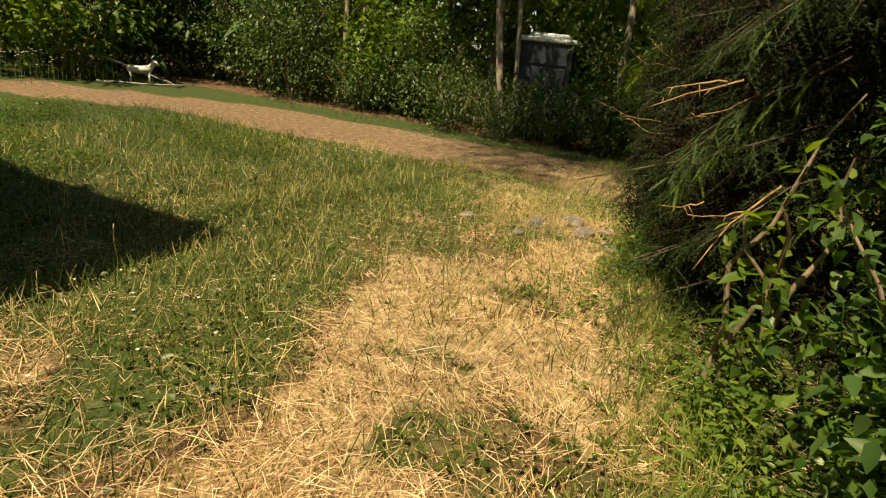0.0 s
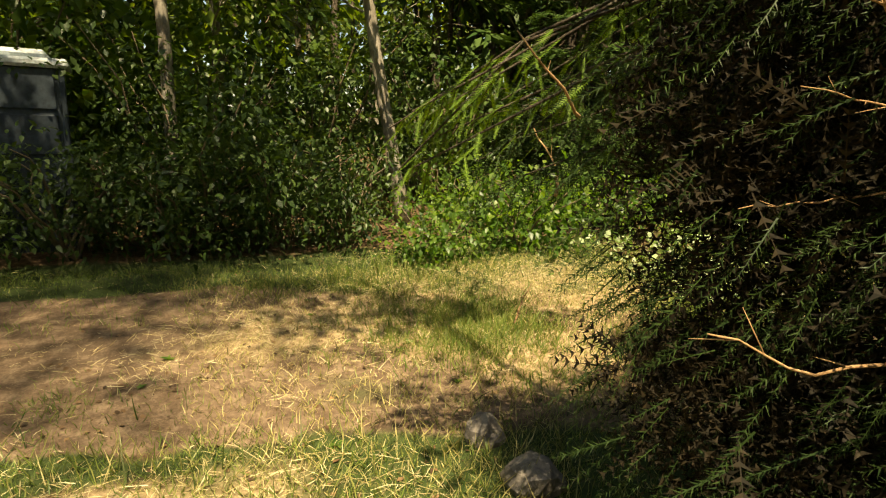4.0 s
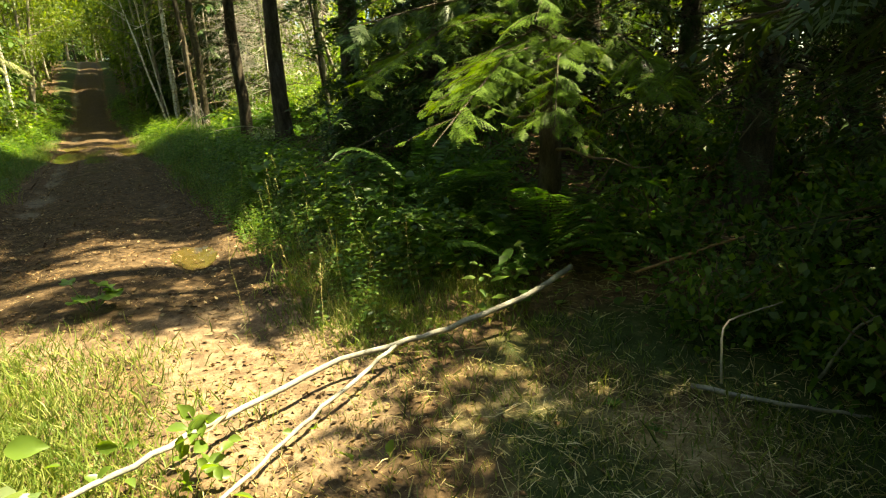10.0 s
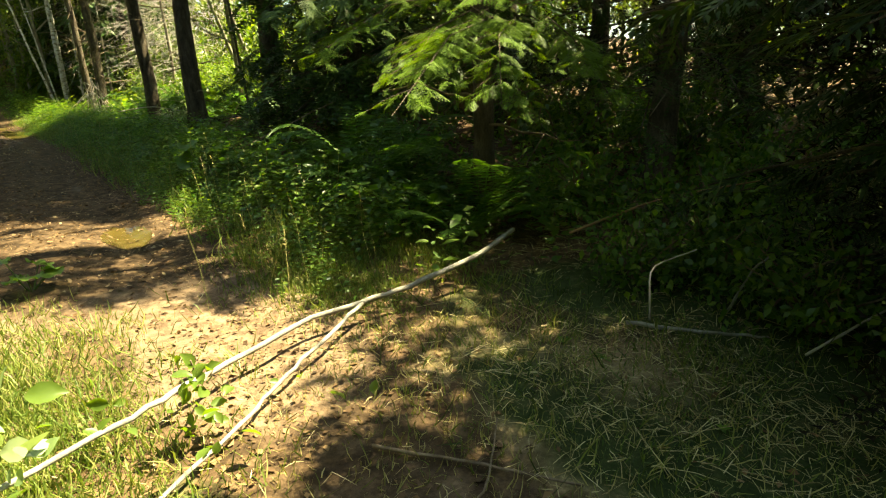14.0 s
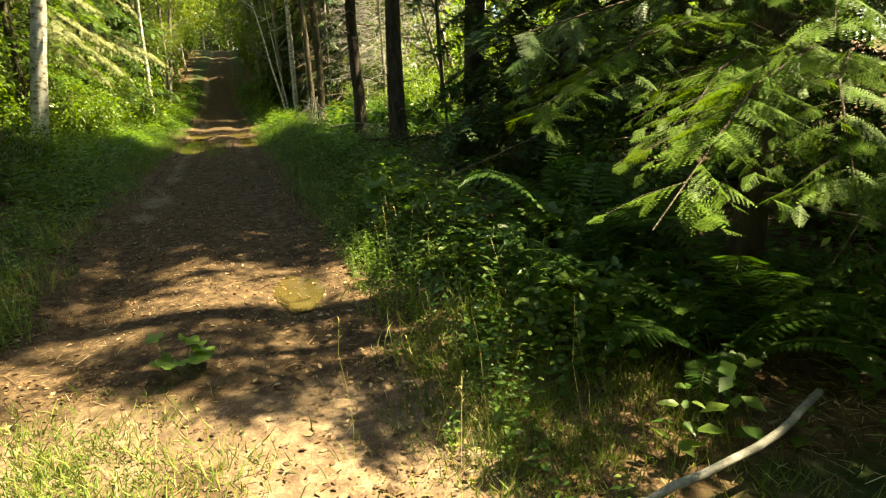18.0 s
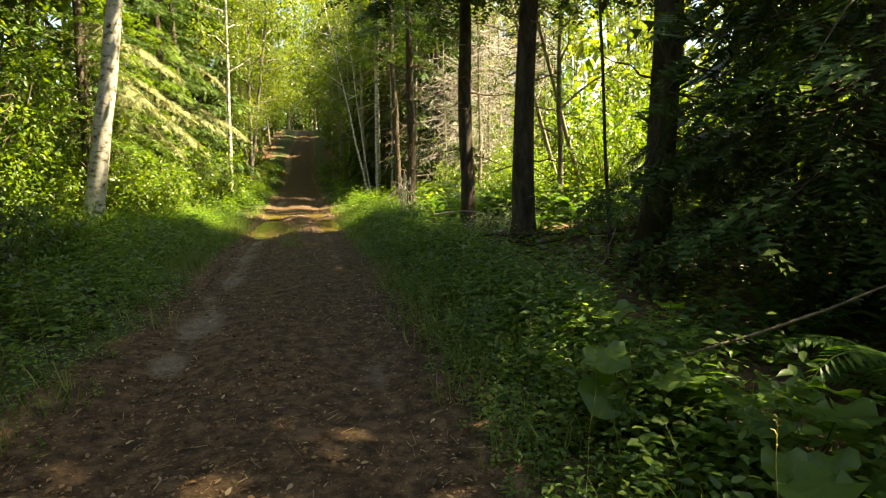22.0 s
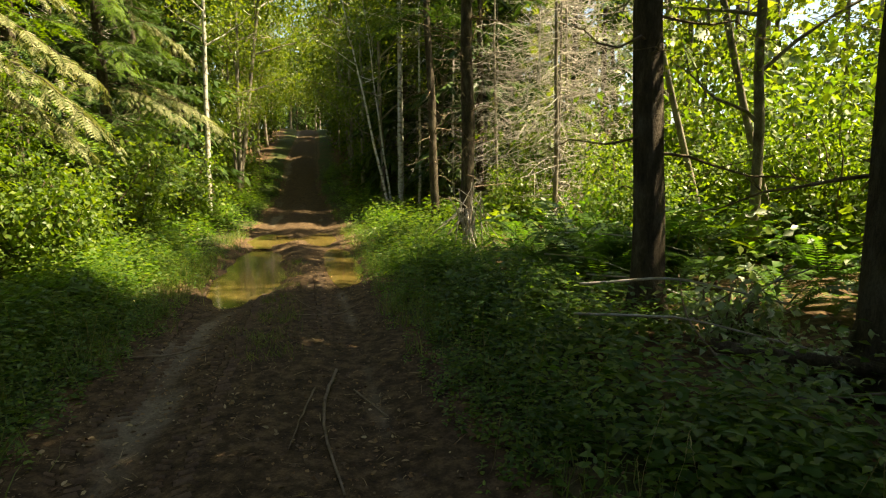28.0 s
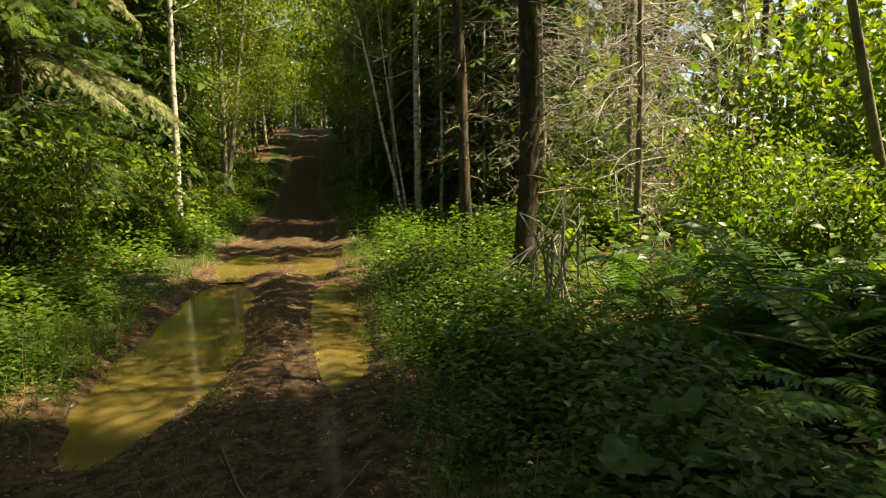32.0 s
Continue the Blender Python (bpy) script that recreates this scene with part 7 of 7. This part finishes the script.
# bramble canes and dead stalks in the shade
for _k, (_p, _r, _m) in enumerate([([(2.9, 4.2, 0.25), (3.7, 4.0, 0.42), (5.2, 3.4, 0.5)], 0.010, M_RED_TWIG), ([(3.1, 3.45, 0.3), (3.3, 3.4, 0.6), (3.5, 3.45, 0.78)], 0.007, M_STEM), ([(2.45, 3.3, 0.02), (2.5, 3.35, 0.3), (2.9, 3.3, 0.33)], 0.006, M_GREY_TWIG),
                                   ([(2.3, 3.35, 0.03), (2.5, 3.0, 0.05), (2.7, 2.8, 0.03)], 0.012, M_PEELED), ([(2.8, 2.9, 0.05), (3.1, 2.75, 0.35), (3.4, 2.5, 0.4)], 0.008, M_TWIG),
                                   ([(2.6, 2.6, 0.05), (2.9, 2.4, 0.25), (3.4, 2.3, 0.3)], 0.007, M_GREY_TWIG), ([(2.9, 3.1, 0.02), (2.95, 3.0, 0.3), (2.9, 2.9, 0.4)], 0.008, M_PEELED)]):
    stick("cane", _p, _r, _r * 0.5, _m, "bare cane arching out of the shaded brambles", "cane", seed=570 + _k, group="bare canes")


def broken_sapling(x, y, seed):
    g = rng(seed)
    ob = new("broken_sapling")
    ob.matrix_basis = Matrix.Translation(at_ground(x, y))
    tagged(ob, "tangle of pale broken bent stems in the verge", "sapling")
    for k in range(14):
        a, hgt = g.uniform(0, 6.28), g.uniform(0.9, 1.45)
        top = np.array([g.normal(0, 0.2), g.normal(0, 0.15), hgt])
        end = top + np.array([math.cos(a) * 0.6, math.sin(a) * 0.5, -g.uniform(0.3, 0.8)])
        bag = Bag()
        q = np.concatenate([bend((g.normal(0, 0.15), g.normal(0, 0.15), 0), top, 5, 0.02, g), bend(top, end, 5, 0.03, g)[1:]])
        tube(bag, q, np.linspace(0.015, 0.006, len(q)), 5)
        part("stem", bag, M_GREY_TWIG, ob)


broken_sapling(2.95, 21.8, 580)


def dead_conifer(x, y, seed, h=9.0):
    """A dead conifer: a pale pole set thick with fine bare twigs."""
    g = rng(seed)
    ob = new("dead_spruce")
    ob.matrix_basis = Matrix.Translation(at_ground(x, y))
    tagged(ob, "dead spruce with a thicket of fine pale bare twigs", "tree", "dead spruces")
    tb, _ = trunk_bag(h, 0.07, (0.01, 0.01), seed, 8, 1.2)
    part("trunk", tb, M_ALDER, ob, smooth=True)
    tw = Bag()
    for k in range(150):
        z, a, ln = g.uniform(0.5, h * 0.8), g.uniform(0, 6.28), g.uniform(0.6, 1.7)
        tip = np.array([math.cos(a) * ln, math.sin(a) * ln, z + g.uniform(-0.5, 0.25) * ln])
        q = bend((0, 0, z), tip, 4, 0.05, g)
        tube(tw, q, np.linspace(0.011, 0.004, 4), 3, cap=False)
        for s in range(6):
            b0 = q[g.integers(1, 4)]
            tube(tw, [b0, b0 + g.normal(0, 0.22, 3) + (tip - (0, 0, z)) * 0.2], [0.006, 0.003], 3, cap=False)
    tagged(part("brushwood", tw, M_GREY_TWIG, ob), kind="stuff")
    return ob


_d = dead_conifer(7.6, 28.5, 590)
_g = rng(591)
for _x, _y in [(6.2, 30.0), (8.8, 30.5), (5.6, 34.5), (7.2, 33.0), (9.6, 27.6), (6.6, 26.4), (10.6, 32.0), (5.2, 38.0), (7.0, 39.0), (3.9, 41.5), (-6.0, 30.0)]:
    copy_thing(_d, turned(_x, _y, _g.uniform(0.8, 1.15), _g))

# bare resinous twigs of the corner spruce
_off = corner_spruce.matrix_basis.translation


def spruce_twig(pts, r, seed):
    bag = Bag()
    g = rng(seed)
    q = np.array(pts) - np.array(_off)
    t = np.linspace(0, len(q) - 1, 9)
    r *= 0.55
    p = np.stack([np.interp(t, np.arange(len(q)), q[:, k]) for k in range(3)], -1) + g.normal(0, 0.004, (9, 3))
    tube(bag, p, np.linspace(r, r * 0.35, 9), 6)
    for k in range(4):
        b0 = p[g.integers(3, 8)]
        tube(bag, [b0, b0 + g.normal(0, 0.035, 3) + (p[-1] - p[0]) * 0.08], [r * 0.4, r * 0.15], 4)
    part("dead_twig", bag, M_RED_TWIG, corner_spruce, "bare orange-brown twig")


for _k, (_p, _r) in enumerate([
    ([(2.39, 0.33, 1.63), (2.44, 0.16, 1.69), (2.46, -0.08, 1.85)], 0.011),
    ([(1.7, -0.07, 1.61), (1.76, -0.2, 1.7), (1.77, -0.34, 1.82)], 0.01),
    ([(2.48, 0.43, 1.09), (2.39, 0.08, 1.07), (2.31, -0.17, 1.18)], 0.01),
    ([(2.31, 0.4, 1.46), (2.27, 0.18, 1.43), (2.25, -0.06, 1.42)], 0.006),
    ([(2.39, 0.33, 1.63), (2.37, 0.14, 1.65), (2.33, -0.02, 1.68)], 0.006),
    ([(2.38, 0.25, 1.68), (2.4, 0.19, 1.74), (2.41, 0.17, 1.8)], 0.006),
    ([(4.29, 0.72, 1.51), (4.25, 0.59, 1.41), (4.18, 0.39, 1.32)], 0.01),
    ([(4.32, 0.55, 1.56), (4.28, 0.37, 1.52), (4.23, 0.23, 1.48)], 0.013),
    ([(2.51, 0.25, 1.18), (2.66, -0.11, 1.2), (2.86, -0.36, 1.31)], 0.008),
    ([(4.64, 0.58, 0.92), (4.64, 0.51, 0.89), (4.63, 0.43, 0.86)], 0.009),
    ([(4.73, 0.9, 1.09), (4.81, 0.72, 0.86), (4.9, 0.6, 0.61)], 0.012),
    ([(4.62, 0.79, 0.91), (4.71, 0.66, 0.87), (4.8, 0.51, 0.87)], 0.009),
    ([(4.54, 0.62, 1.57), (4.54, 0.42, 1.49), (4.55, 0.19, 1.38)], 0.013),
    ([(1.29, 0.01, 0.83), (1.19, 0.11, 0.89), (1.1, 0.21, 0.92)], 0.008),
    ([(1.36, 0.12, 1.34), (1.14, 0.27, 1.42), (0.8, 0.36, 1.58)], 0.014),
]):
    spruce_twig(_p, _r, 600 + _k)


def house():
    """A plain unseen house behind the start of the walk, placed to shade a corner of the lawn."""
    ob = new("house")
    ob.matrix_basis = Matrix.Translation((10.45, -8.2, -0.1))
    tagged(ob, "unseen plain pale house with a low pitched roof, placed to shade the lawn", "house")
    me = box_bag(-3.0, -4.5, 0, 3.0, 4.5, 4.6, 0.02)
    me.materials.append(M_WHITE)
    part("wall", me, None, ob)
    bag = Bag()
    for sx in (1, -1):
        v = np.array([(0, -4.9, 6.0), (0, 4.9, 6.0), (sx * 3.4, 4.9, 4.5), (sx * 3.4, -4.9, 4.5), (0, -4.9, 6.12), (0, 4.9, 6.12), (sx * 3.4, 4.9, 4.62), (sx * 3.4, -4.9, 4.62)])
        bag.add(v, [(0, 1, 2, 3), (4, 5, 6, 7), (0, 1, 5, 4), (2, 3, 7, 6), (1, 2, 6, 5), (0, 3, 7, 4)])
    part("roof", bag, M_BARK, ob)


house()


def track_clods():
    """Clods, small stones and tyre lugs on the muddy track."""
    g = rng(700)
    clod = (np.array([(1, 0, 0), (-0.5, 0.87, 0), (-0.5, -0.87, 0), (0.1, 0.05, 0.7), (0.4, 0.55, 0.35)]), np.array([(0, 4, 3), (4, 1, 3), (1, 2, 3), (2, 0, 3)]))
    bag = Bag()
    p = sample(g, 5200, -1.6, 1.6, 5.5, 26, lambda x, y: step(1.3, 1.0, np.abs(x)) * (0.25 + 0.75 * step(0.5, 0.6, fbm(x, y, 2.5, 2))))
    scatter(bag, clod, np.column_stack([p, height(p[:, 0], p[:, 1]) - 0.004]), upright(len(p), g, 0.3), 0.006 + 0.022 * g.random(len(p)) ** 3)
    for x0, y0, y1 in ((-0.36, 15.0, 22.0), (-0.95, 14.0, 20.0), (0.45, 18.5, 22.5)):
        y = np.arange(y0, y1, 0.085)
        for sg in (1, -1):
            xx = x0 + sg * 0.07 + g.normal(0, 0.008, len(y))
            yy = y + (0.04 if sg > 0 else 0) + g.normal(0, 0.006, len(y))
            keep = g.random(len(y)) < 0.8
            d = np.column_stack([np.full(len(y), 1.0) * sg, np.full(len(y), 0.5), np.zeros(len(y))])
            m = frames(d)[keep]
            lug = (np.array([(-1, -0.3, 0), (1, -0.3, 0), (1, 0.3, 0), (-1, 0.3, 0), (-0.85, 0, 0.5), (0.85, 0, 0.5)]), np.array([(0, 1, 5, 4), (2, 3, 4, 5)]))
            q = np.column_stack([xx, yy, height(xx, yy) - 0.003])[keep]
            scatter(bag, lug, q, m, 0.05 * g.uniform(0.7, 1.15, len(q)))
    stuff("clods", bag, M_SOIL, "clods, pebbles and tyre lug prints in the muddy track", "soil")


M_SOIL = rough_material("wet_soil", [(0.3, (0.05, 0.032, 0.02)), (0.7, (0.15, 0.10, 0.062))], 6, 0.5, 0.01, gloss=0.75)
track_clods()
